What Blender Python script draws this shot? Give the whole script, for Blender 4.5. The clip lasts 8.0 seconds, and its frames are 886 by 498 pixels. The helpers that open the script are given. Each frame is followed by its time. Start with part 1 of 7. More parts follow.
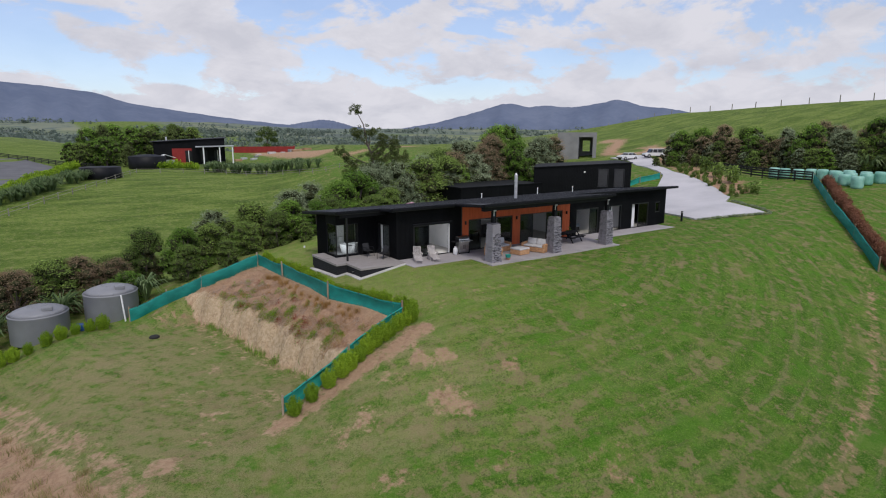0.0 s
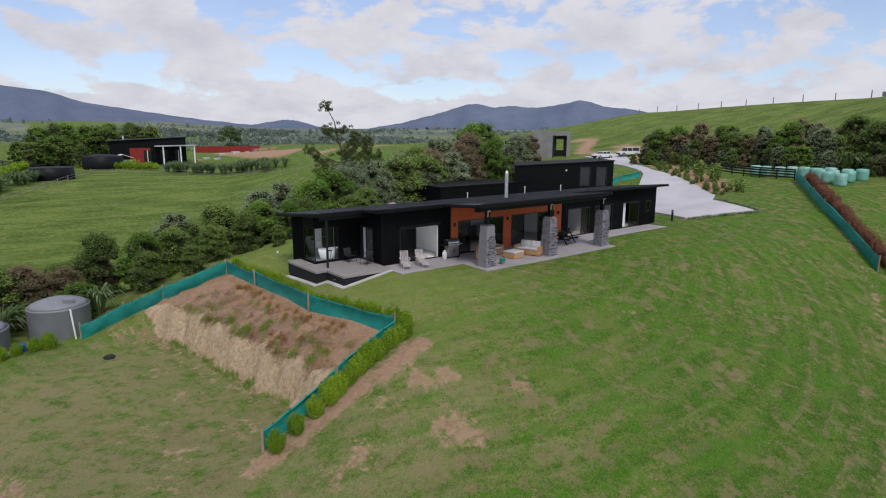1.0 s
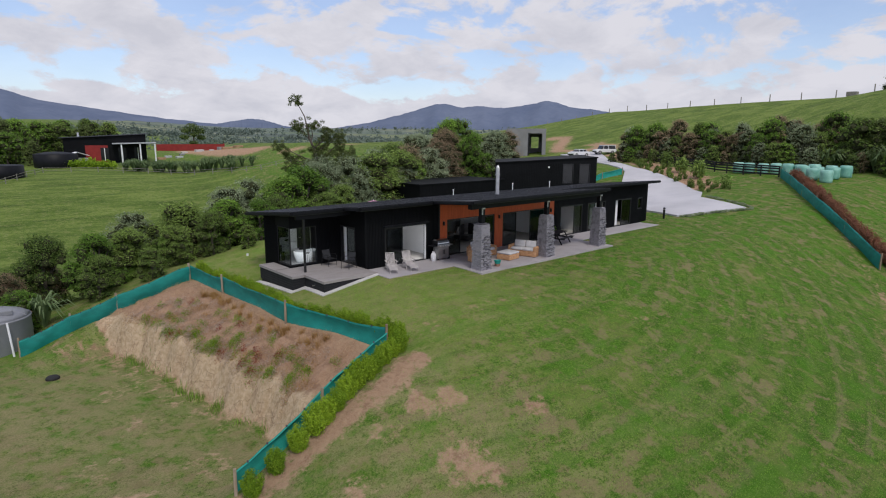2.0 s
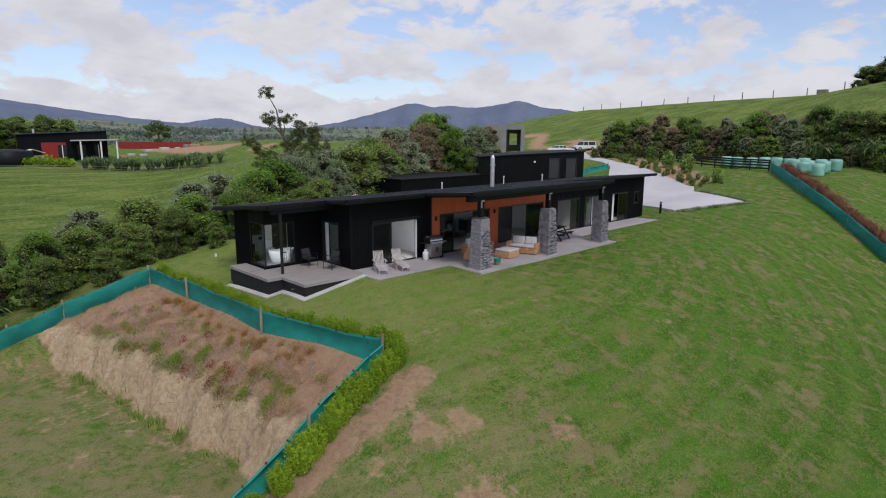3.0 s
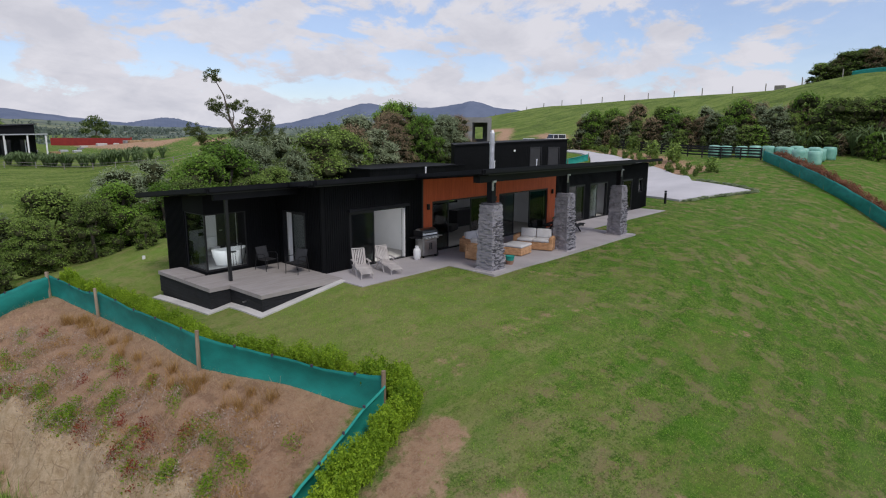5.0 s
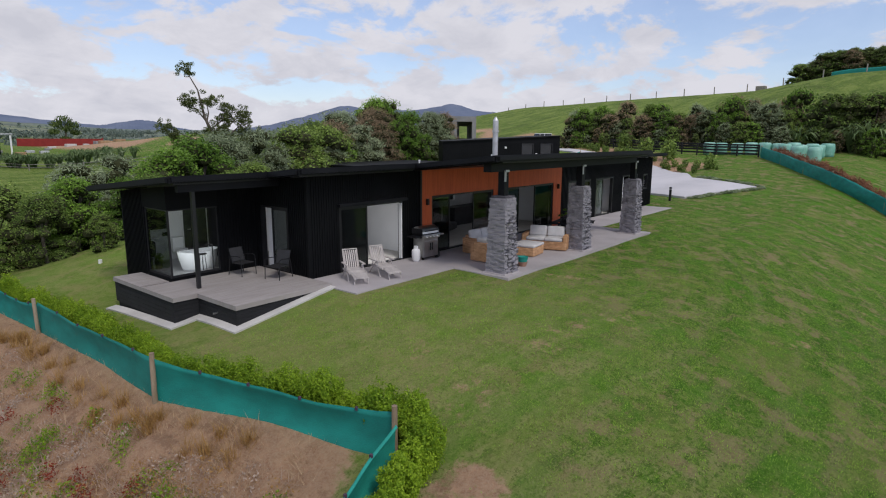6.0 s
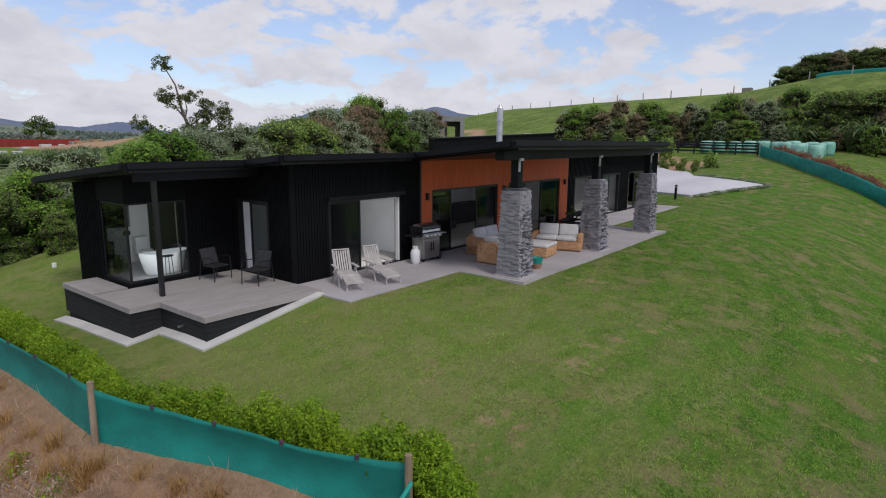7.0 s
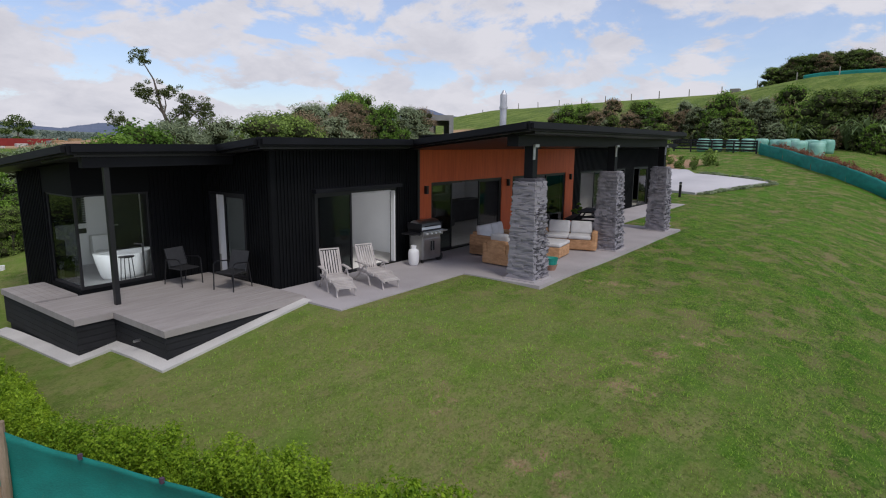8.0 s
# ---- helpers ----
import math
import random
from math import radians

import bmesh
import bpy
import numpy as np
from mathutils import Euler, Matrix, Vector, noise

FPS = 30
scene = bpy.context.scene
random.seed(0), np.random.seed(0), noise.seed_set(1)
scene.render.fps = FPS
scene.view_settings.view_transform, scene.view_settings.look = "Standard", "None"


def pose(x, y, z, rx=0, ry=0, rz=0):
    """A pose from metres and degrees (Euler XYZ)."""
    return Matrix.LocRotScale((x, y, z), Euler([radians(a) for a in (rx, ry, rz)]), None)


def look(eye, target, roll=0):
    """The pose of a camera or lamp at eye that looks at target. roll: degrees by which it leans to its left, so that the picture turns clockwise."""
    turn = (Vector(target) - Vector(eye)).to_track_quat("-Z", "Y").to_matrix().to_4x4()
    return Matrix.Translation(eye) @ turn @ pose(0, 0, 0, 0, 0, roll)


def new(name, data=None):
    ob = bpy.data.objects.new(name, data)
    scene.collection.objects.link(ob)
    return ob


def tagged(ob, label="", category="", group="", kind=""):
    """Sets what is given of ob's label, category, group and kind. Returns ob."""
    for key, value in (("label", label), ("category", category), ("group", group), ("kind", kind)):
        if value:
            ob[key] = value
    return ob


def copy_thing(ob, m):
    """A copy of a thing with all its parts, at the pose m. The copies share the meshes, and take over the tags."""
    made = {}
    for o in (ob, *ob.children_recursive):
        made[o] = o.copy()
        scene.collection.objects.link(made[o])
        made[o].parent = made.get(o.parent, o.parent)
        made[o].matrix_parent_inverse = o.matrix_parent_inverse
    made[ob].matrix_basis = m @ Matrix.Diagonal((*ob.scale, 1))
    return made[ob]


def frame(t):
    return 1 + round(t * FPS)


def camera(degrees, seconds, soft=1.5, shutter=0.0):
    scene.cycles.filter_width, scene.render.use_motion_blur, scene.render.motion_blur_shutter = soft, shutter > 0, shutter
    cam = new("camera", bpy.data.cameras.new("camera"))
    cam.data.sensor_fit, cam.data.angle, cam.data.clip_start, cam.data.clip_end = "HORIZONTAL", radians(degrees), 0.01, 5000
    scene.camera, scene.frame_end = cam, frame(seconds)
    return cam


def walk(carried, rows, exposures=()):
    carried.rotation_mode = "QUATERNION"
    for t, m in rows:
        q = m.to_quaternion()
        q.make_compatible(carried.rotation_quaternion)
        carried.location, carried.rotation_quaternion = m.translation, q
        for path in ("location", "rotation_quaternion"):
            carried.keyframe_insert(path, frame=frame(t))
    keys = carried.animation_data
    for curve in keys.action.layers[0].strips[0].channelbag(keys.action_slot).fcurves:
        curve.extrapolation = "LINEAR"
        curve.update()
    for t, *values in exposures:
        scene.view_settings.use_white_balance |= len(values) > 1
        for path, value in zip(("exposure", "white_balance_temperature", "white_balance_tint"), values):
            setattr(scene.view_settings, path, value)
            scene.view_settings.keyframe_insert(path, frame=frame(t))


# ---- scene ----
cam = camera(74.2, 8.0, 1.1)
PATH = [
    (0, (-0.005, 0.381, 8.037), (1.119, 1.991, 7.654), 0.1),
    (0.5, (0.258, 1.986, 7.89), (1.425, 3.564, 7.507), 0.1),
    (1, (0.684, 3.679, 7.683), (1.898, 5.222, 7.301), 0.1),
    (1.5, (1.16, 5.243, 7.462), (2.415, 6.752, 7.08), 0.2),
    (3, (3.029, 9.97, 6.402), (4.394, 11.381, 6.02), 0.3),
    (3.5, (3.753, 11.363, 6.064), (5.143, 12.749, 5.681), 0.3),
    (4, (4.575, 12.922, 5.686), (5.995, 14.278, 5.304), 0.3),
    (4.5, (5.427, 14.319, 5.335), (6.871, 15.648, 4.953), 0.3),
    (6, (7.887, 18.173, 4.347), (9.401, 19.427, 3.976), 0.3),
    (6.5, (8.645, 19.23, 4.077), (10.177, 20.463, 3.711), 0.3),
    (7, (9.368, 20.133, 3.816), (10.915, 21.348, 3.455), 0.4),
    (7.5, (9.991, 20.878, 3.584), (11.552, 22.076, 3.228), 0.4),
    (8, (10.718, 21.734, 3.373), (12.294, 22.914, 3.018), 0.5),
]
walk(cam, [(t, look(eye, target, roll)) for t, eye, target, roll in PATH])

# ---------------------------------------------------------------- world and sun
SUN_EL, SUN_AZ = radians(52), radians(200)
world = bpy.data.worlds.new("world")
scene.world = world
world.use_nodes = True
wt = world.node_tree
wt.nodes.clear()


def wn(kind, **props):
    n = wt.nodes.new(kind)
    for key, value in props.items():
        n.inputs[key].default_value = value
    return n


w_out = wn("ShaderNodeOutputWorld")
w_bg = wn("ShaderNodeBackground", Strength=1.0)
w_sky = wt.nodes.new("ShaderNodeTexSky")
w_sky.sky_type = "NISHITA"
w_sky.sun_disc = False
w_sky.sun_elevation, w_sky.sun_rotation = SUN_EL, SUN_AZ
w_sky.air_density, w_sky.dust_density = 1.0, 0.6
w_sc = wt.nodes.new("ShaderNodeVectorMath")
w_sc.operation = "SCALE"
w_sc.inputs["Scale"].default_value = 0.15
wt.links.new(w_sky.outputs[0], w_sc.inputs[0])
# cloud deck: directions laid onto a flat layer, so that the clouds shrink towards the horizon
w_tc = wt.nodes.new("ShaderNodeTexCoord")
w_sep = wt.nodes.new("ShaderNodeSeparateXYZ")
wt.links.new(w_tc.outputs["Generated"], w_sep.inputs[0])


def wmath(op, a, b):
    n = wt.nodes.new("ShaderNodeMath")
    n.operation = op
    for i, v in enumerate((a, b)):
        if isinstance(v, (int, float)):
            n.inputs[i].default_value = v
        else:
            wt.links.new(v, n.inputs[i])
    return n.outputs[0]


w_h = wmath("ADD", wmath("MAXIMUM", w_sep.outputs[2], 0.0), 0.36)
w_cx = wmath("DIVIDE", w_sep.outputs[0], w_h)
w_cy = wmath("DIVIDE", w_sep.outputs[1], w_h)
w_com = wt.nodes.new("ShaderNodeCombineXYZ")
for i, s in enumerate((w_cx, w_cy)):
    wt.links.new(s, w_com.inputs[i])
w_com.inputs[2].default_value = 2.35
w_n1 = wn("ShaderNodeTexNoise", Scale=2.5, Detail=12.0, Roughness=0.60, Distortion=0.25)
w_n2 = wn("ShaderNodeTexNoise", Scale=4.2, Detail=9.0, Roughness=0.62, Distortion=0.3)
for n in (w_n1, w_n2):
    wt.links.new(w_com.outputs[0], n.inputs["Vector"])
w_cov = wt.nodes.new("ShaderNodeMapRange")
w_cov.interpolation_type = "SMOOTHSTEP"
w_cov.inputs["To Min"].default_value = 0.24
w_cov.inputs["From Min"].default_value, w_cov.inputs["From Max"].default_value = 0.455, 0.525
wt.links.new(wmath("ADD", w_n1.outputs[0], wmath("MULTIPLY", wmath("MAXIMUM", wmath("SUBTRACT", 0.085, w_sep.outputs[2]), 0.0), 2.6)), w_cov.inputs["Value"])
w_cc = wt.nodes.new("ShaderNodeValToRGB")
w_cc.color_ramp.elements[0].position, w_cc.color_ramp.elements[0].color = 0.34, (0.585, 0.59, 0.665, 1)
w_cc.color_ramp.elements[1].position, w_cc.color_ramp.elements[1].color = 0.60, (0.715, 0.71, 0.775, 1)
wt.links.new(w_n2.outputs[0], w_cc.inputs[0])
w_mix = wt.nodes.new("ShaderNodeMix")
w_mix.data_type = "RGBA"
wt.links.new(w_cov.outputs[0], w_mix.inputs["Factor"])
w_tint = wt.nodes.new("ShaderNodeMix")
w_tint.data_type, w_tint.blend_type = "RGBA", "MULTIPLY"
w_tint.inputs["Factor"].default_value = 1.0
w_tint.inputs[7].default_value = (0.80, 0.84, 1.00, 1)
wt.links.new(w_sc.outputs[0], w_tint.inputs[6])
wt.links.new(w_tint.outputs[2], w_mix.inputs[6])
wt.links.new(w_cc.outputs[0], w_mix.inputs[7])
wt.links.new(w_mix.outputs[2], w_bg.inputs[0])
wt.links.new(w_bg.outputs[0], w_out.inputs[0])

sun = new("sun", bpy.data.lights.new("sun", "SUN"))
sun.data.energy, sun.data.angle, sun.data.color = 1.6, radians(14), (1.0, 0.95, 0.88)
sun.matrix_basis = look((0, 0, 60), (-60 * math.sin(SUN_AZ) / math.tan(SUN_EL), -60 * math.cos(SUN_AZ) / math.tan(SUN_EL), 0))


def daylight(name, at, target, wide, high, watts):
    """Sky light entering by an opening: an area lamp that fills it and shines inwards."""
    ob = new(name, bpy.data.lights.new(name, "AREA"))
    ob.data.shape, ob.data.size, ob.data.size_y, ob.data.energy, ob.data.color = "RECTANGLE", wide, high, watts, (0.95, 0.97, 1.0)
    ob.matrix_basis = look(at, target)


daylight("sky_light_bath_south", (16.85, 35.80, 1.2), (16.95, 38, 1.0), 1.3, 1.9, 8)
daylight("sky_light_bath_west", (16.20, 36.4, 1.2), (18, 36.5, 1.0), 1.3, 1.9, 6)
daylight("sky_light_bedroom", (22.3, 32.98, 1.05), (22.2, 36, 0.9), 1.5, 1.9, 17)
daylight("sky_light_living", (26.8, 32.98, 1.1), (26.8, 36, 0.6), 3.8, 2.0, 3)
daylight("sky_light_kitchen", (31.9, 32.98, 1.1), (31.9, 36, 0.6), 4.2, 2.0, 3)
scene.view_settings.exposure = 0.0


# ---------------------------------------------------------------- materials
def mat(name, c1, c2, scale=3.0, rough=0.7, metal=0.0, bump=0.15, fine=40.0, vary=0.0, spec=0.5, stretch=(1, 1, 1), rough2=None):
    """Two-scale procedural surface: broad patches between c1 and c2, fine grain in colour and relief."""
    m = bpy.data.materials.new(name)
    m.use_nodes = True
    nt = m.node_tree
    p = nt.nodes["Principled BSDF"]
    tc = nt.nodes.new("ShaderNodeTexCoord")
    mp = nt.nodes.new("ShaderNodeMapping")
    mp.inputs["Scale"].default_value = stretch
    nt.links.new(tc.outputs["Object"], mp.inputs[0])
    big, small = nt.nodes.new("ShaderNodeTexNoise"), nt.nodes.new("ShaderNodeTexNoise")
    big.inputs["Scale"].default_value, big.inputs["Detail"].default_value = scale, 5
    small.inputs["Scale"].default_value, small.inputs["Detail"].default_value = fine, 4
    for n in (big, small):
        nt.links.new(mp.outputs[0], n.inputs["Vector"])
    add = nt.nodes.new("ShaderNodeMath")
    add.operation = "MULTIPLY_ADD"
    add.inputs[1].default_value = 0.45
    nt.links.new(small.outputs[0], add.inputs[0])
    sub = nt.nodes.new("ShaderNodeMath")
    sub.operation = "SUBTRACT"
    sub.inputs[1].default_value = 0.22
    nt.links.new(big.outputs[0], sub.inputs[0])
    nt.links.new(sub.outputs[0], add.inputs[2])
    fac = add.outputs[0]
    if vary:
        oi = nt.nodes.new("ShaderNodeObjectInfo")
        ma = nt.nodes.new("ShaderNodeMath")
        ma.operation = "MULTIPLY_ADD"
        ma.inputs[1].default_value = vary
        nt.links.new(oi.outputs["Random"], ma.inputs[0])
        nt.links.new(fac, ma.inputs[2])
        sh = nt.nodes.new("ShaderNodeMath")
        sh.operation = "SUBTRACT"
        sh.inputs[1].default_value = vary / 2
        nt.links.new(ma.outputs[0], sh.inputs[0])
        fac = sh.outputs[0]
    ramp = nt.nodes.new("ShaderNodeValToRGB")
    ramp.color_ramp.elements[0].position, ramp.color_ramp.elements[1].position = 0.28, 0.72
    ramp.color_ramp.elements[0].color, ramp.color_ramp.elements[1].color = (*c1, 1), (*c2, 1)
    nt.links.new(fac, ramp.inputs[0])
    nt.links.new(ramp.outputs[0], p.inputs["Base Color"])
    p.inputs["Roughness"].default_value, p.inputs["Metallic"].default_value = rough, metal
    p.inputs["Specular IOR Level"].default_value = spec
    if bump:
        b = nt.nodes.new("ShaderNodeBump")
        b.inputs["Strength"].default_value, b.inputs["Distance"].default_value = bump, 0.02
        nt.links.new(small.outputs[0], b.inputs["Height"])
        nt.links.new(b.outputs[0], p.inputs["Normal"])
    return m


def leaf_mat(name, c1, c2, c3=None, deep=False):
    """Foliage: colour by leaf and by plant, with a little light through the leaf."""
    m = bpy.data.materials.new(name)
    m.use_nodes = True
    nt = m.node_tree
    p = nt.nodes["Principled BSDF"]
    ge, oi = nt.nodes.new("ShaderNodeNewGeometry"), nt.nodes.new("ShaderNodeObjectInfo")
    ma = nt.nodes.new("ShaderNodeMath")
    ma.operation = "MULTIPLY_ADD"
    ma.inputs[1].default_value = 0.62
    nt.links.new(ge.outputs["Random Per Island"], ma.inputs[0])
    mb = nt.nodes.new("ShaderNodeMath")
    mb.operation = "MULTIPLY"
    mb.inputs[1].default_value = 0.38
    nt.links.new(oi.outputs["Random"], mb.inputs[0])
    nt.links.new(mb.outputs[0], ma.inputs[2])
    ramp = nt.nodes.new("ShaderNodeValToRGB")
    ramp.color_ramp.elements[0].color, ramp.color_ramp.elements[1].color = (*c1, 1), (*c2, 1)
    if deep:
        e = ramp.color_ramp.elements.new(0.66)
        e.color = (*(0.60 * a + 0.40 * b for a, b in zip(c1, c2)), 1)
    if c3:
        e = ramp.color_ramp.elements.new(0.93)
        e.color = (*c2, 1)
        ramp.color_ramp.elements[2].color = (*c3, 1)
    nt.links.new(ma.outputs[0], ramp.inputs[0])
    nt.links.new(ramp.outputs[0], p.inputs["Base Color"])
    p.inputs["Roughness"].default_value = 0.6
    p.inputs["Specular IOR Level"].default_value = 0.25
    tr = nt.nodes.new("ShaderNodeBsdfTranslucent")
    nt.links.new(ramp.outputs[0], tr.inputs[0])
    mx = nt.nodes.new("ShaderNodeMixShader")
    mx.inputs[0].default_value = 0.36
    nt.links.new(p.outputs[0], mx.inputs[1])
    nt.links.new(tr.outputs[0], mx.inputs[2])
    nt.links.new(mx.outputs[0], nt.nodes["Material Output"].inputs[0])
    return m


def glass_mat(name, tint, alpha):
    """Window glass: see-through with a real gloss."""
    m = bpy.data.materials.new(name)
    m.use_nodes = True
    nt = m.node_tree
    nt.nodes.remove(nt.nodes["Principled BSDF"])
    tr, gl = nt.nodes.new("ShaderNodeBsdfTransparent"), nt.nodes.new("ShaderNodeBsdfGlossy")
    tr.inputs[0].default_value = (*tint, 1)
    gl.inputs["Roughness"].default_value = 0.02
    lw = nt.nodes.new("ShaderNodeLayerWeight")
    lw.inputs[0].default_value = 0.5
    pw, fr = nt.nodes.new("ShaderNodeMath"), nt.nodes.new("ShaderNodeMath")
    pw.operation, fr.operation = "POWER", "MULTIPLY_ADD"
    pw.inputs[1].default_value = 5.0
    nt.links.new(lw.outputs["Facing"], pw.inputs[0])
    nt.links.new(pw.outputs[0], fr.inputs[0])
    fr.inputs[1].default_value, fr.inputs[2].default_value = 0.85, (alpha - 1) ** 2 / (alpha + 1) ** 2
    mx = nt.nodes.new("ShaderNodeMixShader")
    nt.links.new(fr.outputs[0], mx.inputs[0])
    nt.links.new(tr.outputs[0], mx.inputs[1])
    nt.links.new(gl.outputs[0], mx.inputs[2])
    nt.links.new(mx.outputs[0], nt.nodes["Material Output"].inputs[0])
    return m


M_BLACK = mat("black_steel_cladding", (0.0035, 0.004, 0.005), (0.007, 0.0075, 0.009), 0.8, 0.6, 0, 0.05, 30, spec=0.12)
M_ROOF = mat("charcoal_steel_roof", (0.028, 0.029, 0.036), (0.045, 0.046, 0.056), 0.5, 0.45, 0, 0.05, 25)
M_FASCIA = mat("black_fascia", (0.005, 0.0055, 0.0075), (0.010, 0.0105, 0.014), 1.0, 0.5, 0, 0.03, 30, spec=0.2)
M_FRAME = mat("black_aluminium", (0.006, 0.006, 0.008), (0.011, 0.011, 0.014), 2.0, 0.4, 0, 0.02, 60)
M_ORANGE = mat("orange_cedar", (0.500, 0.084, 0.019), (0.650, 0.126, 0.032), 2.2, 0.6, 0, 0.1, 24, stretch=(6, 6, 0.5))
M_CONC = mat("patio_concrete", (0.340, 0.312, 0.322), (0.455, 0.422, 0.434), 0.7, 0.85, 0, 0.15, 60)
M_CONC2 = mat("pale_concrete", (0.44, 0.425, 0.415), (0.62, 0.60, 0.58), 0.9, 0.85, 0, 0.15, 50)
M_DRIVE = mat("driveway_concrete", (0.46, 0.45, 0.47), (0.60, 0.58, 0.60), 0.25, 0.85, 0, 0.1, 20)
M_DECK = mat("grey_decking", (0.285, 0.258, 0.248), (0.355, 0.325, 0.315), 1.3, 0.75, 0, 0.1, 40, vary=0.1, stretch=(1, 5, 1))
M_STONE = mat("schist_stone", (0.070, 0.067, 0.082), (0.300, 0.286, 0.318), 5.0, 0.85, 0, 0.6, 45, vary=0.75)
M_WHITE = mat("white_paint", (0.74, 0.74, 0.75), (0.82, 0.82, 0.83), 1.0, 0.7, 0, 0.03, 50)
M_CEIL = mat("white_ceiling", (0.74, 0.74, 0.74), (0.8, 0.8, 0.8), 1.0, 0.8, 0, 0.02, 50)
M_CARPET = mat("pale_carpet", (0.42, 0.40, 0.38), (0.50, 0.48, 0.46), 3.0, 0.95, 0, 0.3, 120)
M_TILE = mat("grey_floor_tile", (0.30, 0.30, 0.31), (0.38, 0.38, 0.39), 2.0, 0.3, 0, 0.03, 50)
M_DARKIN = mat("dark_interior_furniture", (0.012, 0.012, 0.014), (0.03, 0.03, 0.033), 3.0, 0.6, 0, 0.1, 60)
M_GLASS = glass_mat("window_glass", (0.45, 0.48, 0.48), 1.5)
M_CLEAR = glass_mat("clear_glass", (0.92, 0.94, 0.93), 1.35)
M_STEEL = mat("brushed_steel", (0.42, 0.42, 0.43), (0.58, 0.58, 0.59), 3.0, 0.32, 1.0, 0.05, 90)
M_FLUE = mat("galvanised_flue", (0.50, 0.50, 0.52), (0.66, 0.66, 0.68), 4.0, 0.4, 0.6, 0.05, 60)
M_WICKER = mat("tan_wicker", (0.44, 0.23, 0.105), (0.68, 0.40, 0.22), 6.0, 0.75, 0, 0.9, 55, stretch=(1, 1, 2.5))
M_CUSHION = mat("pale_grey_cushion", (0.50, 0.49, 0.50), (0.62, 0.61, 0.62), 4.0, 0.9, 0, 0.2, 150)
M_LOUNGE = mat("weathered_teak", (0.40, 0.36, 0.35), (0.56, 0.52, 0.50), 4.0, 0.8, 0, 0.2, 50, vary=0.2)
M_NET = mat("green_shade_cloth", (0.0008, 0.150, 0.128), (0.003, 0.235, 0.200), 1.6, 0.75, 0, 0.25, 30, stretch=(1, 1, 2))
M_NETSEE = mat("thin_green_shade_cloth", (0.006, 0.22, 0.18), (0.02, 0.34, 0.28), 2.2, 0.75, 0, 0.25, 30, stretch=(1, 1, 2))
M_POST = mat("weathered_pine_post", (0.24, 0.18, 0.12), (0.40, 0.32, 0.24), 4.0, 0.9, 0, 0.4, 40, vary=0.3, stretch=(2, 2, 0.4))
M_GREYPOST = mat("grey_fence_timber", (0.19, 0.175, 0.155), (0.32, 0.30, 0.27), 4.0, 0.9, 0, 0.3, 40, vary=0.3)
M_BLACKRAIL = mat("black_stained_rail", (0.005, 0.0055, 0.007), (0.012, 0.0125, 0.016), 3.0, 0.8, 0, 0.2, 40)
M_TANK = mat("grey_tank_plastic", (0.20, 0.205, 0.225), (0.26, 0.265, 0.285), 0.8, 0.5, 0, 0.08, 20)
M_BALE = mat("green_bale_wrap", (0.16, 0.40, 0.32), (0.30, 0.56, 0.47), 1.8, 0.4, 0, 0.5, 14, vary=0.3)
M_BARK = mat("bark", (0.07, 0.055, 0.045), (0.16, 0.13, 0.11), 6.0, 0.95, 0, 0.6, 40, stretch=(2, 2, 0.5))
M_RED = mat("red_wall_paint", (0.22, 0.012, 0.010), (0.30, 0.022, 0.018), 1.0, 0.7, 0, 0.1, 20)
M_BLUE = mat("blue_plastic", (0.01, 0.06, 0.22), (0.02, 0.09, 0.30), 3.0, 0.5)
M_PINK = mat("pink_plastic", (0.50, 0.20, 0.32), (0.62, 0.30, 0.42), 3.0, 0.5)
M_EARTH = mat("tan_clay", (0.30, 0.17, 0.09), (0.46, 0.30, 0.18), 1.5, 0.95, 0, 0.8, 9)
M_CAR = mat("white_car_paint", (0.70, 0.70, 0.71), (0.76, 0.76, 0.77), 1.0, 0.25, 0, 0.0, 50)
M_CARGLASS = mat("dark_car_glass", (0.015, 0.016, 0.018), (0.025, 0.026, 0.03), 1.0, 0.1)
M_TYRE = mat("black_rubber", (0.012, 0.012, 0.012), (0.022, 0.022, 0.022), 4.0, 0.85)
M_BARN = mat("grey_block_wall", (0.20, 0.195, 0.20), (0.27, 0.265, 0.27), 0.6, 0.85, 0, 0.2, 12)
# blue-grey base colour paints the distance haze onto the hills
M_MOUNT = mat("haze_tinted_bush_hills", (0.120, 0.150, 0.225), (0.165, 0.195, 0.270), 0.004, 1.0, 0, 0.0, 0.03, spec=0.0)
M_LEAF = leaf_mat("leaf_green", (0.045, 0.090, 0.018), (0.420, 0.570, 0.130), deep=True)
M_LEAF2 = leaf_mat("leaf_bright", (0.060, 0.135, 0.016), (0.380, 0.600, 0.095), deep=True)
M_LEAF3 = leaf_mat("leaf_silver", (0.100, 0.140, 0.070), (0.530, 0.610, 0.380))
M_LEAF4 = leaf_mat("leaf_brown", (0.170, 0.120, 0.070), (0.660, 0.490, 0.320), deep=True)
M_LEAF5 = leaf_mat("leaf_dark", (0.055, 0.090, 0.028), (0.360, 0.450, 0.130), deep=True)
M_HEDGE = leaf_mat("hedge_leaf", (0.090, 0.200, 0.010), (0.420, 0.580, 0.042))
M_REDHEDGE = leaf_mat("copper_hedge_leaf", (0.156, 0.066, 0.042), (0.408, 0.192, 0.114))
M_FLAX = leaf_mat("flax_leaf", (0.065, 0.124, 0.039), (0.234, 0.312, 0.143))
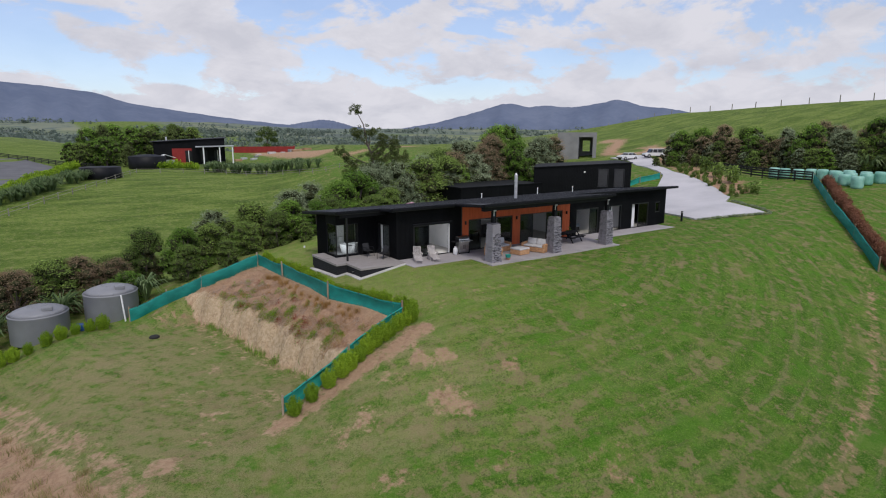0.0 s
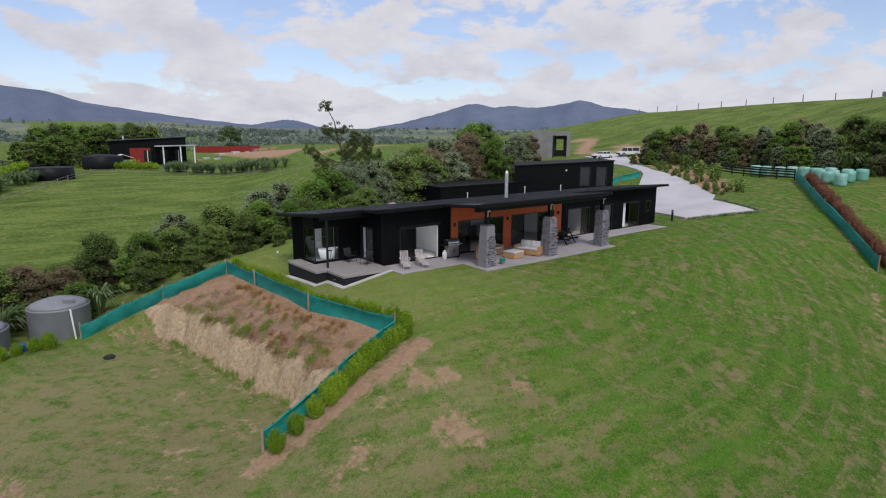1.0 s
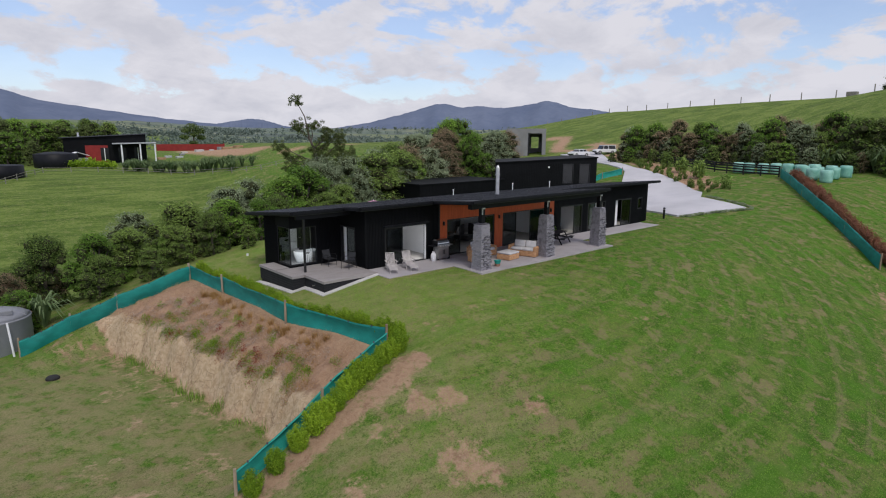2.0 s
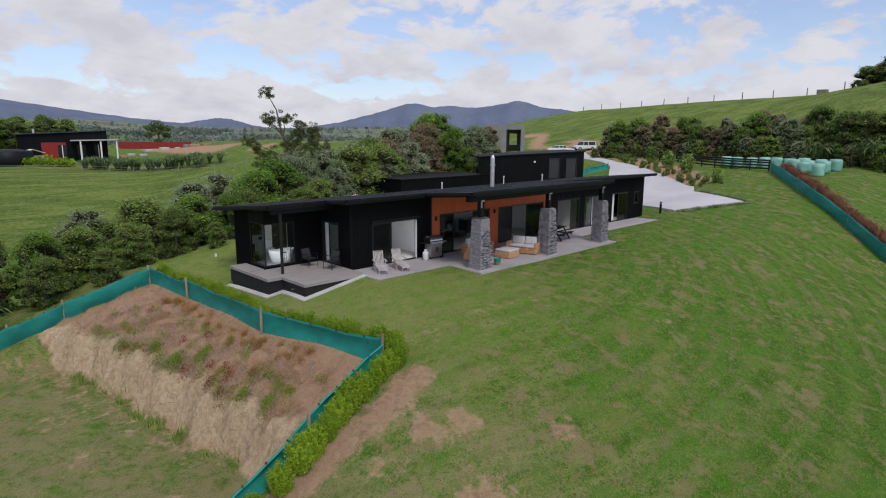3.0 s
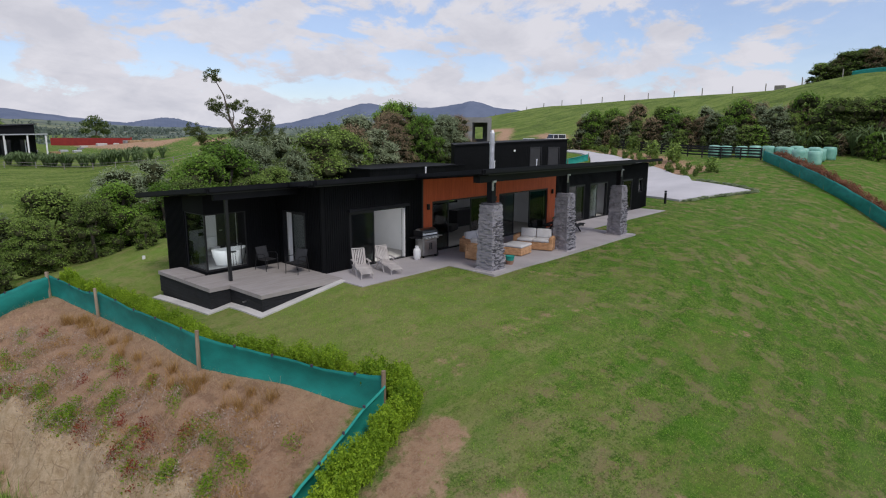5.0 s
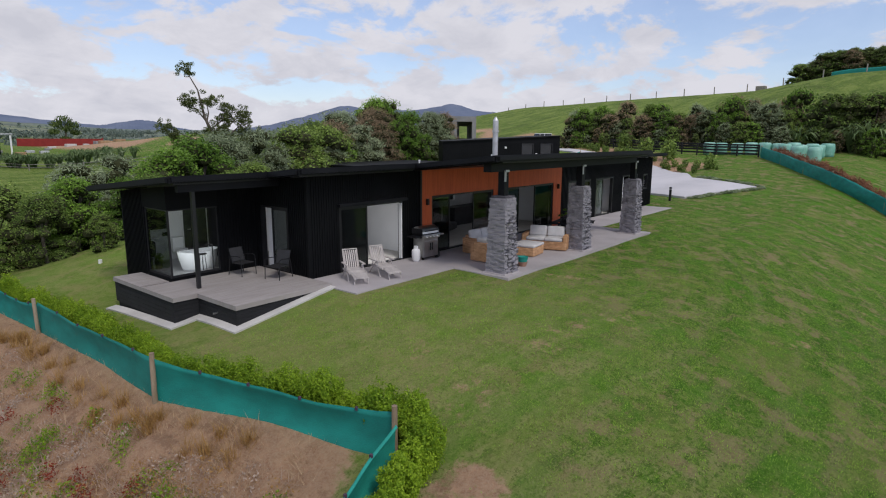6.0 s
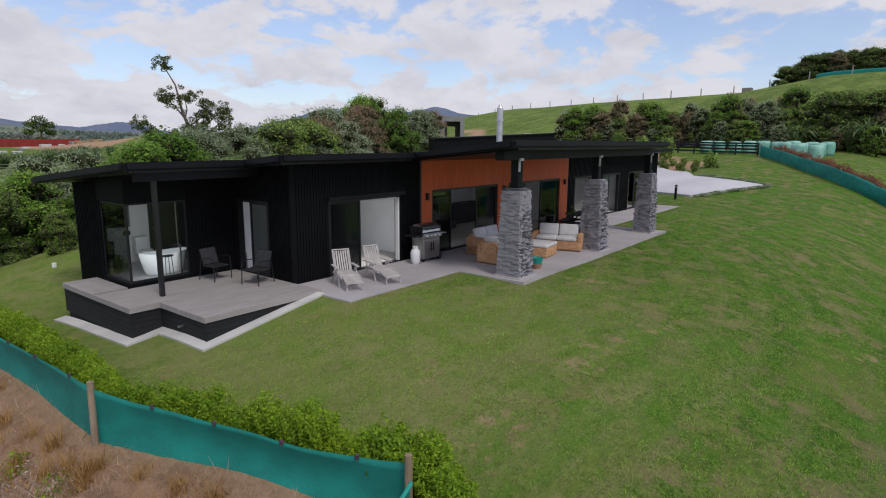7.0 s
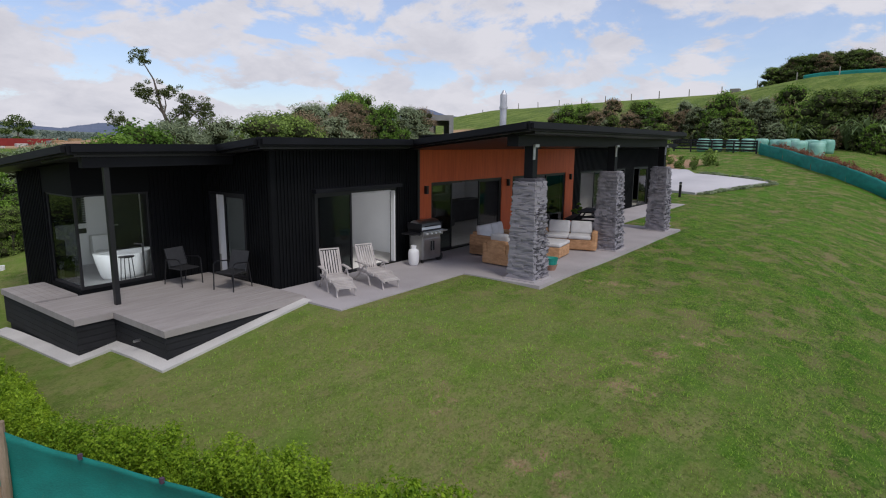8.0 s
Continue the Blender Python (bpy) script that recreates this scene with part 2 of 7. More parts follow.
M_DRYGRASS = leaf_mat("dry_grass", (0.400, 0.265, 0.160), (0.680, 0.510, 0.335), (0.184, 0.276, 0.057))
M_BLADE = leaf_mat("lawn_blade", (0.110, 0.260, 0.018), (0.380, 0.580, 0.080), (0.560, 0.490, 0.250))
M_RUST = leaf_mat("rust_grass", (0.300, 0.170, 0.060), (0.640, 0.400, 0.150), (0.240, 0.360, 0.060))
# pale bluish green: distance haze is mixed into the leaf colour
M_FARTREE_HAZE = leaf_mat("far_tree_haze", (0.130, 0.175, 0.150), (0.250, 0.300, 0.240))
# near-black green that paints the shade deep inside the crowns
M_CROWN_SHADE = mat("crown_shade", (0.026, 0.034, 0.014), (0.060, 0.062, 0.030), 2.0, 0.95, 0, 0.8, 14, spec=0.1)
M_STALK = leaf_mat("dead_stalks", (0.330, 0.235, 0.185), (0.700, 0.590, 0.500))
M_ROUGH = leaf_mat("rank_growth", (0.150, 0.150, 0.045), (0.460, 0.380, 0.170), (0.230, 0.330, 0.060))
M_REDLEAF = leaf_mat("red_dock_leaf", (0.200, 0.030, 0.018), (0.420, 0.100, 0.050))
M_TALL = leaf_mat("tall_tree_leaf", (0.028, 0.046, 0.014), (0.230, 0.270, 0.085), deep=True)


# ---------------------------------------------------------------- mesh helpers
def ss(a, b, x):
    t = np.clip((np.asarray(x, float) - a) / (b - a), 0, 1)
    return t * t * (3 - 2 * t)


def box(bm, x0, x1, y0, y1, z0, z1):
    v = [bm.verts.new((x, y, z)) for z in (z0, z1) for y in (y0, y1) for x in (x0, x1)]
    for f in ((0, 2, 3, 1), (4, 5, 7, 6), (0, 1, 5, 4), (1, 3, 7, 5), (3, 2, 6, 7), (2, 0, 4, 6)):
        bm.faces.new([v[i] for i in f])
    return v


def bevelled(x0, x1, y0, y1, z0, z1, r=0.02, seg=2):
    bm = bmesh.new()
    box(bm, x0, x1, y0, y1, z0, z1)
    bmesh.ops.bevel(bm, geom=bm.edges[:], offset=r, segments=seg, affect="EDGES", profile=0.5)
    return bm


def boxes(*specs):
    bm = bmesh.new()
    for s in specs:
        box(bm, *s)
    return bm


def prism(outline, z0, z1, bm=None):
    """A flat-topped slab from an outline given counter-clockwise; z0, z1 numbers or functions of x, y."""
    bm = bm or bmesh.new()
    f0 = z0 if callable(z0) else (lambda x, y: z0)
    f1 = z1 if callable(z1) else (lambda x, y: z1)
    lo = [bm.verts.new((x, y, f0(x, y))) for x, y in outline]
    hi = [bm.verts.new((x, y, f1(x, y))) for x, y in outline]
    n = len(outline)
    bm.faces.new(hi)
    bm.faces.new(lo[::-1])
    for i in range(n):
        j = (i + 1) % n
        bm.faces.new((lo[i], lo[j], hi[j], hi[i]))
    return bm


def rod(bm, a, b, r0, r1=None, n=8):
    """A round bar from a to b."""
    a, b = Vector(a), Vector(b)
    r1 = r0 if r1 is None else r1
    d = (b - a).normalized()
    u = d.orthogonal().normalized()
    w = d.cross(u)
    rings = []
    for c, r in ((a, r0), (b, r1)):
        rings.append([bm.verts.new(c + r * (math.cos(2 * math.pi * i / n) * u + math.sin(2 * math.pi * i / n) * w)) for i in range(n)])
    for i in range(n):
        j = (i + 1) % n
        bm.faces.new((rings[0][i], rings[0][j], rings[1][j], rings[1][i]))
    bm.faces.new(rings[0][::-1])
    bm.faces.new(rings[1])
    return bm


def lathe(profile, n=24, bm=None):
    """A turned body from (radius, z) pairs, bottom to top."""
    bm = bm or bmesh.new()
    rings = [[bm.verts.new((r * math.cos(2 * math.pi * i / n), r * math.sin(2 * math.pi * i / n), z)) for i in range(n)] for r, z in profile]
    for p, q in zip(rings, rings[1:]):
        for i in range(n):
            j = (i + 1) % n
            bm.faces.new((p[i], p[j], q[j], q[i]))
    bm.faces.new(rings[0][::-1])
    bm.faces.new(rings[-1])
    return bm


def mesh_of(name, bm, material, smooth=False):
    me = bpy.data.meshes.new(name)
    bmesh.ops.recalc_face_normals(bm, faces=bm.faces[:])
    bm.to_mesh(me)
    bm.free()
    me.materials.append(material)
    if smooth:
        me.polygons.foreach_set("use_smooth", [True] * len(me.polygons))
    return me


def raw_mesh(name, verts, faces, material, smooth=False):
    """A mesh from numpy arrays of corners and of equal-sided faces."""
    me = bpy.data.meshes.new(name)
    verts, faces = np.asarray(verts, np.float32), np.asarray(faces, np.int32)
    k = faces.shape[1]
    me.vertices.add(len(verts))
    me.vertices.foreach_set("co", verts.ravel())
    me.loops.add(faces.size)
    me.loops.foreach_set("vertex_index", faces.ravel())
    me.polygons.add(len(faces))
    me.polygons.foreach_set("loop_start", np.arange(0, faces.size, k, dtype=np.int32))
    me.update(calc_edges=True)
    me.validate()
    me.materials.append(material)
    me.polygons.foreach_set("use_smooth", [smooth] * len(me.polygons))
    return me


def thing(name, at=(0, 0, 0), label="", category="", group="", kind="", turn=0):
    ob = new(name)
    ob.empty_display_size = 0.2
    ob.matrix_basis = pose(*at, 0, 0, turn)
    return tagged(ob, label, category, group, kind)


def part(name, bm, material, parent, label="", at=None, smooth=False):
    """Links a bmesh as one mesh under a thing. at: the corner coordinates are the world's, and the parent stands at that place."""
    if at is not None:
        bmesh.ops.translate(bm, vec=-Vector(at), verts=bm.verts[:])
    ob = new(name, mesh_of(name, bm, material, smooth))
    ob.parent = parent
    return tagged(ob, label)


def whole(name, bm, material, label="", category="", group="", kind="", smooth=False):
    return tagged(new(name, mesh_of(name, bm, material, smooth)), label, category, group, kind)


# ---------------------------------------------------------------- the lie of the land
def fbm(x, y, s, seed=0.0):
    """Cheap smooth unevenness, about -1 to 1."""
    a = np.sin(x * s + seed) * np.cos(y * s * 1.13 + 1.7 * seed)
    b = np.sin(x * s * 2.3 + y * s * 1.1 + 2.1 + seed) * 0.5
    c = np.cos(y * s * 3.1 - x * s * 1.7 + 0.6 + seed) * 0.3
    return (a + b + c) / 1.5


NETLINE = ((14.45, 24.65), (12.7, 29.7), (12.85, 37.3), (12.5, 41.4))


def crest_x(y):
    return np.interp(y, [p[1] for p in NETLINE], [p[0] for p in NETLINE])


def foot_x(y):
    """Foot of the cut bank, uneven where the clay has slumped."""
    y = np.asarray(y, float)
    ragged = 0.13 * np.sin(1.9 * y + 0.7) + 0.09 * np.sin(4.7 * y + 2.0) + 0.05 * np.sin(11.3 * y)
    return np.interp(y, (22, 26.5, 28, 31, 35, 37.5, 41), (10.4, 10.1, 9.75, 9.25, 8.75, 8.2, 7.2)) + ragged


def height(x, y):
    x, y = np.asarray(x, float), np.asarray(y, float)
    s = np.maximum(0, 25 - y)
    fall = 0.36 * s * s / (s + 3.6)
    fall = np.where(s > 22, 0.36 * 22 * 22 / 25.6 + 0.12 * (s - 22), fall)
    west = 0.17 * np.clip(18.8 - x, 0, 3.4) + 0.12 * np.clip(15.4 - x, 0, 40)
    west = west * (0.55 + 0.45 * ss(20, 26, y))
    xe = np.maximum(0, x - 46)
    east = 0.055 * xe * xe / (xe + 3)
    lawn = -0.03 - 0.22 * (1 - ss(24.5, 30, y)) - fall - west + np.minimum(east, 3.2)
    lawn = lawn - 0.2 * ss(27.5, 24.5, y) * ss(18, 14.6, x)
    lawn = lawn + 0.035 * fbm(x, y, 0.7) * ss(2, 5, np.abs(y - 31.5) + np.maximum(0, 15 - x))
    # lower yard with the cut bank
    yard = -3.75 - 0.14 * np.maximum(0, 21 - y) - 0.5 * ss(1.5, -2.5, x) + 0.05 * fbm(x, y, 0.5, 2.0)
    cx = crest_x(y)
    foot = foot_x(y)
    lip = foot + 0.72 + 0.16 * np.sin(2.7 * y + 1.0) + 0.08 * np.sin(7.1 * y)
    bank = np.where(x > lip, -2.15 + (lawn + 2.15) * np.clip((x - lip) / np.maximum(cx - lip, 0.3), 0, 1) ** 0.8,
                    yard + (-2.15 - yard) * ss(-0.15, 1, (x - foot) / (lip - foot)))
    bank = np.where(x < foot, yard, np.where(x > cx, lawn, bank))
    gentle = yard + (lawn - yard) * ss(4.5, 14.5, x)
    hedge_y = 22.6 + 0.29 * (x - 7.5)
    k = ss(0.0, 1.3, y - hedge_y)
    west_side = gentle + (bank - gentle) * k
    z = np.where(x > 15.0, lawn, west_side)
    # northern end of the yard rises to the tree belt
    end = ss(39.5, 42.0, y + 0.2 * (12 - x)) * ss(13.5, 12, x)
    z = z + (-1.05 - 0.29 * np.clip(12.7 - x, 0, 12) - z) * end * ss(2, 6, x)
    z = z - (0.03 * np.clip(y - 37, 0, 6) + 0.055 * np.clip(y - 32.5, 0, 5) * ss(41.5, 38, y)) * ss(20, 14.5, x) * ss(11.8, 12.5, x)
    # valley to the north-west, the paddock beyond it
    z = np.where((x < 2), z - 1.4 * ss(2, -9, x) * ss(64, 44, y), z)
    depth = ss(42.5, 74, y + 0.25 * np.maximum(0, 14 - x)) * (1 - ss(20, 62, x - 0.25 * (y - 60)))
    z = np.where(y > 42, z + (-7.8 - z) * depth, z)
    back = ss(66, 148, y - 0.10 * x) * 6.6 + ss(145, 230, y) * 3.0
    z = z + back * ss(40, 0, np.maximum(x - 60, 0))
    z = z + 0.30 * fbm(x, y, 0.055) * ss(60, 90, y) + 0.10 * fbm(x, y, 0.21, 3.0) * ss(60, 80, y)
    z = z + 5.5 * ss(195, 300, y) * ss(35, -15, x)
    # hill to the east
    top = np.interp(y, (-200, 0, 40, 60, 140, 190, 240), (20, 19.5, 18.5, 15.5, 14, 8, 0))
    rise = 0.55 * ss(84, 200, x - 0.2 * (y - 50)) + 0.45 * np.clip((x - 92 - 0.2 * (y - 50)) / 108, 0, 1) ** 1.3
    z = z + (top * rise + 0.3 * fbm(x, y, 0.04, 1.0) * rise) * ss(80, 96, x)
    # the eastern lawn climbs to the shelter belt
    k = ss(40, 32, y)
    z = z + 1.3 * (k * np.clip((x - 46) / 29, 0, 1) + (1 - k) * ss(63, 76, x)) * ss(150, 95, x) * ss(75, 52, y) * ss(-120, -20, y)
    # plains, climbing slowly to the foot of the mountains
    r = np.hypot(x, y)
    far = ss(300, 560, r) * ss(-0.35, 0.25, y / np.maximum(r, 1))
    bear = np.degrees(np.arctan2(y, np.maximum(x, 1e-6)))
    plain = -16 + 6.0 * fbm(x, y, 0.0042, 0.5) + (62 + 42 * ss(67, 80, np.where(x > 0, bear, 90))) * ss(700, 4100, r)
    z = z + (plain - z) * far
    return z


def h1(x, y):
    return float(height(x, y))


# ---------------------------------------------------------------- ground
def lines(lo, hi, step, far_lo, far_hi, grow=1.075):
    """Grid lines, close together from lo to hi and ever wider outside."""
    mid = list(np.arange(lo, hi + step / 2, step))
    d, p = step, mid[-1]
    while p < far_hi:
        d *= grow
        p += d
        mid.append(p)
    d, p = step, mid[0]
    while p > far_lo:
        d *= grow
        p -= d
        mid.insert(0, p)
    return np.array(mid)


def seg_dist(x, y, pts):
    """Distance from a broken line."""
    best = np.full(np.shape(x), 1e9)
    for (ax, ay), (bx, by) in zip(pts, pts[1:]):
        t = np.clip(((x - ax) * (bx - ax) + (y - ay) * (by - ay)) / ((bx - ax) ** 2 + (by - ay) ** 2), 0, 1)
        best = np.minimum(best, np.hypot(x - ax - t * (bx - ax), y - ay - t * (by - ay)))
    return best


HEDGELINE = ((7.45, 22.6), (14.45, 24.55))
EASTNET = ((51.0, 16.7), (60.6, 23.9), (74.1, 31.6))

gx, gy = lines(-4, 38, 0.33, -4600, 4600), lines(6, 46, 0.33, -900, 4700)
gx = np.concatenate([gx[gx < 7.0], np.arange(7.05, 15.0, 0.15), gx[gx > 15.05]])
gy = np.concatenate([gy[gy < 22.0], np.arange(22.1, 42.0, 0.2), gy[gy > 42.1]])
GX, GY = np.meshgrid(gx, gy)
GZ = height(GX, GY)
cut = (ss(-0.5, 0.2, GX - foot_x(GY)) * ss(0.7, -0.3, GX - crest_x(GY)) *
       ss(0.2, 1.2, GY - 22.6 - 0.29 * (GX - 7.5)) * ss(43, 40, GY) * ss(6.5, 8, GX))
GZ = GZ + cut * ss(0.0, -1.0, GX - crest_x(GY)) * (0.13 * fbm(GX, GY, 2.1, 1.0) + 0.10 * fbm(GX, GY, 4.7, 2.0) +
                                                      np.random.default_rng(40).normal(0, 0.016, GX.shape))
verts = np.stack([GX, GY, GZ], -1).reshape(-1, 3)
ny, nx = GX.shape
idx = np.arange(nx * ny).reshape(ny, nx)
quads = np.stack([idx[:-1, :-1], idx[:-1, 1:], idx[1:, 1:], idx[1:, :-1]], -1).reshape(-1, 4)

soil = cut * 1.0
# worn strip beside the hedge, worn patches on the lawn, wheel tracks down the side
soil = np.maximum(soil, 0.80 * ss(1.1, 0.1, seg_dist(GX, GY, ((7.0, 21.9), (10.5, 22.5), (13.2, 22.7), (14.7, 23.3)))))
soil = np.maximum(soil, 0.80 * ss(1.0, 0.2, np.hypot((GX - 14.9) / 0.9, (GY - 23.2) / 1.1)))
for px, py, pr, amt in ((14.3, 20.8, 0.75, 0.8), (13.3, 21.3, 0.7, 0.75), (13.5, 22.4, 0.8, 0.6), (16.5, 18.8, 0.7, 0.6), (12.9, 18.6, 1.2, 0.65), (13.2, 17.8, 0.8, 0.6), (13.7, 20.5, 0.8, 0.55),
                        (11.7, 21.2, 0.9, 0.5), (9.8, 19.7, 1.0, 0.52), (8.6, 19.7, 0.9, 0.52), (2.7, 21.9, 0.9, 0.7), (5.0, 25.0, 1.1, 0.5), (4.4, 23.1, 1.0, 0.45), (9.3, 16.6, 1.0, 0.5),
                        (16.7, 12.8, 1.6, 0.42), (12.7, 15.1, 1.3, 0.4), (20.0, 24.7, 0.9, 0.42), (22.2, 24.0, 1.0, 0.4), (25.6, 20.7, 1.1, 0.4), (31.9, 18.6, 1.3, 0.38), (16.8, 24.7, 0.7, 0.45),
                        (16.1, 24.9, 0.6, 0.42), (21.0, 24.4, 0.7, 0.45), (19.0, 24.5, 0.6, 0.42), (25.0, 27.1, 1.0, 0.42), (17.3, 26.9, 0.6, 0.4), (4.5, 27.5, 1.6, 0.40), (7.6, 25.4, 1.2, 0.48), (6.6, 30.2, 1.4, 0.42), (6.4, 33.6, 1.3, 0.45)):
    soil = np.maximum(soil, amt * ss(1.5, 0.2, np.hypot((GX - px) / pr, (GY - py) / pr)))
soil = np.maximum(soil, 0.46 * ss(0.75, 0.1, seg_dist(GX, GY, ((17, 6.0), (23.5, 8.4), (28.2, 9.5), (33.2, 10.5), (42, 13.7), (48, 16.2), (60, 22.5), (75, 30.5)))))
soil = np.maximum(soil, 0.34 * ss(0.55, 0.1, seg_dist(GX, GY, ((16, 7.6), (22.7, 9.5), (27.0, 10.6), (33.9, 12.0), (42, 15.0)))))
soil = np.maximum(soil, 0.55 * ss(1.3, 0.1, seg_dist(GX, GY, ((-4.5, 36.0), (-2.3, 33.1), (-1.1, 29.5), (0.2, 26.0), (1.1, 23.1), (1.6, 21.0), (2.6, 16)))))
soil = np.maximum(soil, 0.80 * ss(0.6, -0.8, GX + 0.35 * (GY - 25)) * ss(36, 30, GY) * ss(-60, -20, GX))
soil = np.maximum(soil, 0.42 * ss(2.2, 0.3, seg_dist(GX, GY, ((9.6, 27.5), (8.8, 31.0), (8.3, 35.0), (7.6, 38.0), (6.0, 40.0)))))
soil = np.maximum(soil, 0.8 * ss(1.2, 0.4, seg_dist(GX, GY, ((50.5, 47), (62, 38.5), (60.5, 33)))) * 0.6)
soil = np.maximum(soil, 0.9 * ss(3.2, 1.2, seg_dist(GX, GY, ((67.5, 37), (74.5, 44.5), (79.5, 50.5), (90, 60), (103, 71)))) )
soil = np.maximum(soil, 0.9 * ss(3.6, 1.4, seg_dist(GX, GY, ((107, 88.5), (116, 95.5), (127, 103), (134, 110)))))
soil = np.maximum(soil, 0.85 * ss(4.6, 1.6, seg_dist(GX, GY, ((107, 83.5), (114, 79), (118, 84), (122, 89)))))
soil = np.maximum(soil, 0.80 * ss(8, 2.5, seg_dist(GX, GY, ((67, 207), (65, 178), (64, 150)))))
soil = np.maximum(soil, 0.75 * ss(7, 2, np.hypot(GX - 66, GY - 134)))
soil = np.maximum(soil, 0.85 * ss(16, 5, np.hypot((GX - 82) / 1.7, GY - 200)))
soil = np.maximum(soil, 0.8 * ss(14, 4, np.hypot((GX - 118) / 2.2, GY - 210)))
dry = 0.72 * ss(11, 5, np.hypot(GX - 4.5, GY - 28.5) / 1.2) + 0.06 * ss(22, 16, GY) * ss(0, 10, GX) * ss(50, 35, GX)
dry = np.maximum(dry, 0.5 * ss(6.0, 2, np.hypot((GX - 11) / 1.35, GY - 20.5)))
dry = np.maximum(dry, 0.3 * ss(7, 3, np.hypot((GX - 20) / 1.5, GY - 28)))
dry = np.maximum(dry, 0.18 * ss(1.4, 0.3, seg_dist(GX, GY, ((8, 17.5), (16, 17), (26, 15.2)))) )
pasture = np.maximum(ss(43, 58, GY) * ss(62, 40, GX), ss(84, 100, GX))
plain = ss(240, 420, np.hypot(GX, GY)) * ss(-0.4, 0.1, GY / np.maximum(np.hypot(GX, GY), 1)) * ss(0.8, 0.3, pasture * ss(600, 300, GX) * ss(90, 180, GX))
face = ss(-0.3, 0.1, GX - foot_x(GY)) * ss(1.25, 0.75, GX - foot_x(GY))
dry = np.maximum(dry * (1 - np.clip(soil, 0, 1)), face * cut)
cover = np.stack([soil, np.clip(dry, 0, 1), pasture, plain], -1).reshape(-1, 4).astype(np.float32)

M_GROUND = bpy.data.materials.new("grassland")
M_GROUND.use_nodes = True
gt = M_GROUND.node_tree
gp = gt.nodes["Principled BSDF"]
gp.inputs["Roughness"].default_value = 0.95
gp.inputs["Specular IOR Level"].default_value = 0.12


def gn(kind, **props):
    n = gt.nodes.new(kind)
    for key, value in props.items():
        n.inputs[key].default_value = value
    return n


def glink(a, b):
    gt.links.new(a, b)


def gmix(fac, a, b, mode="MIX"):
    n = gt.nodes.new("ShaderNodeMix")
    n.data_type, n.blend_type = "RGBA", mode
    for sock, v in ((n.inputs["Factor"], fac), (n.inputs[6], a), (n.inputs[7], b)):
        if isinstance(v, (int, float)):
            sock.default_value = v
        elif isinstance(v, tuple):
            sock.default_value = (*v, 1)
        else:
            glink(v, sock)
    return n.outputs[2]


def gmath(op, a, b=0.0, c=0.0):
    n = gt.nodes.new("ShaderNodeMath")
    n.operation = op
    for i, v in enumerate((a, b, c)):
        if isinstance(v, (int, float)):
            n.inputs[i].default_value = v
        else:
            glink(v, n.inputs[i])
    return n.outputs[0]


def gramp(value, lo, hi):
    n = gt.nodes.new("ShaderNodeMapRange")
    n.inputs["From Min"].default_value, n.inputs["From Max"].default_value = lo, hi
    n.interpolation_type = "SMOOTHSTEP"
    glink(value, n.inputs["Value"])
    return n.outputs[0]


g_tc = gn("ShaderNodeTexCoord")
g_at = gt.nodes.new("ShaderNodeAttribute")
g_at.attribute_name = "cover"
g_sep = gn("ShaderNodeSeparateColor")
glink(g_at.outputs["Color"], g_sep.inputs[0])


def gnoise(scale, detail=5, rough=0.55, dist=0.0, vec=None):
    n = gn("ShaderNodeTexNoise", Scale=scale, Detail=detail, Roughness=rough, Distortion=dist)
    glink(vec or g_tc.outputs["Object"], n.inputs["Vector"])
    return n.outputs[0]


n_blade, n_tuft, n_patch, n_wide = gnoise(22, 6, 0.78), gnoise(5.0, 5, 0.65), gnoise(0.75, 5, 0.6), gnoise(0.16, 3)
# lawn: fresh, dull and straw-coloured growth, with mowing passes
n_clump, n_dead, n_lush = gnoise(11, 4, 0.7), gnoise(1.5, 8, 0.72), gnoise(0.42, 7, 0.66, 0.3)
g_map = gn("ShaderNodeMapping", Location=(-22, -43, 0))
glink(g_tc.outputs["Object"], g_map.inputs[0])
g_wave = gn("ShaderNodeTexWave", Scale=0.28, Distortion=2.6, Detail=3.0)
g_wave.wave_type, g_wave.rings_direction = "RINGS", "Z"
g_wave.inputs["Detail Scale"].default_value = 0.3
glink(g_map.outputs[0], g_wave.inputs["Vector"])
# streaks that follow the mower round the house
g_pxy = gn("ShaderNodeSeparateXYZ")
glink(g_map.outputs[0], g_pxy.inputs[0])
g_rad = gmath("SQRT", gmath("ADD", gmath("MULTIPLY", g_pxy.outputs[0], g_pxy.outputs[0]), gmath("MULTIPLY", g_pxy.outputs[1], g_pxy.outputs[1])))
g_pol = gn("ShaderNodeCombineXYZ")
glink(gmath("MULTIPLY", g_rad, 1.9), g_pol.inputs[0])
glink(gmath("MULTIPLY", gmath("ARCTAN2", g_pxy.outputs[0], g_pxy.outputs[1]), 7.0), g_pol.inputs[1])
n_streak = gnoise(1.0, 7, 0.66, 0.2, g_pol.outputs[0])
n_green = gnoise(3.2, 9, 0.80, 0.2)
lawn = gmix(gramp(n_patch, 0.40, 0.60), (0.125, 0.205, 0.036), (0.195, 0.245, 0.070))
g_xyz = gn("ShaderNodeSeparateXYZ")
glink(g_tc.outputs["Object"], g_xyz.inputs[0])
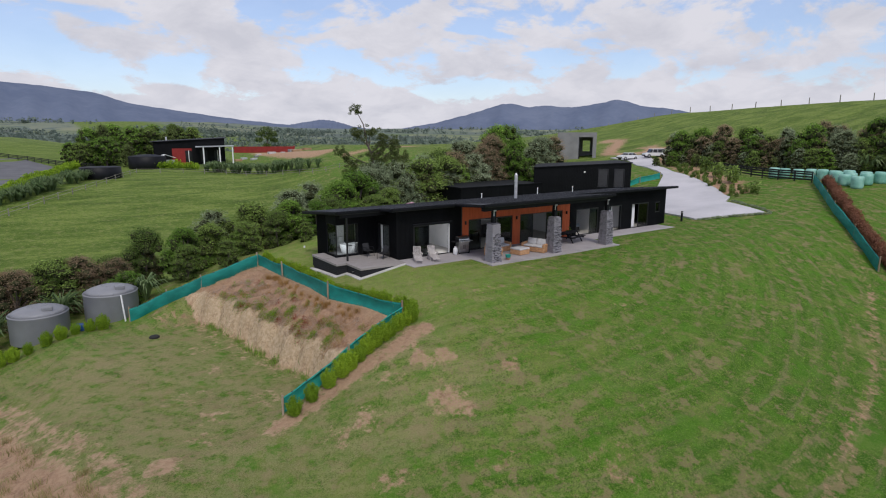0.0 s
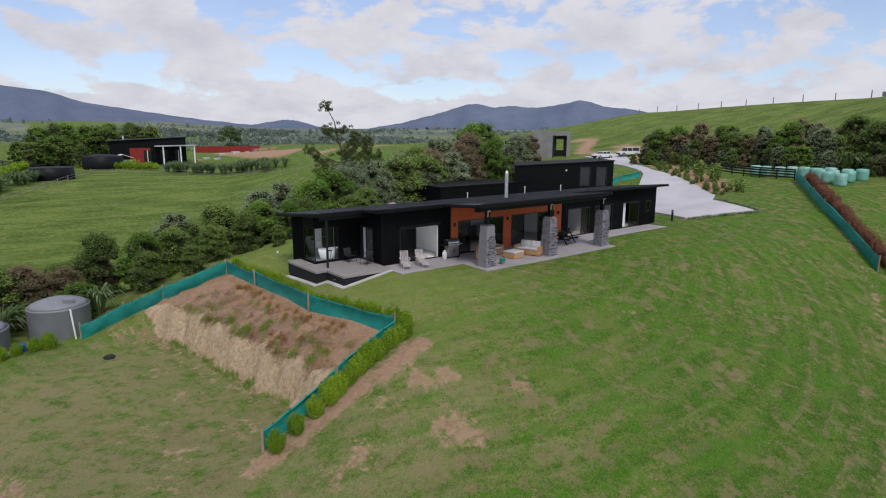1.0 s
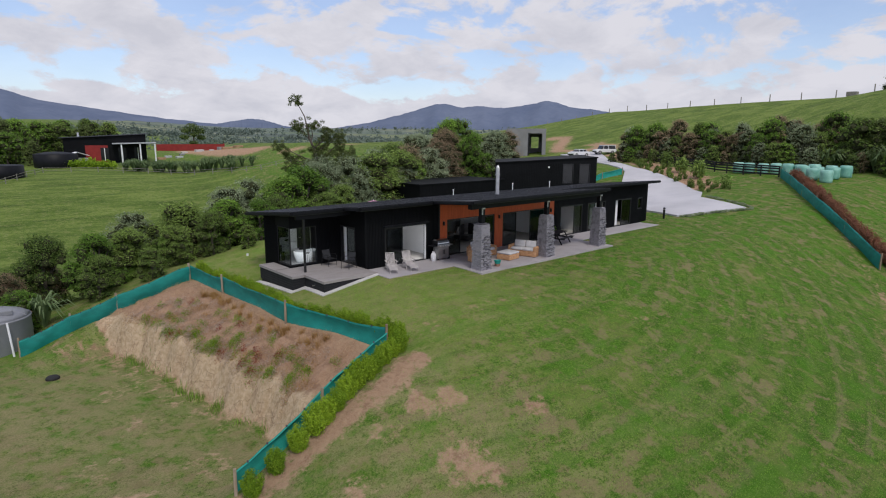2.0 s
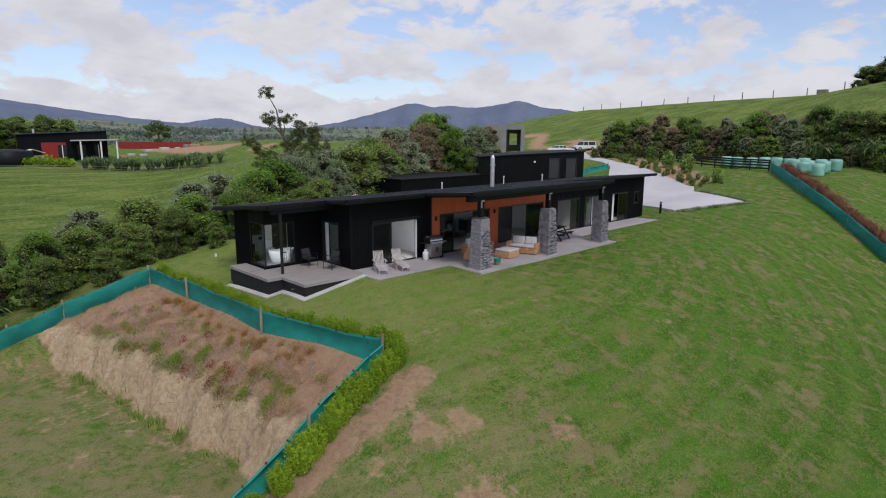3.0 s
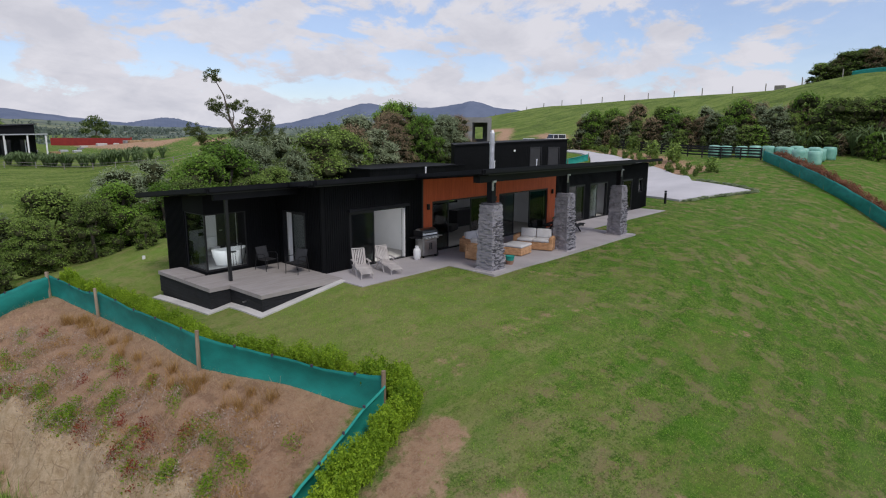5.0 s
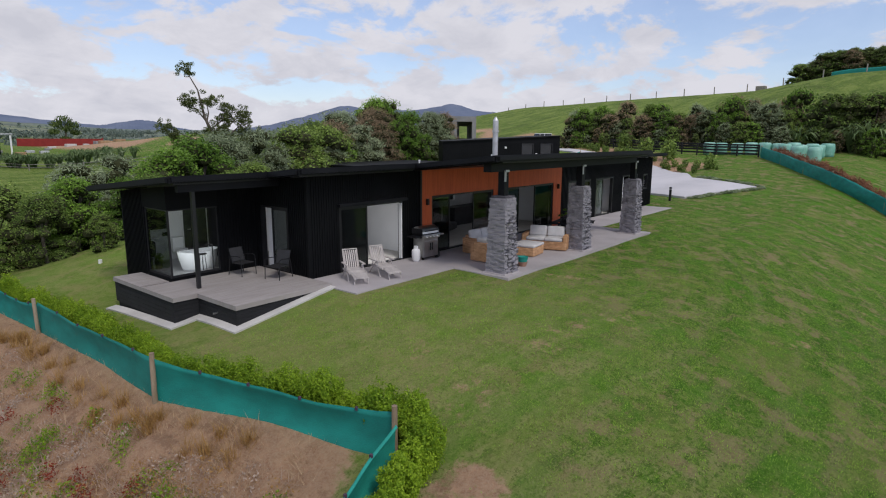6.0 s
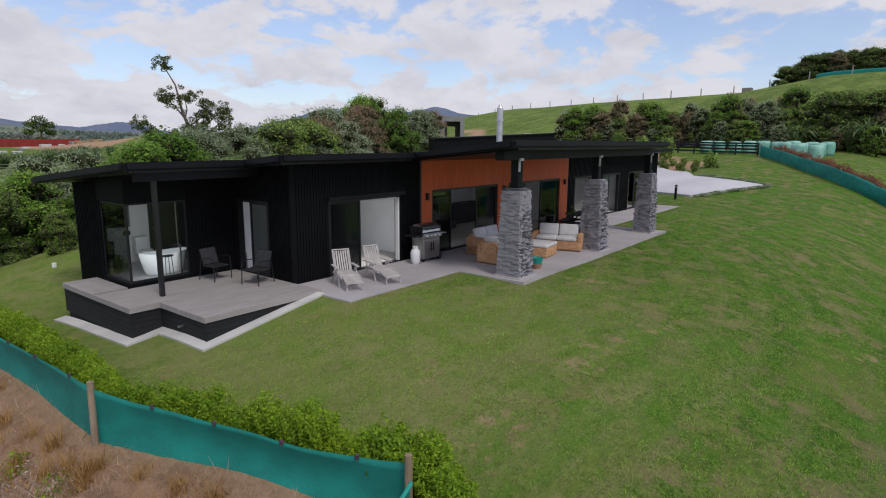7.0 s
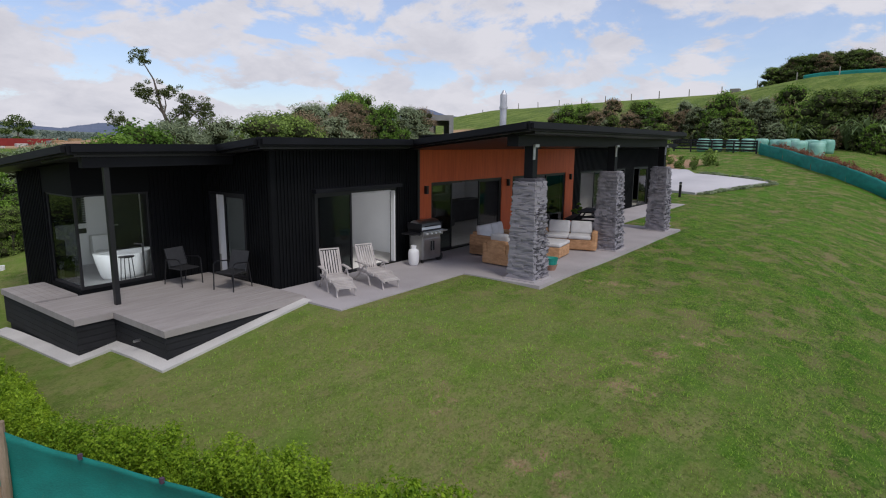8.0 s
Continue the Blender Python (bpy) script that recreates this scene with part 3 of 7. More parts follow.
# thinner, yellower growth towards the bank
lawn = gmix(gmath("MULTIPLY", gramp(g_xyz.outputs[0], 30, 15), 0.5), lawn, (0.330, 0.390, 0.115))
lawn = gmix(gmath("MULTIPLY", gramp(n_tuft, 0.52, 0.60), 0.55), lawn, (0.270, 0.300, 0.095))
fresh = gmath("ADD", gmath("ADD", gmath("MULTIPLY", n_green, 0.38), gmath("MULTIPLY", n_lush, 0.16)), gmath("MULTIPLY", n_streak, 0.46))
fresh = gmath("ADD", fresh, gmath("MULTIPLY", gmath("SUBTRACT", 0.5, g_wave.outputs["Fac"]), 0.03))
# the eastern lawn is lusher
fresh = gmath("ADD", fresh, gmath("MULTIPLY", gmath("SUBTRACT", gramp(g_xyz.outputs[0], 13, 30), 0.35), 0.05))
fresh = gmath("ADD", fresh, gmath("MULTIPLY", gramp(g_xyz.outputs[1], 22, 10), 0.04))
lawn = gmix(gmath("MULTIPLY", gramp(fresh, 0.460, 0.520), 0.86), lawn, (0.112, 0.250, 0.018))
lawn = gmix(gmath("MULTIPLY", gramp(fresh, 0.515, 0.560), 0.85), lawn, (0.046, 0.148, 0.008))
lawn = gmix(gmath("MULTIPLY", gramp(n_tuft, 0.485, 0.41), 0.55), lawn, (0.046, 0.140, 0.010))
lawn = gmix(gmath("MULTIPLY", gramp(fresh, 0.470, 0.425), 0.66), lawn, (0.380, 0.350, 0.155))
lawn = gmix(gmath("MULTIPLY", gramp(gmath("ADD", gmath("MULTIPLY", n_dead, 0.6), gmath("MULTIPLY", n_streak, 0.4)), 0.510, 0.575), 0.70), lawn, (0.330, 0.255, 0.130))
mow = gmath("MULTIPLY", gramp(g_wave.outputs["Fac"], 0.55, 0.95), gmath("MULTIPLY", gramp(n_streak, 0.45, 0.60), 0.6))
lawn = gmix(mow, lawn, (0.310, 0.270, 0.140))
lawn = gmix(gmath("MULTIPLY", gramp(n_clump, 0.53, 0.60), 0.5), lawn, (0.215, 0.310, 0.060))
lawn = gmix(gmath("MULTIPLY", gramp(n_clump, 0.47, 0.40), 0.6), lawn, (0.055, 0.125, 0.012))
lawn = gmix(gmath("MULTIPLY", gramp(n_blade, 0.54, 0.62), 0.6), lawn, (0.350, 0.350, 0.140))
lawn = gmix(gmath("MULTIPLY", gramp(n_blade, 0.46, 0.38), 0.5), lawn, (0.045, 0.085, 0.012))
lawn = gmix(gmath("MULTIPLY", gramp(n_wide, 0.45, 0.60), 0.25), lawn, (0.090, 0.205, 0.018))
lawn = gmix(gmath("MULTIPLY", gramp(n_lush, 0.525, 0.60), 0.32), lawn, (0.310, 0.320, 0.100))
lawn = gmix(gmath("MULTIPLY", gramp(n_patch, 0.545, 0.62), gmath("MULTIPLY", gramp(n_dead, 0.46, 0.56), 0.5)), lawn, (0.350, 0.270, 0.150))
lawn = gmix(gmath("MULTIPLY", gramp(n_patch, 0.46, 0.38), 0.45), lawn, (0.105, 0.275, 0.022))
lawn = gmix(1.0, lawn, (0.86, 0.87, 0.86), "MULTIPLY")
lawn = gmix(gmath("MULTIPLY", gmath("MULTIPLY", gramp(g_xyz.outputs[0], 29, 17), gmath("MULTIPLY", gramp(g_xyz.outputs[0], 12, 15), gramp(g_xyz.outputs[1], 21, 27))), 0.36), lawn, (0.310, 0.380, 0.090))
straw = gmath("MULTIPLY", g_sep.outputs[1], gramp(gnoise(1.1, 8, 0.76), 0.40, 0.56))
lawn = gmix(straw, lawn, gmix(gramp(n_blade, 0.38, 0.62), (0.250, 0.225, 0.095), (0.430, 0.350, 0.205)))
# grazed pasture with stock tracks along the slope
g_map2 = gn("ShaderNodeMapping", Scale=(0.32, 1.0, 1.0), Rotation=(0, 0, radians(4)))
glink(g_tc.outputs["Object"], g_map2.inputs[0])
n_terr = gnoise(0.34, 5, 0.6, 0.4, g_map2.outputs[0])
past = gmix(gramp(n_terr, 0.40, 0.64), (0.090, 0.152, 0.024), (0.185, 0.250, 0.055))
past = gmix(gmath("MULTIPLY", gramp(n_terr, 0.44, 0.34), 0.75), past, (0.062, 0.100, 0.020))
past = gmix(gmath("MULTIPLY", gramp(n_patch, 0.5, 0.7), 0.35), past, (0.215, 0.250, 0.080))
past = gmix(gmath("MULTIPLY", gramp(n_dead, 0.52, 0.60), 0.6), past, (0.240, 0.255, 0.095))
past = gmix(gmath("MULTIPLY", gramp(n_dead, 0.47, 0.40), 0.6), past, (0.070, 0.118, 0.018))
past = gmix(gmath("MULTIPLY", gramp(n_tuft, 0.48, 0.36), 0.5), past, (0.062, 0.105, 0.016))
past = gmix(gmath("MULTIPLY", gramp(n_tuft, 0.53, 0.64), 0.5), past, (0.225, 0.275, 0.070))
col = gmix(g_sep.outputs[2], lawn, past)
# soil: clay and dead stalks
clay = gmix(gramp(n_tuft, 0.3, 0.7), (0.360, 0.190, 0.118), (0.510, 0.305, 0.192))
clay = gmix(gramp(n_blade, 0.35, 0.7), clay, (0.500, 0.350, 0.245))
clay = gmix(g_sep.outputs[1], clay, gmix(gramp(n_tuft, 0.35, 0.65), (0.560, 0.405, 0.255), (0.700, 0.545, 0.375)))
g_soil = gmath("ADD", g_sep.outputs[0], gmath("MULTIPLY", gmath("SUBTRACT", gnoise(1.9, 8, 0.76), 0.5), 1.9))
# drying cracks and crumbled ledges on the cut face
g_map3 = gn("ShaderNodeMapping", Scale=(1.0, 1.0, 0.55))
glink(g_tc.outputs["Object"], g_map3.inputs[0])
g_crack = gn("ShaderNodeTexVoronoi", Scale=3.6, Randomness=1.0)
g_crack.feature = "DISTANCE_TO_EDGE"
glink(g_map3.outputs[0], g_crack.inputs["Vector"])
crack = gmath("MULTIPLY", gramp(g_crack.outputs[0], 0.05, 0.0), gmath("MULTIPLY", g_sep.outputs[1], gramp(n_dead, 0.44, 0.56)))
clay = gmix(gmath("MULTIPLY", crack, 0.6), clay, (0.270, 0.170, 0.105))
clay = gmix(gmath("MULTIPLY", gramp(n_dead, 0.54, 0.62), gmath("SUBTRACT", 0.6, gmath("MULTIPLY", g_sep.outputs[1], 0.35))), clay, (0.255, 0.150, 0.098))
col = gmix(gmath("MULTIPLY", gramp(g_soil, 0.36, 0.70), 0.95), col, clay)
# far fields, their colours paled and greyed to paint in distance haze
g_vor = gn("ShaderNodeTexVoronoi", Scale=0.0052, Randomness=0.9)
glink(g_tc.outputs["Object"], g_vor.inputs["Vector"])
g_sv = gn("ShaderNodeSeparateColor")
glink(g_vor.outputs["Color"], g_sv.inputs[0])
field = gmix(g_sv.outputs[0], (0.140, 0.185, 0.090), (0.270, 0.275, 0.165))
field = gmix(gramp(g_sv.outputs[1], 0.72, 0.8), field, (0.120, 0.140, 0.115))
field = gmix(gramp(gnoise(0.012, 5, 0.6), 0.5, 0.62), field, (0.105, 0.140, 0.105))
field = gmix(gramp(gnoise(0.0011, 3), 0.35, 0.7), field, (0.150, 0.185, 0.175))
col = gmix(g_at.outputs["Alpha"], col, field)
glink(col, gp.inputs["Base Color"])
g_b = gn("ShaderNodeBump", Strength=0.9, Distance=0.10)
glink(gmath("ADD", gmath("MULTIPLY", n_blade, 0.9), n_tuft), g_b.inputs["Height"])
glink(g_b.outputs[0], gp.inputs["Normal"])

me = raw_mesh("ground", verts, quads, M_GROUND, True)
attr = me.color_attributes.new("cover", "FLOAT_COLOR", "POINT")
attr.data.foreach_set("color", cover.ravel())
tagged(new("ground", me), "mown lawn, grazed paddocks and bare clay", "ground", kind="structure")

# ---------------------------------------------------------------- mountains
def range_of(name, a0, a1, dist, profile, deep, label):
    """A chain of hills seen far off: bearings a0 to a1 in degrees from east, ridge heights by profile(0..1)."""
    n, k = 110, 12
    u = np.linspace(0, 1, n)
    ang = np.radians(a0 + (a1 - a0) * u)
    top = np.array([profile(v) for v in u]) + 2.6 * fbm(u * 90, u * 37, 1.0) + 1.2 * fbm(u * 260, u * 100, 1.0)
    v, vs = np.linspace(-1, 1, k), []
    for q in v:
        spur = 1 + 0.12 * np.sin(u * 2.6 * abs(a1 - a0) + 3 * q) * (1 - q * q)
        rr = dist + q * deep * spur
        z = -20 + (top + 20) * (1 - abs(q) ** 1.35)
        vs.append(np.stack([rr * np.cos(ang), rr * np.sin(ang), z], -1))
    vs = np.array(vs).reshape(-1, 3)
    ii = np.arange(n * k).reshape(k, n)
    fs = np.stack([ii[:-1, :-1], ii[:-1, 1:], ii[1:, 1:], ii[1:, :-1]], -1).reshape(-1, 4)
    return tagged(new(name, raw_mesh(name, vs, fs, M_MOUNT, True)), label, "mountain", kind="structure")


def peaks(pairs):
    xs, zs = [p[0] for p in pairs], [p[1] for p in pairs]
    return lambda u: float(np.interp(u, xs, zs))


# ---------------------------------------------------------------- the house
HB = Vector((32.0, 36.0, 0.0))
FY, FT = 32.73, 0.16
ROOF = lambda x, y: 3.44 - 0.097 * (y - 32.2)
house = thing("house", HB, "long black steel-clad single-storey house with a sloping roof and stone columns", "house")


def hpart(name, bm, material, parent=None, label="", smooth=False):
    return part(name, bm, material, parent or house, label, HB if parent is None else None, smooth)


def wall_x(y0, y1, x0, x1, z1, gaps):
    """A wall along x with openings (x0, x1, z0, z1) left in it, panel by panel."""
    out = []
    gaps = sorted(gaps)
    x = x0
    for a, b, lo, hi in gaps:
        if a > x:
            out.append((x, a, y0, y1, -0.9, z1))
        if lo > 0.02:
            out.append((a, b, y0, y1, -0.9, lo))
        out.append((a, b, y0, y1, hi, z1))
        x = b
    if x1 > x:
        out.append((x, x1, y0, y1, -0.9, z1))
    return [boxes(o) for o in out]


def wall_panels(panels, material, parent=None, label="", at=None):
    for bm in panels:
        part("wall_panel", bm, material, parent or house, label, at or HB)


def wall_y(x0, x1, y0, y1, ztop, gaps):
    """The same along y, under a sloping top."""
    out, y = [], y0
    for a, b, lo, hi in sorted(gaps):
        out.append((y, a, -0.9, None))
        if lo > 0.02:
            out.append((a, b, -0.9, lo))
        out.append((a, b, hi, None))
        y = b
    out.append((y, y1, -0.9, None))
    return [prism([(x0, a), (x1, a), (x1, b), (x0, b)], lo, ztop if hi is None else hi) for a, b, lo, hi in out if b > a + 0.001]


def ribs_x(y, x0, x1, z1, gaps, step=0.098, out=0.022):
    """Upright ribs of steel cladding on a wall that faces south."""
    bm = bmesh.new()
    for i in range(int((x1 - x0) / step)):
        x = x0 + (i + 0.5) * step
        spans, lo = [], -0.25
        for a, b, g0, g1 in gaps:
            if a - 0.03 < x < b + 0.03:
                if g0 > 0.05:
                    spans.append((lo, g0 - 0.05))
                lo = g1 + 0.06
        spans.append((lo, z1))
        for s0, s1 in spans:
            box(bm, x - 0.017, x + 0.017, y - out, y - 0.002, s0, s1)
    return bm


def ribs_y(x, y0, y1, ztop, gaps, step=0.098, out=0.022):
    """The same on a wall that faces west."""
    bm = bmesh.new()
    for i in range(int((y1 - y0) / step)):
        y = y0 + (i + 0.5) * step
        spans, lo = [], -0.25
        for a, b, g0, g1 in gaps:
            if a - 0.03 < y < b + 0.03:
                lo = g1 + 0.06
        spans.append((lo, ztop(x, y)))
        for s0, s1 in spans:
            box(bm, x - out, x - 0.002, y - 0.017, y + 0.017, s0, s1)
    return bm


UNDER = lambda x, y: ROOF(x, y) - 0.20
MID_GAPS = [(20.2, 23.15, 0, 2.15)]
OR_GAPS = [(24.75, 28.85, 0, 2.2), (29.6, 34.1, 0, 2.2)]
EA_GAPS = [(35.7, 38.35, 0, 2.15), (39.0, 41.3, 0, 2.15), (42.7, 45.05, 0, 2.15), (46.05, 46.75, 1.15, 2.1)]
BATH_GAPS = [(16.12, 17.6, 0.12, 2.2)]
RET_GAPS = [(33.75, 35.25, 0.06, 2.15)]
WEST_GAPS = [(35.55, 37.1, 0.12, 2.2)]
ZF = UNDER(0, FY)
wall_panels(wall_x(FY, FY + FT, 18.95, 24.15, ZF, MID_GAPS), M_BLACK, label="black vertical steel cladding")
hpart("cladding", ribs_x(FY, 18.97, 24.1, ZF, MID_GAPS), M_BLACK)
wall_panels(wall_x(FY - 0.03, FY + FT, 24.15, 34.9, ZF, OR_GAPS), M_ORANGE, label="orange-stained timber entry wall")
wall_panels(wall_x(FY, FY + FT, 34.9, 47.55, ZF, EA_GAPS), M_BLACK)
hpart("cladding", ribs_x(FY, 34.95, 47.5, ZF, EA_GAPS, 0.14), M_BLACK)
wall_panels(wall_x(35.55, 35.55 + FT, 16.12, 18.95, UNDER(0, 35.55), BATH_GAPS), M_BLACK)
hpart("cladding", ribs_x(35.55, 17.6, 18.93, UNDER(0, 35.55), []), M_BLACK)
wall_panels(wall_y(18.95, 18.95 + FT, FY + FT, 35.55 + FT, UNDER, RET_GAPS), M_BLACK)
hpart("cladding", ribs_y(18.95, FY + 0.02, 35.5, UNDER, RET_GAPS), M_BLACK)
wall_panels(wall_y(15.96, 16.12, 35.55, 38.7, UNDER, WEST_GAPS), M_BLACK)
hpart("cladding", ribs_y(15.96, 37.15, 38.65, UNDER, []), M_BLACK)
wall_panels(wall_y(47.39, 47.55, FY + FT, 39.0, UNDER, []), M_BLACK)
NORTH = [(16.35, 17.35, 1.2, 2.05), (20.5, 22.5, 1.0, 2.1), (26.0, 27.0, 0.9, 2.1), (31.0, 33.5, 1.0, 2.1), (37.0, 39.0, 1.0, 2.1), (43.0, 45.0, 1.0, 2.1)]
wall_panels(wall_x(38.7, 38.86, 16.12, 47.55, UNDER(0, 38.86), NORTH), M_BLACK)
# corner flashings
hpart("corner_flashing", boxes((18.90, 19.0, FY - 0.045, FY - 0.004, -0.5, ZF), (18.905, 18.945, FY - 0.04, FY + 0.06, -0.5, ZF)), M_BLACK)
hpart("corner_flashing", boxes((24.07, 24.16, FY - 0.06, FY - 0.035, -0.05, ZF)), M_FRAME)

# roof sheet, stepped along its southern edge
EDGE = [(15.35, 33.9), (18.42, 33.9), (18.3, 32.2), (23.3, 32.2), (22.35, 28.12), (34.6, 28.12), (34.6, 32.2), (48.4, 32.2), (48.4, 39.5), (15.35, 39.5)]
hpart("roof", prism(EDGE, lambda x, y: ROOF(x, y) - 0.16, ROOF), M_ROOF, label="charcoal metal roof")
bm = bmesh.new()
for i in range(82):
    x = 15.6 + i * 0.4
    y0 = 33.95 if x < 18.35 else 32.25 if x < 23.35 or x > 34.55 else 28.2
    prism([(x - 0.02, y0), (x + 0.02, y0), (x + 0.02, 39.45), (x - 0.02, 39.45)], ROOF, lambda a, b: ROOF(a, b) + 0.022, bm)
hpart("roof_ribs", bm, M_ROOF)
south = EDGE[:8]
for (ax, ay), (bx, by) in list(zip(south, south[1:])) + [((15.35, 39.5), (15.35, 33.9)), ((48.4, 32.2), (48.4, 39.5))]:
    d = Vector((bx - ax, by - ay)).normalized()
    n, e = Vector((d.y, -d.x)) * 0.05, d * 0.048
    hpart("fascia", prism([(ax - e.x, ay - e.y), (ax + n.x - e.x, ay + n.y - e.y), (bx + n.x + e.x, by + n.y + e.y), (bx + e.x, by + e.y)],
                          lambda x, y: ROOF(x, y) - 0.17, lambda x, y: ROOF(x, y) + 0.03), M_FASCIA, label="black fascia")
    g = n * 2.6
    hpart("gutter", prism([(ax + n.x * 1.05, ay + n.y * 1.05), (ax + g.x, ay + g.y), (bx + g.x, by + g.y), (bx + n.x * 1.05, by + n.y * 1.05)],
                          lambda x, y: ROOF(x, y) - 0.13, lambda x, y: ROOF(x, y) - 0.01), M_FASCIA, label="black metal gutter")
# soffits
hpart("soffit", prism([(22.8, 28.2), (34.5, 28.2), (34.5, FY - 0.05), (23.6, FY - 0.05)], lambda x, y: ROOF(x, y) - 0.21, lambda x, y: ROOF(x, y) - 0.165), M_FRAME)
hpart("soffit", prism([(15.45, 33.95), (18.9, 33.95), (18.9, 35.52), (15.45, 35.52)], lambda x, y: ROOF(x, y) - 0.21, lambda x, y: ROOF(x, y) - 0.165), M_FRAME)
hpart("soffit", prism([(18.35, 32.25), (23.2, 32.25), (23.2, FY - 0.05), (18.35, FY - 0.05)], lambda x, y: ROOF(x, y) - 0.21, lambda x, y: ROOF(x, y) - 0.165), M_FRAME)
# verandah beams, posts on the columns, brackets
hpart("beam", boxes((22.9, 34.5, 28.68, 28.98, 3.32, 3.62)), M_FASCIA, label="black verandah beam")
hpart("beam", boxes((15.6, 18.85, 34.0, 34.16, 2.85, 3.1)), M_FASCIA)
COLS = ((23.76, 28.8), (29.2, 28.8), (34.75, 28.9))
for cx, cy in COLS:
    hpart("post", boxes((cx - 0.12, cx + 0.12, cy - 0.12, cy + 0.12, 2.5, 3.33)), M_FASCIA)
    hpart("bracket", boxes((cx - 0.14, cx - 0.07, cy - 0.16, cy - 0.125, 3.0, 3.36), (cx - 0.14, cx + 0.06, cy - 0.19, cy - 0.15, 3.30, 3.37)), M_FLUE, label="galvanised steel bracket")
hpart("post", boxes((16.0, 16.1, 34.04, 34.14, 0.05, 2.88)), M_FRAME, label="black square verandah post")
# flue
bm = bmesh.new()
rod(bm, (29.4, 33.05, 3.4), (29.4, 33.05, 4.62), 0.12, n=16)
rod(bm, (29.4, 33.05, 4.62), (29.4, 33.05, 4.70), 0.15, n=16)
rod(bm, (29.4, 33.05, 4.70), (29.4, 33.05, 5.12), 0.125, n=16)
rod(bm, (29.4, 33.05, 5.12), (29.4, 33.05, 5.27), 0.12, 0.04, n=16)
hpart("flue", bm, M_FLUE, label="galvanised steel chimney flue")
for vx, vy, hh in ((30.6, 38.6, 0.35), (36.8, 38.4, 0.5), (40.2, 37.4, 0.45)):
    bm = bmesh.new()
    rod(bm, (vx, vy, ROOF(vx, vy) - 0.02), (vx, vy, ROOF(vx, vy) + hh), 0.035)
    rod(bm, (vx, vy, ROOF(vx, vy) + hh), (vx, vy, ROOF(vx, vy) + hh + 0.09), 0.055)
    hpart("vent_pipe", bm, M_WHITE)


# windows and sliding doors
def slider(x0, x1, z0, z1, y, panes, axis="x", glass=M_GLASS, f=0.06):
    """A glazed unit: frame round the opening, and panes (from, to, track) in parts of the width; what no pane covers stands open."""
    at = Vector(((x0 + x1) / 2, y + 0.08, z0)) if axis == "x" else Vector((y + 0.08, (x0 + x1) / 2, z0))
    unit = new("window" if z0 > 0.5 else "sliding_door")
    unit.parent = house
    unit.location = at - HB
    w, hgt = x1 - x0, z1 - z0

    def b(u0, u1, v0, v1, w0, w1):
        return (u0, u1, v0, v1, w0, w1) if axis == "x" else (v0, v1, u0, u1, w0, w1)
    d, e = (0.085, 0.05) if f > 0.04 else (0.022, 0.012)
    part("frame", boxes(b(-w / 2, -w / 2 + f, -d, d, 0, hgt), b(w / 2 - f, w / 2, -d, d, 0, hgt), b(-w / 2 + f, w / 2 - f, -d, d, hgt - f, hgt), b(-w / 2 + f, w / 2 - f, -d, d, 0, 0.035)), M_FRAME, unit, "black aluminium frame")
    for a, c, track in panes:
        u0, u1 = -w / 2 + f + a * (w - 2 * f), -w / 2 + f + c * (w - 2 * f)
        q = 0.045 * track
        part("sash", boxes(b(u0, u0 + e, q - 0.02, q + 0.02, 0.035, hgt - f), b(u1 - e, u1, q - 0.02, q + 0.02, 0.035, hgt - f), b(u0 + e, u1 - e, q - 0.02, q + 0.02, 0.035, 0.05 + e), b(u0 + e, u1 - e, q - 0.02, q + 0.02, hgt - f - e, hgt - f)), M_FRAME, unit)
        g = part("pane", boxes(b(u0 + e, u1 - e, q - 0.004, q + 0.004, 0.05 + e, hgt - f - e)), glass, unit)
        g.visible_shadow = False
    return unit


slider(20.2, 23.15, 0, 2.15, FY, [(0, 0.42, -1), (0.04, 0.44, 0.4)])
hpart("door_hood", boxes((20.1, 23.25, FY - 0.17, FY - 0.023, 2.16, 2.26)), M_FASCIA)
hpart("door_trim", boxes((23.07, 23.12, FY - 0.01, FY + 0.12, 0.04, 2.06), (21.5, 23.07, FY + 0.10, FY + 0.14, 2.03, 2.07)), M_WHITE)
slider(24.75, 28.85, 0, 2.2, FY, [(0, 0.27, -1), (0.66, 1, -1), (0.70, 0.98, 0.6)])
slider(29.6, 34.1, 0, 2.2, FY, [(0, 0.30, -1), (0.62, 1, -1), (0.64, 0.96, 0.6)])
slider(35.7, 38.35, 0, 2.15, FY, [(0.62, 1, -1)])
slider(39.0, 41.3, 0, 2.15, FY, [(0.0, 0.42, -1)])
slider(42.7, 45.05, 0, 2.15, FY, [(0.4, 1, -1)])
slider(46.05, 46.75, 1.15, 2.1, FY, [(0, 1, 0)])
slider(15.98, 17.6, 0.12, 2.2, 35.53, [(0, 1, 0)], "x", M_CLEAR, 0.03)
slider(35.60, 37.1, 0.12, 2.2, 15.94, [(0, 1, 0)], "y", M_GLASS, 0.03)
for a, b, lo, hi in NORTH:
    slider(a, b, lo, hi, 38.7, [(0, 1, 0)], "x", M_CLEAR)
slider(33.75, 35.25, 0.06, 2.15, 18.95, [(0.0, 0.6, -1)], "y")
# wall lamps
for x in (24.45, 29.22, 34.5):
    hpart("wall_lamp", boxes((x - 0.045, x + 0.045, FY - 0.13, FY - 0.032, 1.88, 2.12)), M_FRAME, label="small black outdoor wall lamp")
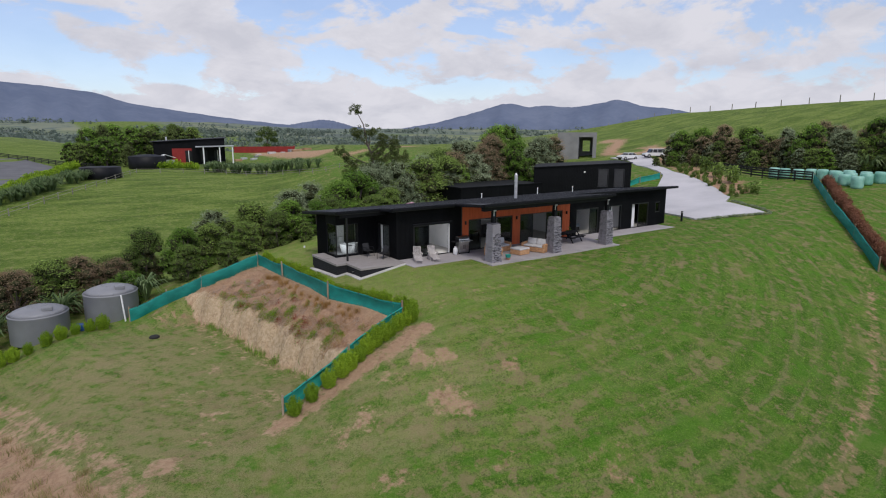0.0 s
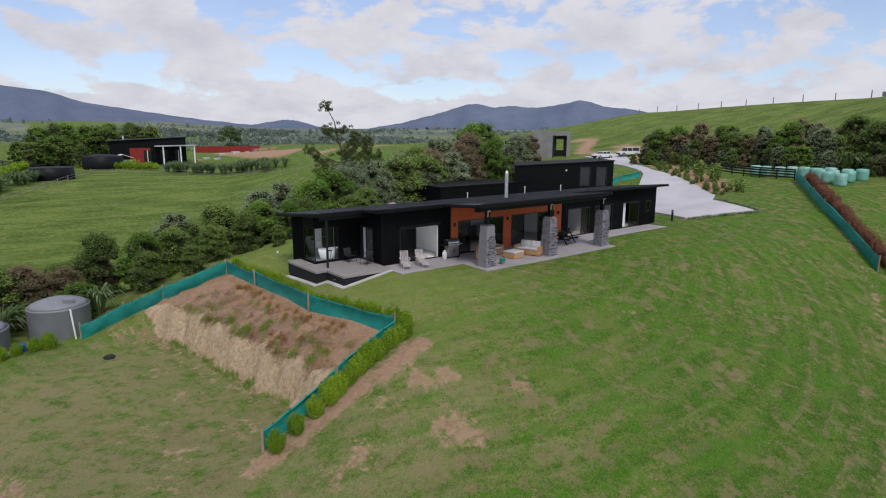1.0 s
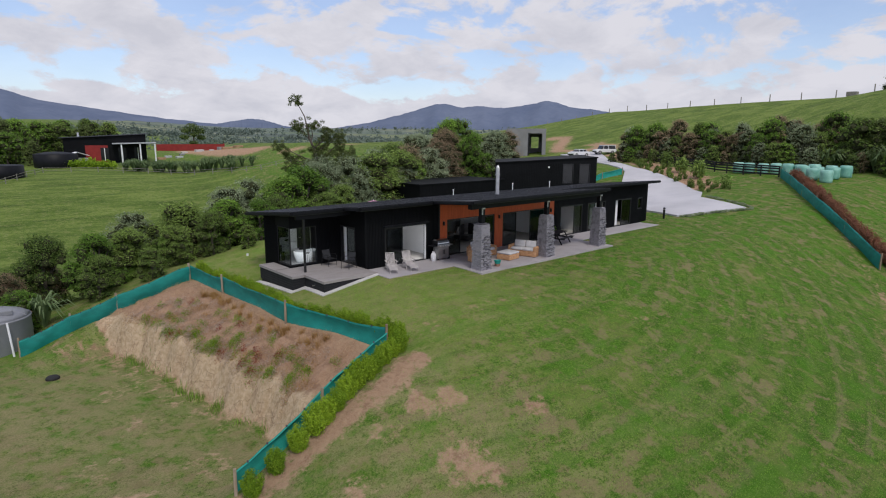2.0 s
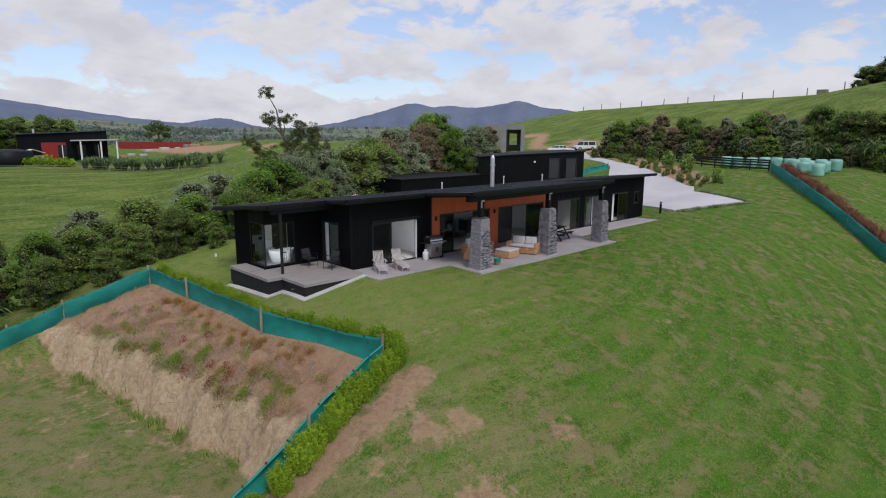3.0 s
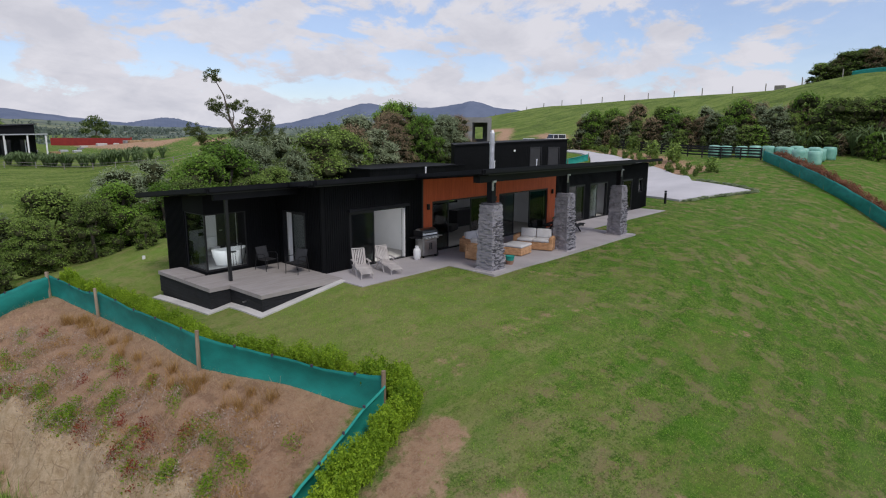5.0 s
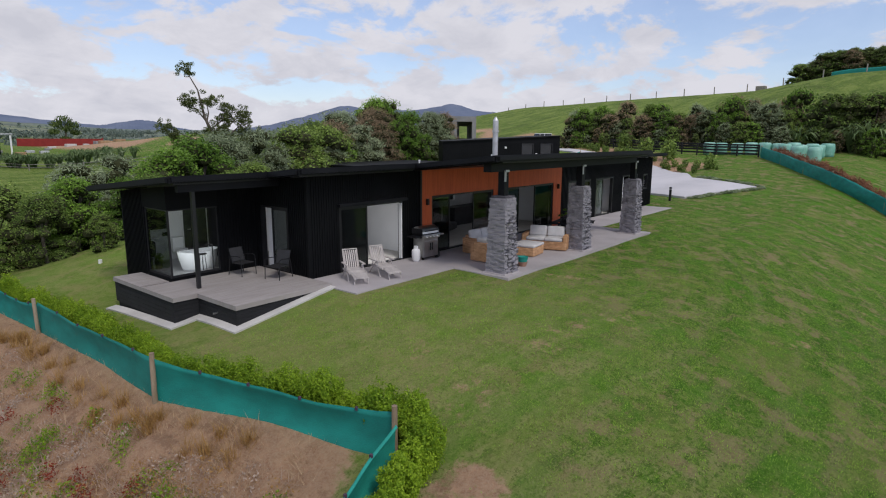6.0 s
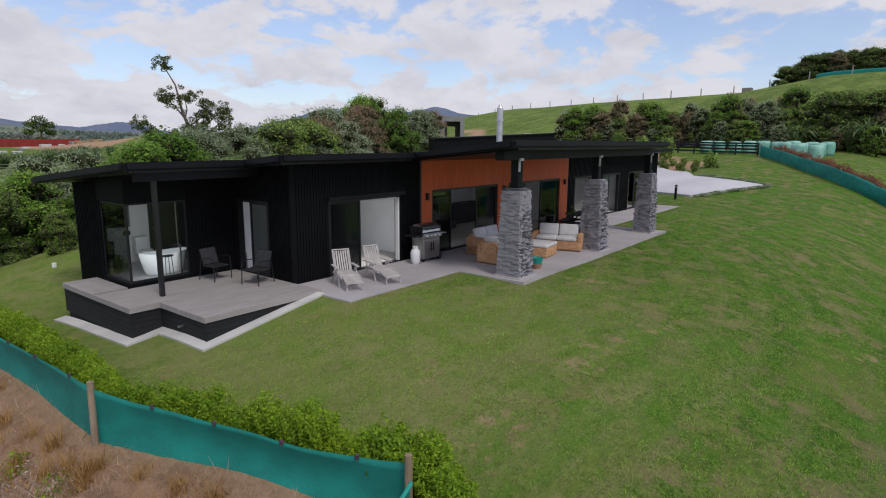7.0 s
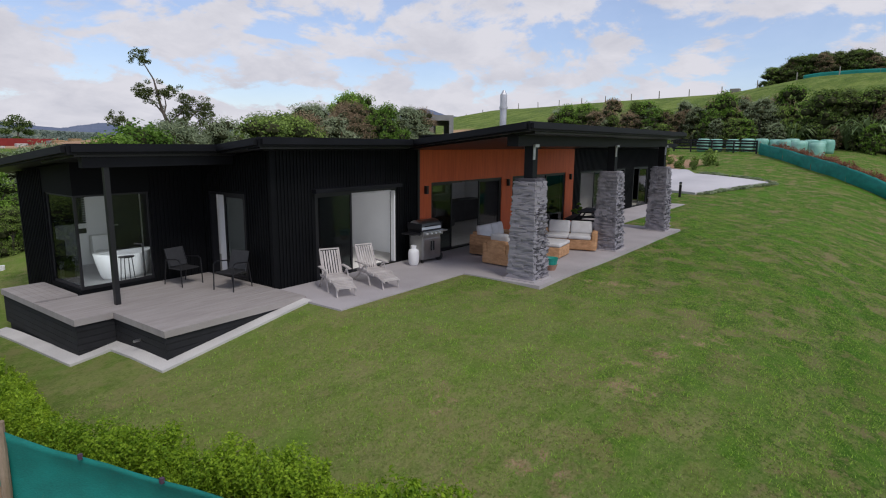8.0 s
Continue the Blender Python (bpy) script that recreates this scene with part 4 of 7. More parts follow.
# rooms inside
hpart("floor", prism([(19.12, FY + 0.1), (24.1, FY + 0.1), (24.1, 38.6), (19.12, 38.6)], -0.12, 0.015), M_CARPET)
hpart("floor", prism([(24.1, FY + 0.1), (47.3, FY + 0.1), (47.3, 38.6), (24.1, 38.6)], -0.12, 0.015), M_CARPET)
hpart("floor", prism([(16.13, 35.65), (19.1, 35.65), (19.1, 38.6), (16.13, 38.6)], -0.5, 0.10), M_TILE, label="grey bathroom floor tiles")
for x0 in (24.1, 35.0, 38.65, 41.9):
    hpart("inner_wall", boxes((x0 - 0.05, x0 + 0.05, FY + 0.17, 38.65, 0.016, 2.6)), M_WHITE)
hpart("inner_wall", boxes((19.13, 24.04, 37.6, 37.7, 0.016, 2.6)), M_WHITE)
hpart("inner_wall", boxes((35.06, 47.3, 36.6, 36.7, 0.016, 2.6)), M_WHITE)
for bm in wall_x(38.55, 38.69, 24.16, 34.94, 2.6, NORTH[2:4]) + wall_x(38.55, 38.69, 16.13, 18.9, 2.6, NORTH[:1]):
    part("inner_wall", bm, M_WHITE, house, at=HB)
hpart("inner_wall", boxes((18.78, 18.88, 35.75, 38.44, 0.101, 2.6)), M_DARKIN)
hpart("ceiling", boxes((19.13, 47.35, FY + 0.17, 38.64, 2.6, 2.65)), M_CEIL)
hpart("ceiling", boxes((16.14, 18.94, 35.72, 38.64, 2.6, 2.65)), M_CEIL)

# ---------------------------------------------------------------- patio, deck, columns
patio = prism([(18.75, 30.35), (23.15, 30.35), (23.15, 28.12), (35.55, 28.2), (35.55, 30.75), (48.3, 30.9), (48.3, FY - 0.035), (18.75, FY - 0.035)], -0.35, 0.0)
whole("patio", patio, M_CONC, "plain grey concrete patio slab", "patio", kind="structure")
deck = thing("deck", (17.0, 34.0, -0.6), "low grey timber deck with black slatted skirting", "deck")
DO = Vector((17.0, 34.0, -0.6))


def dpart(name, bm, m, label=""):
    return part(name, bm, m, deck, label, DO)


DECK = [(15.75, 31.65), (18.9, 31.65), (18.9, 35.5), (15.93, 35.5), (15.93, 37.45), (15.05, 37.45), (15.05, 33.6), (15.75, 33.6)]
for i in range(28):
    y0 = 31.65 + i * 0.1405
    x0, x1 = (15.75 if y0 < 33.58 else 15.05), 18.92
    if y0 + 0.135 <= 35.53:
        dpart("board", boxes((x0, x1, y0, y0 + 0.135, 0.015, 0.05)), M_DECK)
for i in range(6):
    x0 = 15.05 + i * 0.1405
    dpart("board", boxes((x0, x0 + 0.135, 35.585, 37.45, 0.015, 0.05)), M_DECK)
for i in range(5):
    z = -0.10 - i * 0.125
    for sx0, sx1, sy0, sy1 in ((15.75, 18.9, 31.66, 31.685), (15.76, 15.785, 31.69, 33.6), (15.06, 15.76, 33.61, 33.635), (15.06, 15.085, 33.64, 37.44)):
        dpart("skirting_board", boxes((sx0, sx1, sy0, sy1, z - 0.105, z + 0.012)), M_BLACKRAIL)
dpart("subframe", boxes((15.82, 18.9, 31.72, 35.5, -0.8, 0.01), (15.12, 15.85, 33.68, 37.4, -0.9, 0.01)), M_BLACKRAIL)
dpart("nosing", boxes((15.72, 18.92, 31.62, 31.65, -0.075, 0.05), (15.72, 15.75, 31.65, 33.57, -0.075, 0.05), (15.02, 15.75, 33.57, 33.6, -0.075, 0.05), (15.02, 15.05, 33.6, 37.45, -0.075, 0.05)), M_DECK)
bm = bmesh.new()
top = lambda x, y: h1(x, y) + 0.045
for x0, x1, y0, y1 in ((15.5, 18.85, 31.36, 31.66), (15.5, 15.78, 31.66, 33.3), (14.78, 15.78, 33.3, 33.62), (14.78, 15.08, 33.62, 37.6)):
    nx_, ny_ = max(1, round((x1 - x0) / 0.42)), max(1, round((y1 - y0) / 0.42))
    for i in range(nx_):
        for j in range(ny_):
            a, b, c, d = x0 + (x1 - x0) * i / nx_, x0 + (x1 - x0) * (i + 1) / nx_, y0 + (y1 - y0) * j / ny_, y0 + (y1 - y0) * (j + 1) / ny_
            prism([(a, c), (b, c), (b, d), (a, d)], lambda x, y: h1(x, y) - 0.4, top, bm)
whole("footing", bm, M_CONC2, "pale concrete mowing strip round the deck", "footing", kind="structure")

rs = random.Random(5)
column_meshes = []
for k in range(14):
    bm = bmesh.new()
    w, dd, hh = rs.uniform(0.10, 0.30), 0.14, rs.uniform(0.026, 0.060)
    v = box(bm, -w / 2, w / 2, -dd / 2, dd / 2, 0, hh)
    for q in v:
        q.co += Vector((rs.uniform(-0.012, 0.012), rs.uniform(-0.022, 0.022), rs.uniform(-0.010, 0.010)))
    column_meshes.append((w, hh, mesh_of("stone", bm, M_STONE)))


def stone_column(x, y, nr):
    col = thing("stone_column", (x, y, 0), "tapered column of stacked grey schist stone", "column", "stone columns of the verandah")
    rr = random.Random(nr)
    part("core", prism([(-0.23, -0.23), (0.23, -0.23), (0.23, 0.23), (-0.23, 0.23)], 0, 2.49), M_STONE, col)
    part("footing_slab", boxes((-0.46, 0.46, -0.46, 0.46, -0.1, 0.03)), M_CONC, col)
    bm = bmesh.new()
    z, level = 0.03, 0
    count = 0
    while z < 2.46:
        half = 0.352 - 0.075 * z / 2.5
        lift = 0.046
        for side in range(4):
            u = -half
            while u < half - 0.02:
                w, hh, m = rr.choice(column_meshes)
                w = min(w, half - u + 0.03)
                a = side * math.pi / 2
                ctr = Vector((u + w / 2, -half + 0.05 + rr.uniform(-0.038, 0.020), 0))
                if count < 298 and side in (0, 3):
                    ob = new("stone", m)
                    ob.parent = col
                    ob.matrix_basis = Matrix.Rotation(-a if side else 0, 4, "Z") @ Matrix.Translation((ctr.x, ctr.y, z + rr.uniform(-0.006, 0.006)))
                    count += 1
                else:
                    mm = Matrix.Rotation(-a, 4, "Z") @ Matrix.Translation((ctr.x, ctr.y, z))
                    for q in box(bm, -w / 2, w / 2, -0.07, 0.07, 0, hh):
                        q.co = mm @ q.co
                u += w * 0.97
        z += lift
    rest = part("stones", bm, M_STONE, col)
    tagged(rest, kind="stuff")
    part("cap", bevelled(-0.28, 0.28, -0.28, 0.28, 2.47, 2.54, 0.012), M_STONE, col)
    return col


for i, (cx, cy) in enumerate(COLS):
    stone_column(cx, cy, i + 3)

# ---------------------------------------------------------------- wing and garage behind
WB = Vector((44.5, 56.5, -0.6))
wing = thing("wing_building", WB, "low black flat-roofed wing behind the house", "building")
part("wall", boxes((39.6, 52.2, 53.6, 59.5, -3.0, 2.05)), M_BLACK, wing, at=WB)
part("roof", boxes((39.5, 52.3, 53.5, 59.6, 2.05, 2.17)), M_BLACK, wing, at=WB)
part("cladding", ribs_x(53.6, 39.6, 51.5, 2.03, [], 0.2), M_BLACK, wing, at=WB)
garage = thing("garage", (51.6, 54.4, 0.0), "tall black steel garage with a gently sloping roof", "garage", turn=-35.7)
GG = [(8.0, 9.3, 1.6, 3.9), (10.0, 11.3, 1.6, 3.9)]
GTOP = lambda x, y: 3.98 + 0.05 * x
for a, b, lo, hi in [(0, 8.0, -1, None), (8.0, 9.3, -1, 1.6), (8.0, 9.3, 3.9, None), (9.3, 10.0, -1, None), (10.0, 11.3, -1, 1.6), (10.0, 11.3, 3.9, None), (11.3, 12.1, -1, None)]:
    part("wall_panel", prism([(a, 0), (b, 0), (b, 0.2), (a, 0.2)], lo, GTOP if hi is None else hi), M_BLACK, garage)
for o in ([(0.04, 0.2), (0.24, 0.2), (1.5, 7.0), (1.3, 7.0)], [(11.9, 0.2), (12.1, 0.2), (12.1, 7.0), (11.9, 7.0)], [(1.5, 6.8), (11.9, 6.8), (11.9, 7.0), (1.5, 7.0)]):
    part("wall_panel", prism(o, -1.0, GTOP), M_BLACK, garage)
part("cladding", ribs_x(0.0, 0.05, 12.05, 3.95, GG, 0.2), M_BLACK, garage)
part("roof", prism([(-0.1, -0.15), (12.2, -0.15), (12.2, 7.1), (1.3, 7.1)], GTOP, lambda x, y: GTOP(x, y) + 0.12), M_BLACK, garage)
for a, b, lo, hi in GG:
    part("window_frame", boxes((a, a + 0.07, -0.03, 0.22, lo, hi), (b - 0.07, b, -0.03, 0.22, lo, hi), (a + 0.07, b - 0.07, -0.03, 0.22, hi - 0.07, hi), (a + 0.07, b - 0.07, -0.03, 0.22, lo, lo + 0.07)), M_FRAME, garage)
    part("pane", boxes((a + 0.07, b - 0.07, 0.08, 0.09, lo + 0.07, hi - 0.07)), M_CARGLASS, garage)
part("outdoor_light", bevelled(6.2, 6.4, -0.12, -0.02, 3.4, 3.6, 0.03), M_WHITE, garage, "small white outdoor light")


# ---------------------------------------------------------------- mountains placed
range_of("mountain", 29, 59, 3900, peaks([(0, 90), (0.07, 120), (0.13, 150), (0.2, 176), (0.26, 188), (0.31, 222), (0.335, 232), (0.38, 212), (0.44, 190), (0.49, 186), (0.55, 198), (0.6, 188), (0.65, 212), (0.69, 205), (0.73, 180), (0.8, 135), (0.9, 85), (1, 50)]), 620, "distant bush-covered mountain range with blue-grey haze painted in")
range_of("mountain", 61.5, 71.5, 4100, peaks([(0, 45), (0.2, 62), (0.40, 104), (0.5, 110), (0.62, 98), (0.8, 74), (1, 62)]), 500, "low distant hill with blue-grey haze painted in")
range_of("mountain", 69, 124, 3700, peaks([(0, 60), (0.06, 85), (0.16, 130), (0.25, 180), (0.29, 228), (0.37, 262), (0.43, 270), (0.55, 290), (0.8, 300), (1, 290)]), 900, "broad distant mountain under cloud with blue-grey haze painted in")

# ---------------------------------------------------------------- foliage builders
RNG = np.random.default_rng(11)


def leaves(centres, normals, size, slim=0.5, rng=RNG):
    """Diamond-shaped leaves, two triangles each, at centres, facing roughly along normals."""
    n = len(centres)
    nrm = normals + rng.normal(0, 0.65, (n, 3))
    nrm /= np.linalg.norm(nrm, axis=1)[:, None] + 1e-9
    a = np.cross(nrm, rng.normal(0, 1, (n, 3)))
    a /= np.linalg.norm(a, axis=1)[:, None] + 1e-9
    b = np.cross(nrm, a)
    s = size * rng.uniform(0.6, 1.35, (n, 1))
    sag = nrm * s * 0.12
    v = np.stack([centres - a * s, centres - b * s * slim + sag, centres + a * s, centres + b * s * slim + sag], 1).reshape(-1, 3)
    return v, np.arange(4 * n).reshape(n, 4)


def crown_points(n, clumps, height_, width, low, rng, squash=1.0, pointy=0.0, inner=0.35):
    """Leaf places in an uneven crown made of many clumps."""
    cc, rr = [], []
    for _ in range(clumps):
        t = rng.uniform(0, 1) ** 0.8
        z = low + (height_ - low) * t
        prof = math.sqrt(max(0.02, 1 - (2 * t - 0.85) ** 2 * 0.72)) * (1 - pointy * t)
        a = rng.uniform(0, 2 * math.pi)
        r = width / 2 * prof * rng.uniform(inner, 0.9)
        cc.append((r * math.cos(a), r * math.sin(a) * squash, z))
        rr.append(width * rng.uniform(0.10, 0.19))
    cc, rr = np.array(cc), np.array(rr)
    pick = rng.integers(0, clumps, n)
    d = rng.normal(0, 1, (n, 3))
    d /= np.linalg.norm(d, axis=1)[:, None]
    d[:, 2] = np.abs(d[:, 2]) * 0.9 + d[:, 2] * 0.1
    rad = rr[pick] * rng.uniform(0.42, 1.12, n) ** 0.5
    p = cc[pick] + d * rad[:, None]
    p[:, 2] = np.maximum(p[:, 2], 0.05)
    return p, d, cc, rr


def tree_mesh_thing(name, label, category, group, height_, width, low, n, clumps, leaf, size, seed, slim=0.5, pointy=0.0, trunk=True):
    """One bush or tree at the origin: tapered trunk, limbs to the clumps, a crown of single leaves."""
    rng = np.random.default_rng(seed)
    ob = thing(name, (0, 0, -400), label, category, group)
    p, d, cc, rr = crown_points(n, clumps, height_, width, low, rng, pointy=pointy)
    v, f = leaves(p, d, size, slim, rng)
    cr = new("crown", raw_mesh("crown", v, f, leaf))
    cr.parent = ob
    if trunk:
        # solid lumps added in the clumps; their dark colour makes shaded gaps
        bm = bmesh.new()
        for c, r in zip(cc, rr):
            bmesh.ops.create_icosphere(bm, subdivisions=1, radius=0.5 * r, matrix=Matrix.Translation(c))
        tagged(part("inner_growth", bm, M_CROWN_SHADE, ob), kind="stuff")
        bm = bmesh.new()
        rod(bm, (0, 0, -0.4), (0.05 * width, 0.02 * width, height_ * 0.62), 0.03 * height_, 0.012 * height_, 7)
        part("trunk", bm, M_BARK, ob)
        for c in cc[:6]:
            part("limb", rod(bmesh.new(), (0.02 * width, 0, min(c[2] * 0.5, height_ * 0.5)), c, 0.012 * height_, 0.005 * height_, 5), M_BARK, ob)
    return ob


KINDS = {}
for key, label, leaf, hh, ww, low, n, cl, size, slim, pt in (
        ("green", "dense dark green native shrub in the shelter belt", M_LEAF, 5.0, 4.2, 0.02, 9500, 76, 0.069, 0.5, 0.15),
        ("bright", "round bright green broadleaf shrub in the shelter belt", M_LEAF2, 5.0, 4.4, 0.02, 9500, 76, 0.072, 0.6, 0.1),
        ("silver", "silvery grey-green shrub in the shelter belt", M_LEAF3, 5.0, 3.8, 0.02, 9500, 76, 0.082, 0.26, 0.25),
        ("brown", "twiggy brownish manuka shrub in the shelter belt", M_LEAF4, 5.0, 3.8, 0.02, 9500, 76, 0.069, 0.25, 0.3),
        ("dark", "dark olive-green upright tree in the shelter belt", M_LEAF5, 5.0, 3.2, 0.02, 9500, 76, 0.069, 0.4, 0.5)):
    KINDS[key] = [tree_mesh_thing("shrub_tree", label, "tree", "shelter belt trees", hh, ww, low, n, cl, leaf, size, 20 + 7 * i + len(KINDS) * 31, slim, pt) for i in range(2)]
    KINDS[key + "_far"] = [tree_mesh_thing("shrub_tree", label, "tree", "shelter belt trees", hh, ww, low, n // 3, cl, leaf, size * 1.5, 23 + 7 * i + len(KINDS) * 31, slim, pt) for i in range(2)]

tr = random.Random(3)


def plant(kind, x, y, ztop=None, tall=None, wide=1.0):
    """A copy of a shrub or tree, standing on the ground, as tall as asked."""
    g = h1(x, y)
    tall = tall if tall else max(1.5, ztop - g)
    s = tall / 5.0
    w = s * wide * tr.uniform(0.9, 1.12)
    src = tr.choice(KINDS[kind + "_far" if x > 80 or y > 150 else kind])
    return copy_thing(src, pose(x, y, g - 0.06, 0, 0, tr.uniform(0, 360)) @ Matrix.Diagonal((w, w, s, 1)))


# belt round the north-western side of the house
for kind, x, y, zt, w in (
        ("brown", -1.7, 47.6, -1.2, 1.1), ("green", 0.4, 49.0, -0.9, 1.1), ("brown", 2.2, 48.6, -0.9, 1.0), ("brown", 4.3, 48.2, -1.2, 1.1), ("green", 6.6, 50.5, 0.3, 0.8),
        ("bright", 9.0, 48.3, 0.5, 1.0), ("green", 11.0, 49.2, 0.7, 1.0), ("green", 13.6, 47.2, 0.9, 1.0), ("green", 16.2, 47.6, 1.5, 1.0),
        ("silver", 12.4, 53.4, 1.1, 1.1), ("green", 15.2, 51.5, 1.7, 1.0), ("bright", 18.2, 50.0, 1.9, 1.0), ("bright", 20.2, 48.6, 1.9, 1.1), ("silver", 19.8, 54.6, 2.4, 1.1), ("green", 22.3, 50.5, 1.9, 1.0),
        ("silver", 23.5, 58.3, 2.6, 1.0), ("bright", 24.8, 53.6, 2.9, 1.05), ("green", 26.6, 50.2, 2.0, 1.0), ("bright", 28.2, 56.8, 3.4, 0.9), ("silver", 31.2, 59.5, 3.8, 1.0), ("silver", 33.7, 62.4, 4.1, 1.0),
        ("silver", 34.6, 58.6, 4.3, 0.9), ("green", 38.4, 59.6, 4.4, 0.95), ("silver", 40.2, 62.6, 4.9, 0.9), ("green", 43.0, 62.4, 4.8, 0.9), ("brown", 45.5, 63.6, 5.2, 0.9), ("silver", 48.0, 62.0, 5.0, 0.9),
        ("brown", 51.5, 64.0, 5.8, 1.0), ("bright", 57.6, 64.6, 6.5, 0.8), ("brown", 60.5, 74.0, 7.4, 0.8), ("bright", 64.5, 77.6, 8.6, 0.75), ("bright", 68.4, 79.0, 9.0, 0.75), ("brown", 57.0, 68.6, 6.9, 0.9), ("silver", 64.5, 67.6, 6.4, 1.1),
        ("silver", 68.0, 70.2, 7.2, 1.1), ("brown", 71.0, 70.6, 7.2, 1.0), ("silver", 52.5, 70.5, 6.6, 0.9), ("green", 47.2, 68.0, 5.2, 1.0), ("green", 8.6, 45.6, -0.2, 0.9), ("green", 11.4, 44.9, 0.0, 0.9),
        ("brown", -5.5, 46.5, -1.7, 1.2), ("green", -9.0, 47.5, -1.6, 1.2), ("bright", 4.6, 45.2, -1.6, 1.0), ("green", 29.6, 52.4, 2.3, 1.0), ("silver", 32.6, 54.2, 2.9, 0.9), ("brown", 20.5, 44.6, 0.8, 1.0), ("green", 23.5, 45.5, 1.2, 1.0), ("green", 17.6, 45.0, 0.7, 0.9)):
    plant(kind, x, y, zt + 0.2, wide=w * 1.3)

for i in range(26):
    x = -8 + i * 2.45
    y = np.interp(x, (-8, 6, 14, 22, 34, 56), (50.5, 51.5, 49.5, 51.5, 58.5, 67.0)) + tr.uniform(-1.2, 1.6)
    zt = np.interp(x, (-8, 4, 12, 20, 26, 40, 56), (-2.4, -1.6, -0.2, 1.2, 1.8, 3.4, 4.6)) + tr.uniform(-0.4, 0.3)
    plant(tr.choice(("green", "green", "brown", "silver", "bright")), x, float(y), float(zt), wide=1.35)
# belt below the eastern hill
for i in range(34):
    y = 6 + i * 1.66
    for row in (0, 1, -0.6):
        kind = tr.choice(("brown", "dark", "green", "brown", "bright", "silver" if y > 30 else "green"))
        tall = (tr.uniform(3.2, 5.2) + (0.9 if y < 38 else 0) + row * 0.7) * (0.55 if row < 0 else 1)
        plant(kind, 86.5 + 5.0 * row + 0.06 * (y - 30) + tr.uniform(-1.2, 1.2), y + tr.uniform(-0.9, 0.9), tall=tall, wide=tr.uniform(0.95, 1.25))
plant("bright", 85.0, 38.5, tall=4.0)
plant("bright", 84.2, 35.5, tall=2.8, wide=1.2)
# wood on the brow
for i in range(26):
    plant(tr.choice(("dark", "green", "dark", "brown")), 222 + tr.uniform(0, 12), 26 + i * 1.12 + tr.uniform(-1, 1), tall=tr.uniform(7.5, 10.0) - (1.5 if i > 22 or i < 3 else 0), wide=1.5)
# trees behind the neighbour's house
for i in range(18):
    x = 12 + i * 1.9
    plant(tr.choice(("green", "bright", "dark", "green")), x, 196 + tr.uniform(-6, 8) + 0.2 * x, tall=tr.uniform(6.5, 9.5), wide=1.15)
for i in range(9):
    plant(tr.choice(("green", "dark", "bright")), 9 + i * 1.5 + tr.uniform(-1, 1), 181 + tr.uniform(-6, 4), tall=tr.uniform(4.5, 7), wide=1.2)
for k in KINDS.values():
    for src in k:
        for o in (*src.children_recursive, src):
            bpy.data.objects.remove(o)

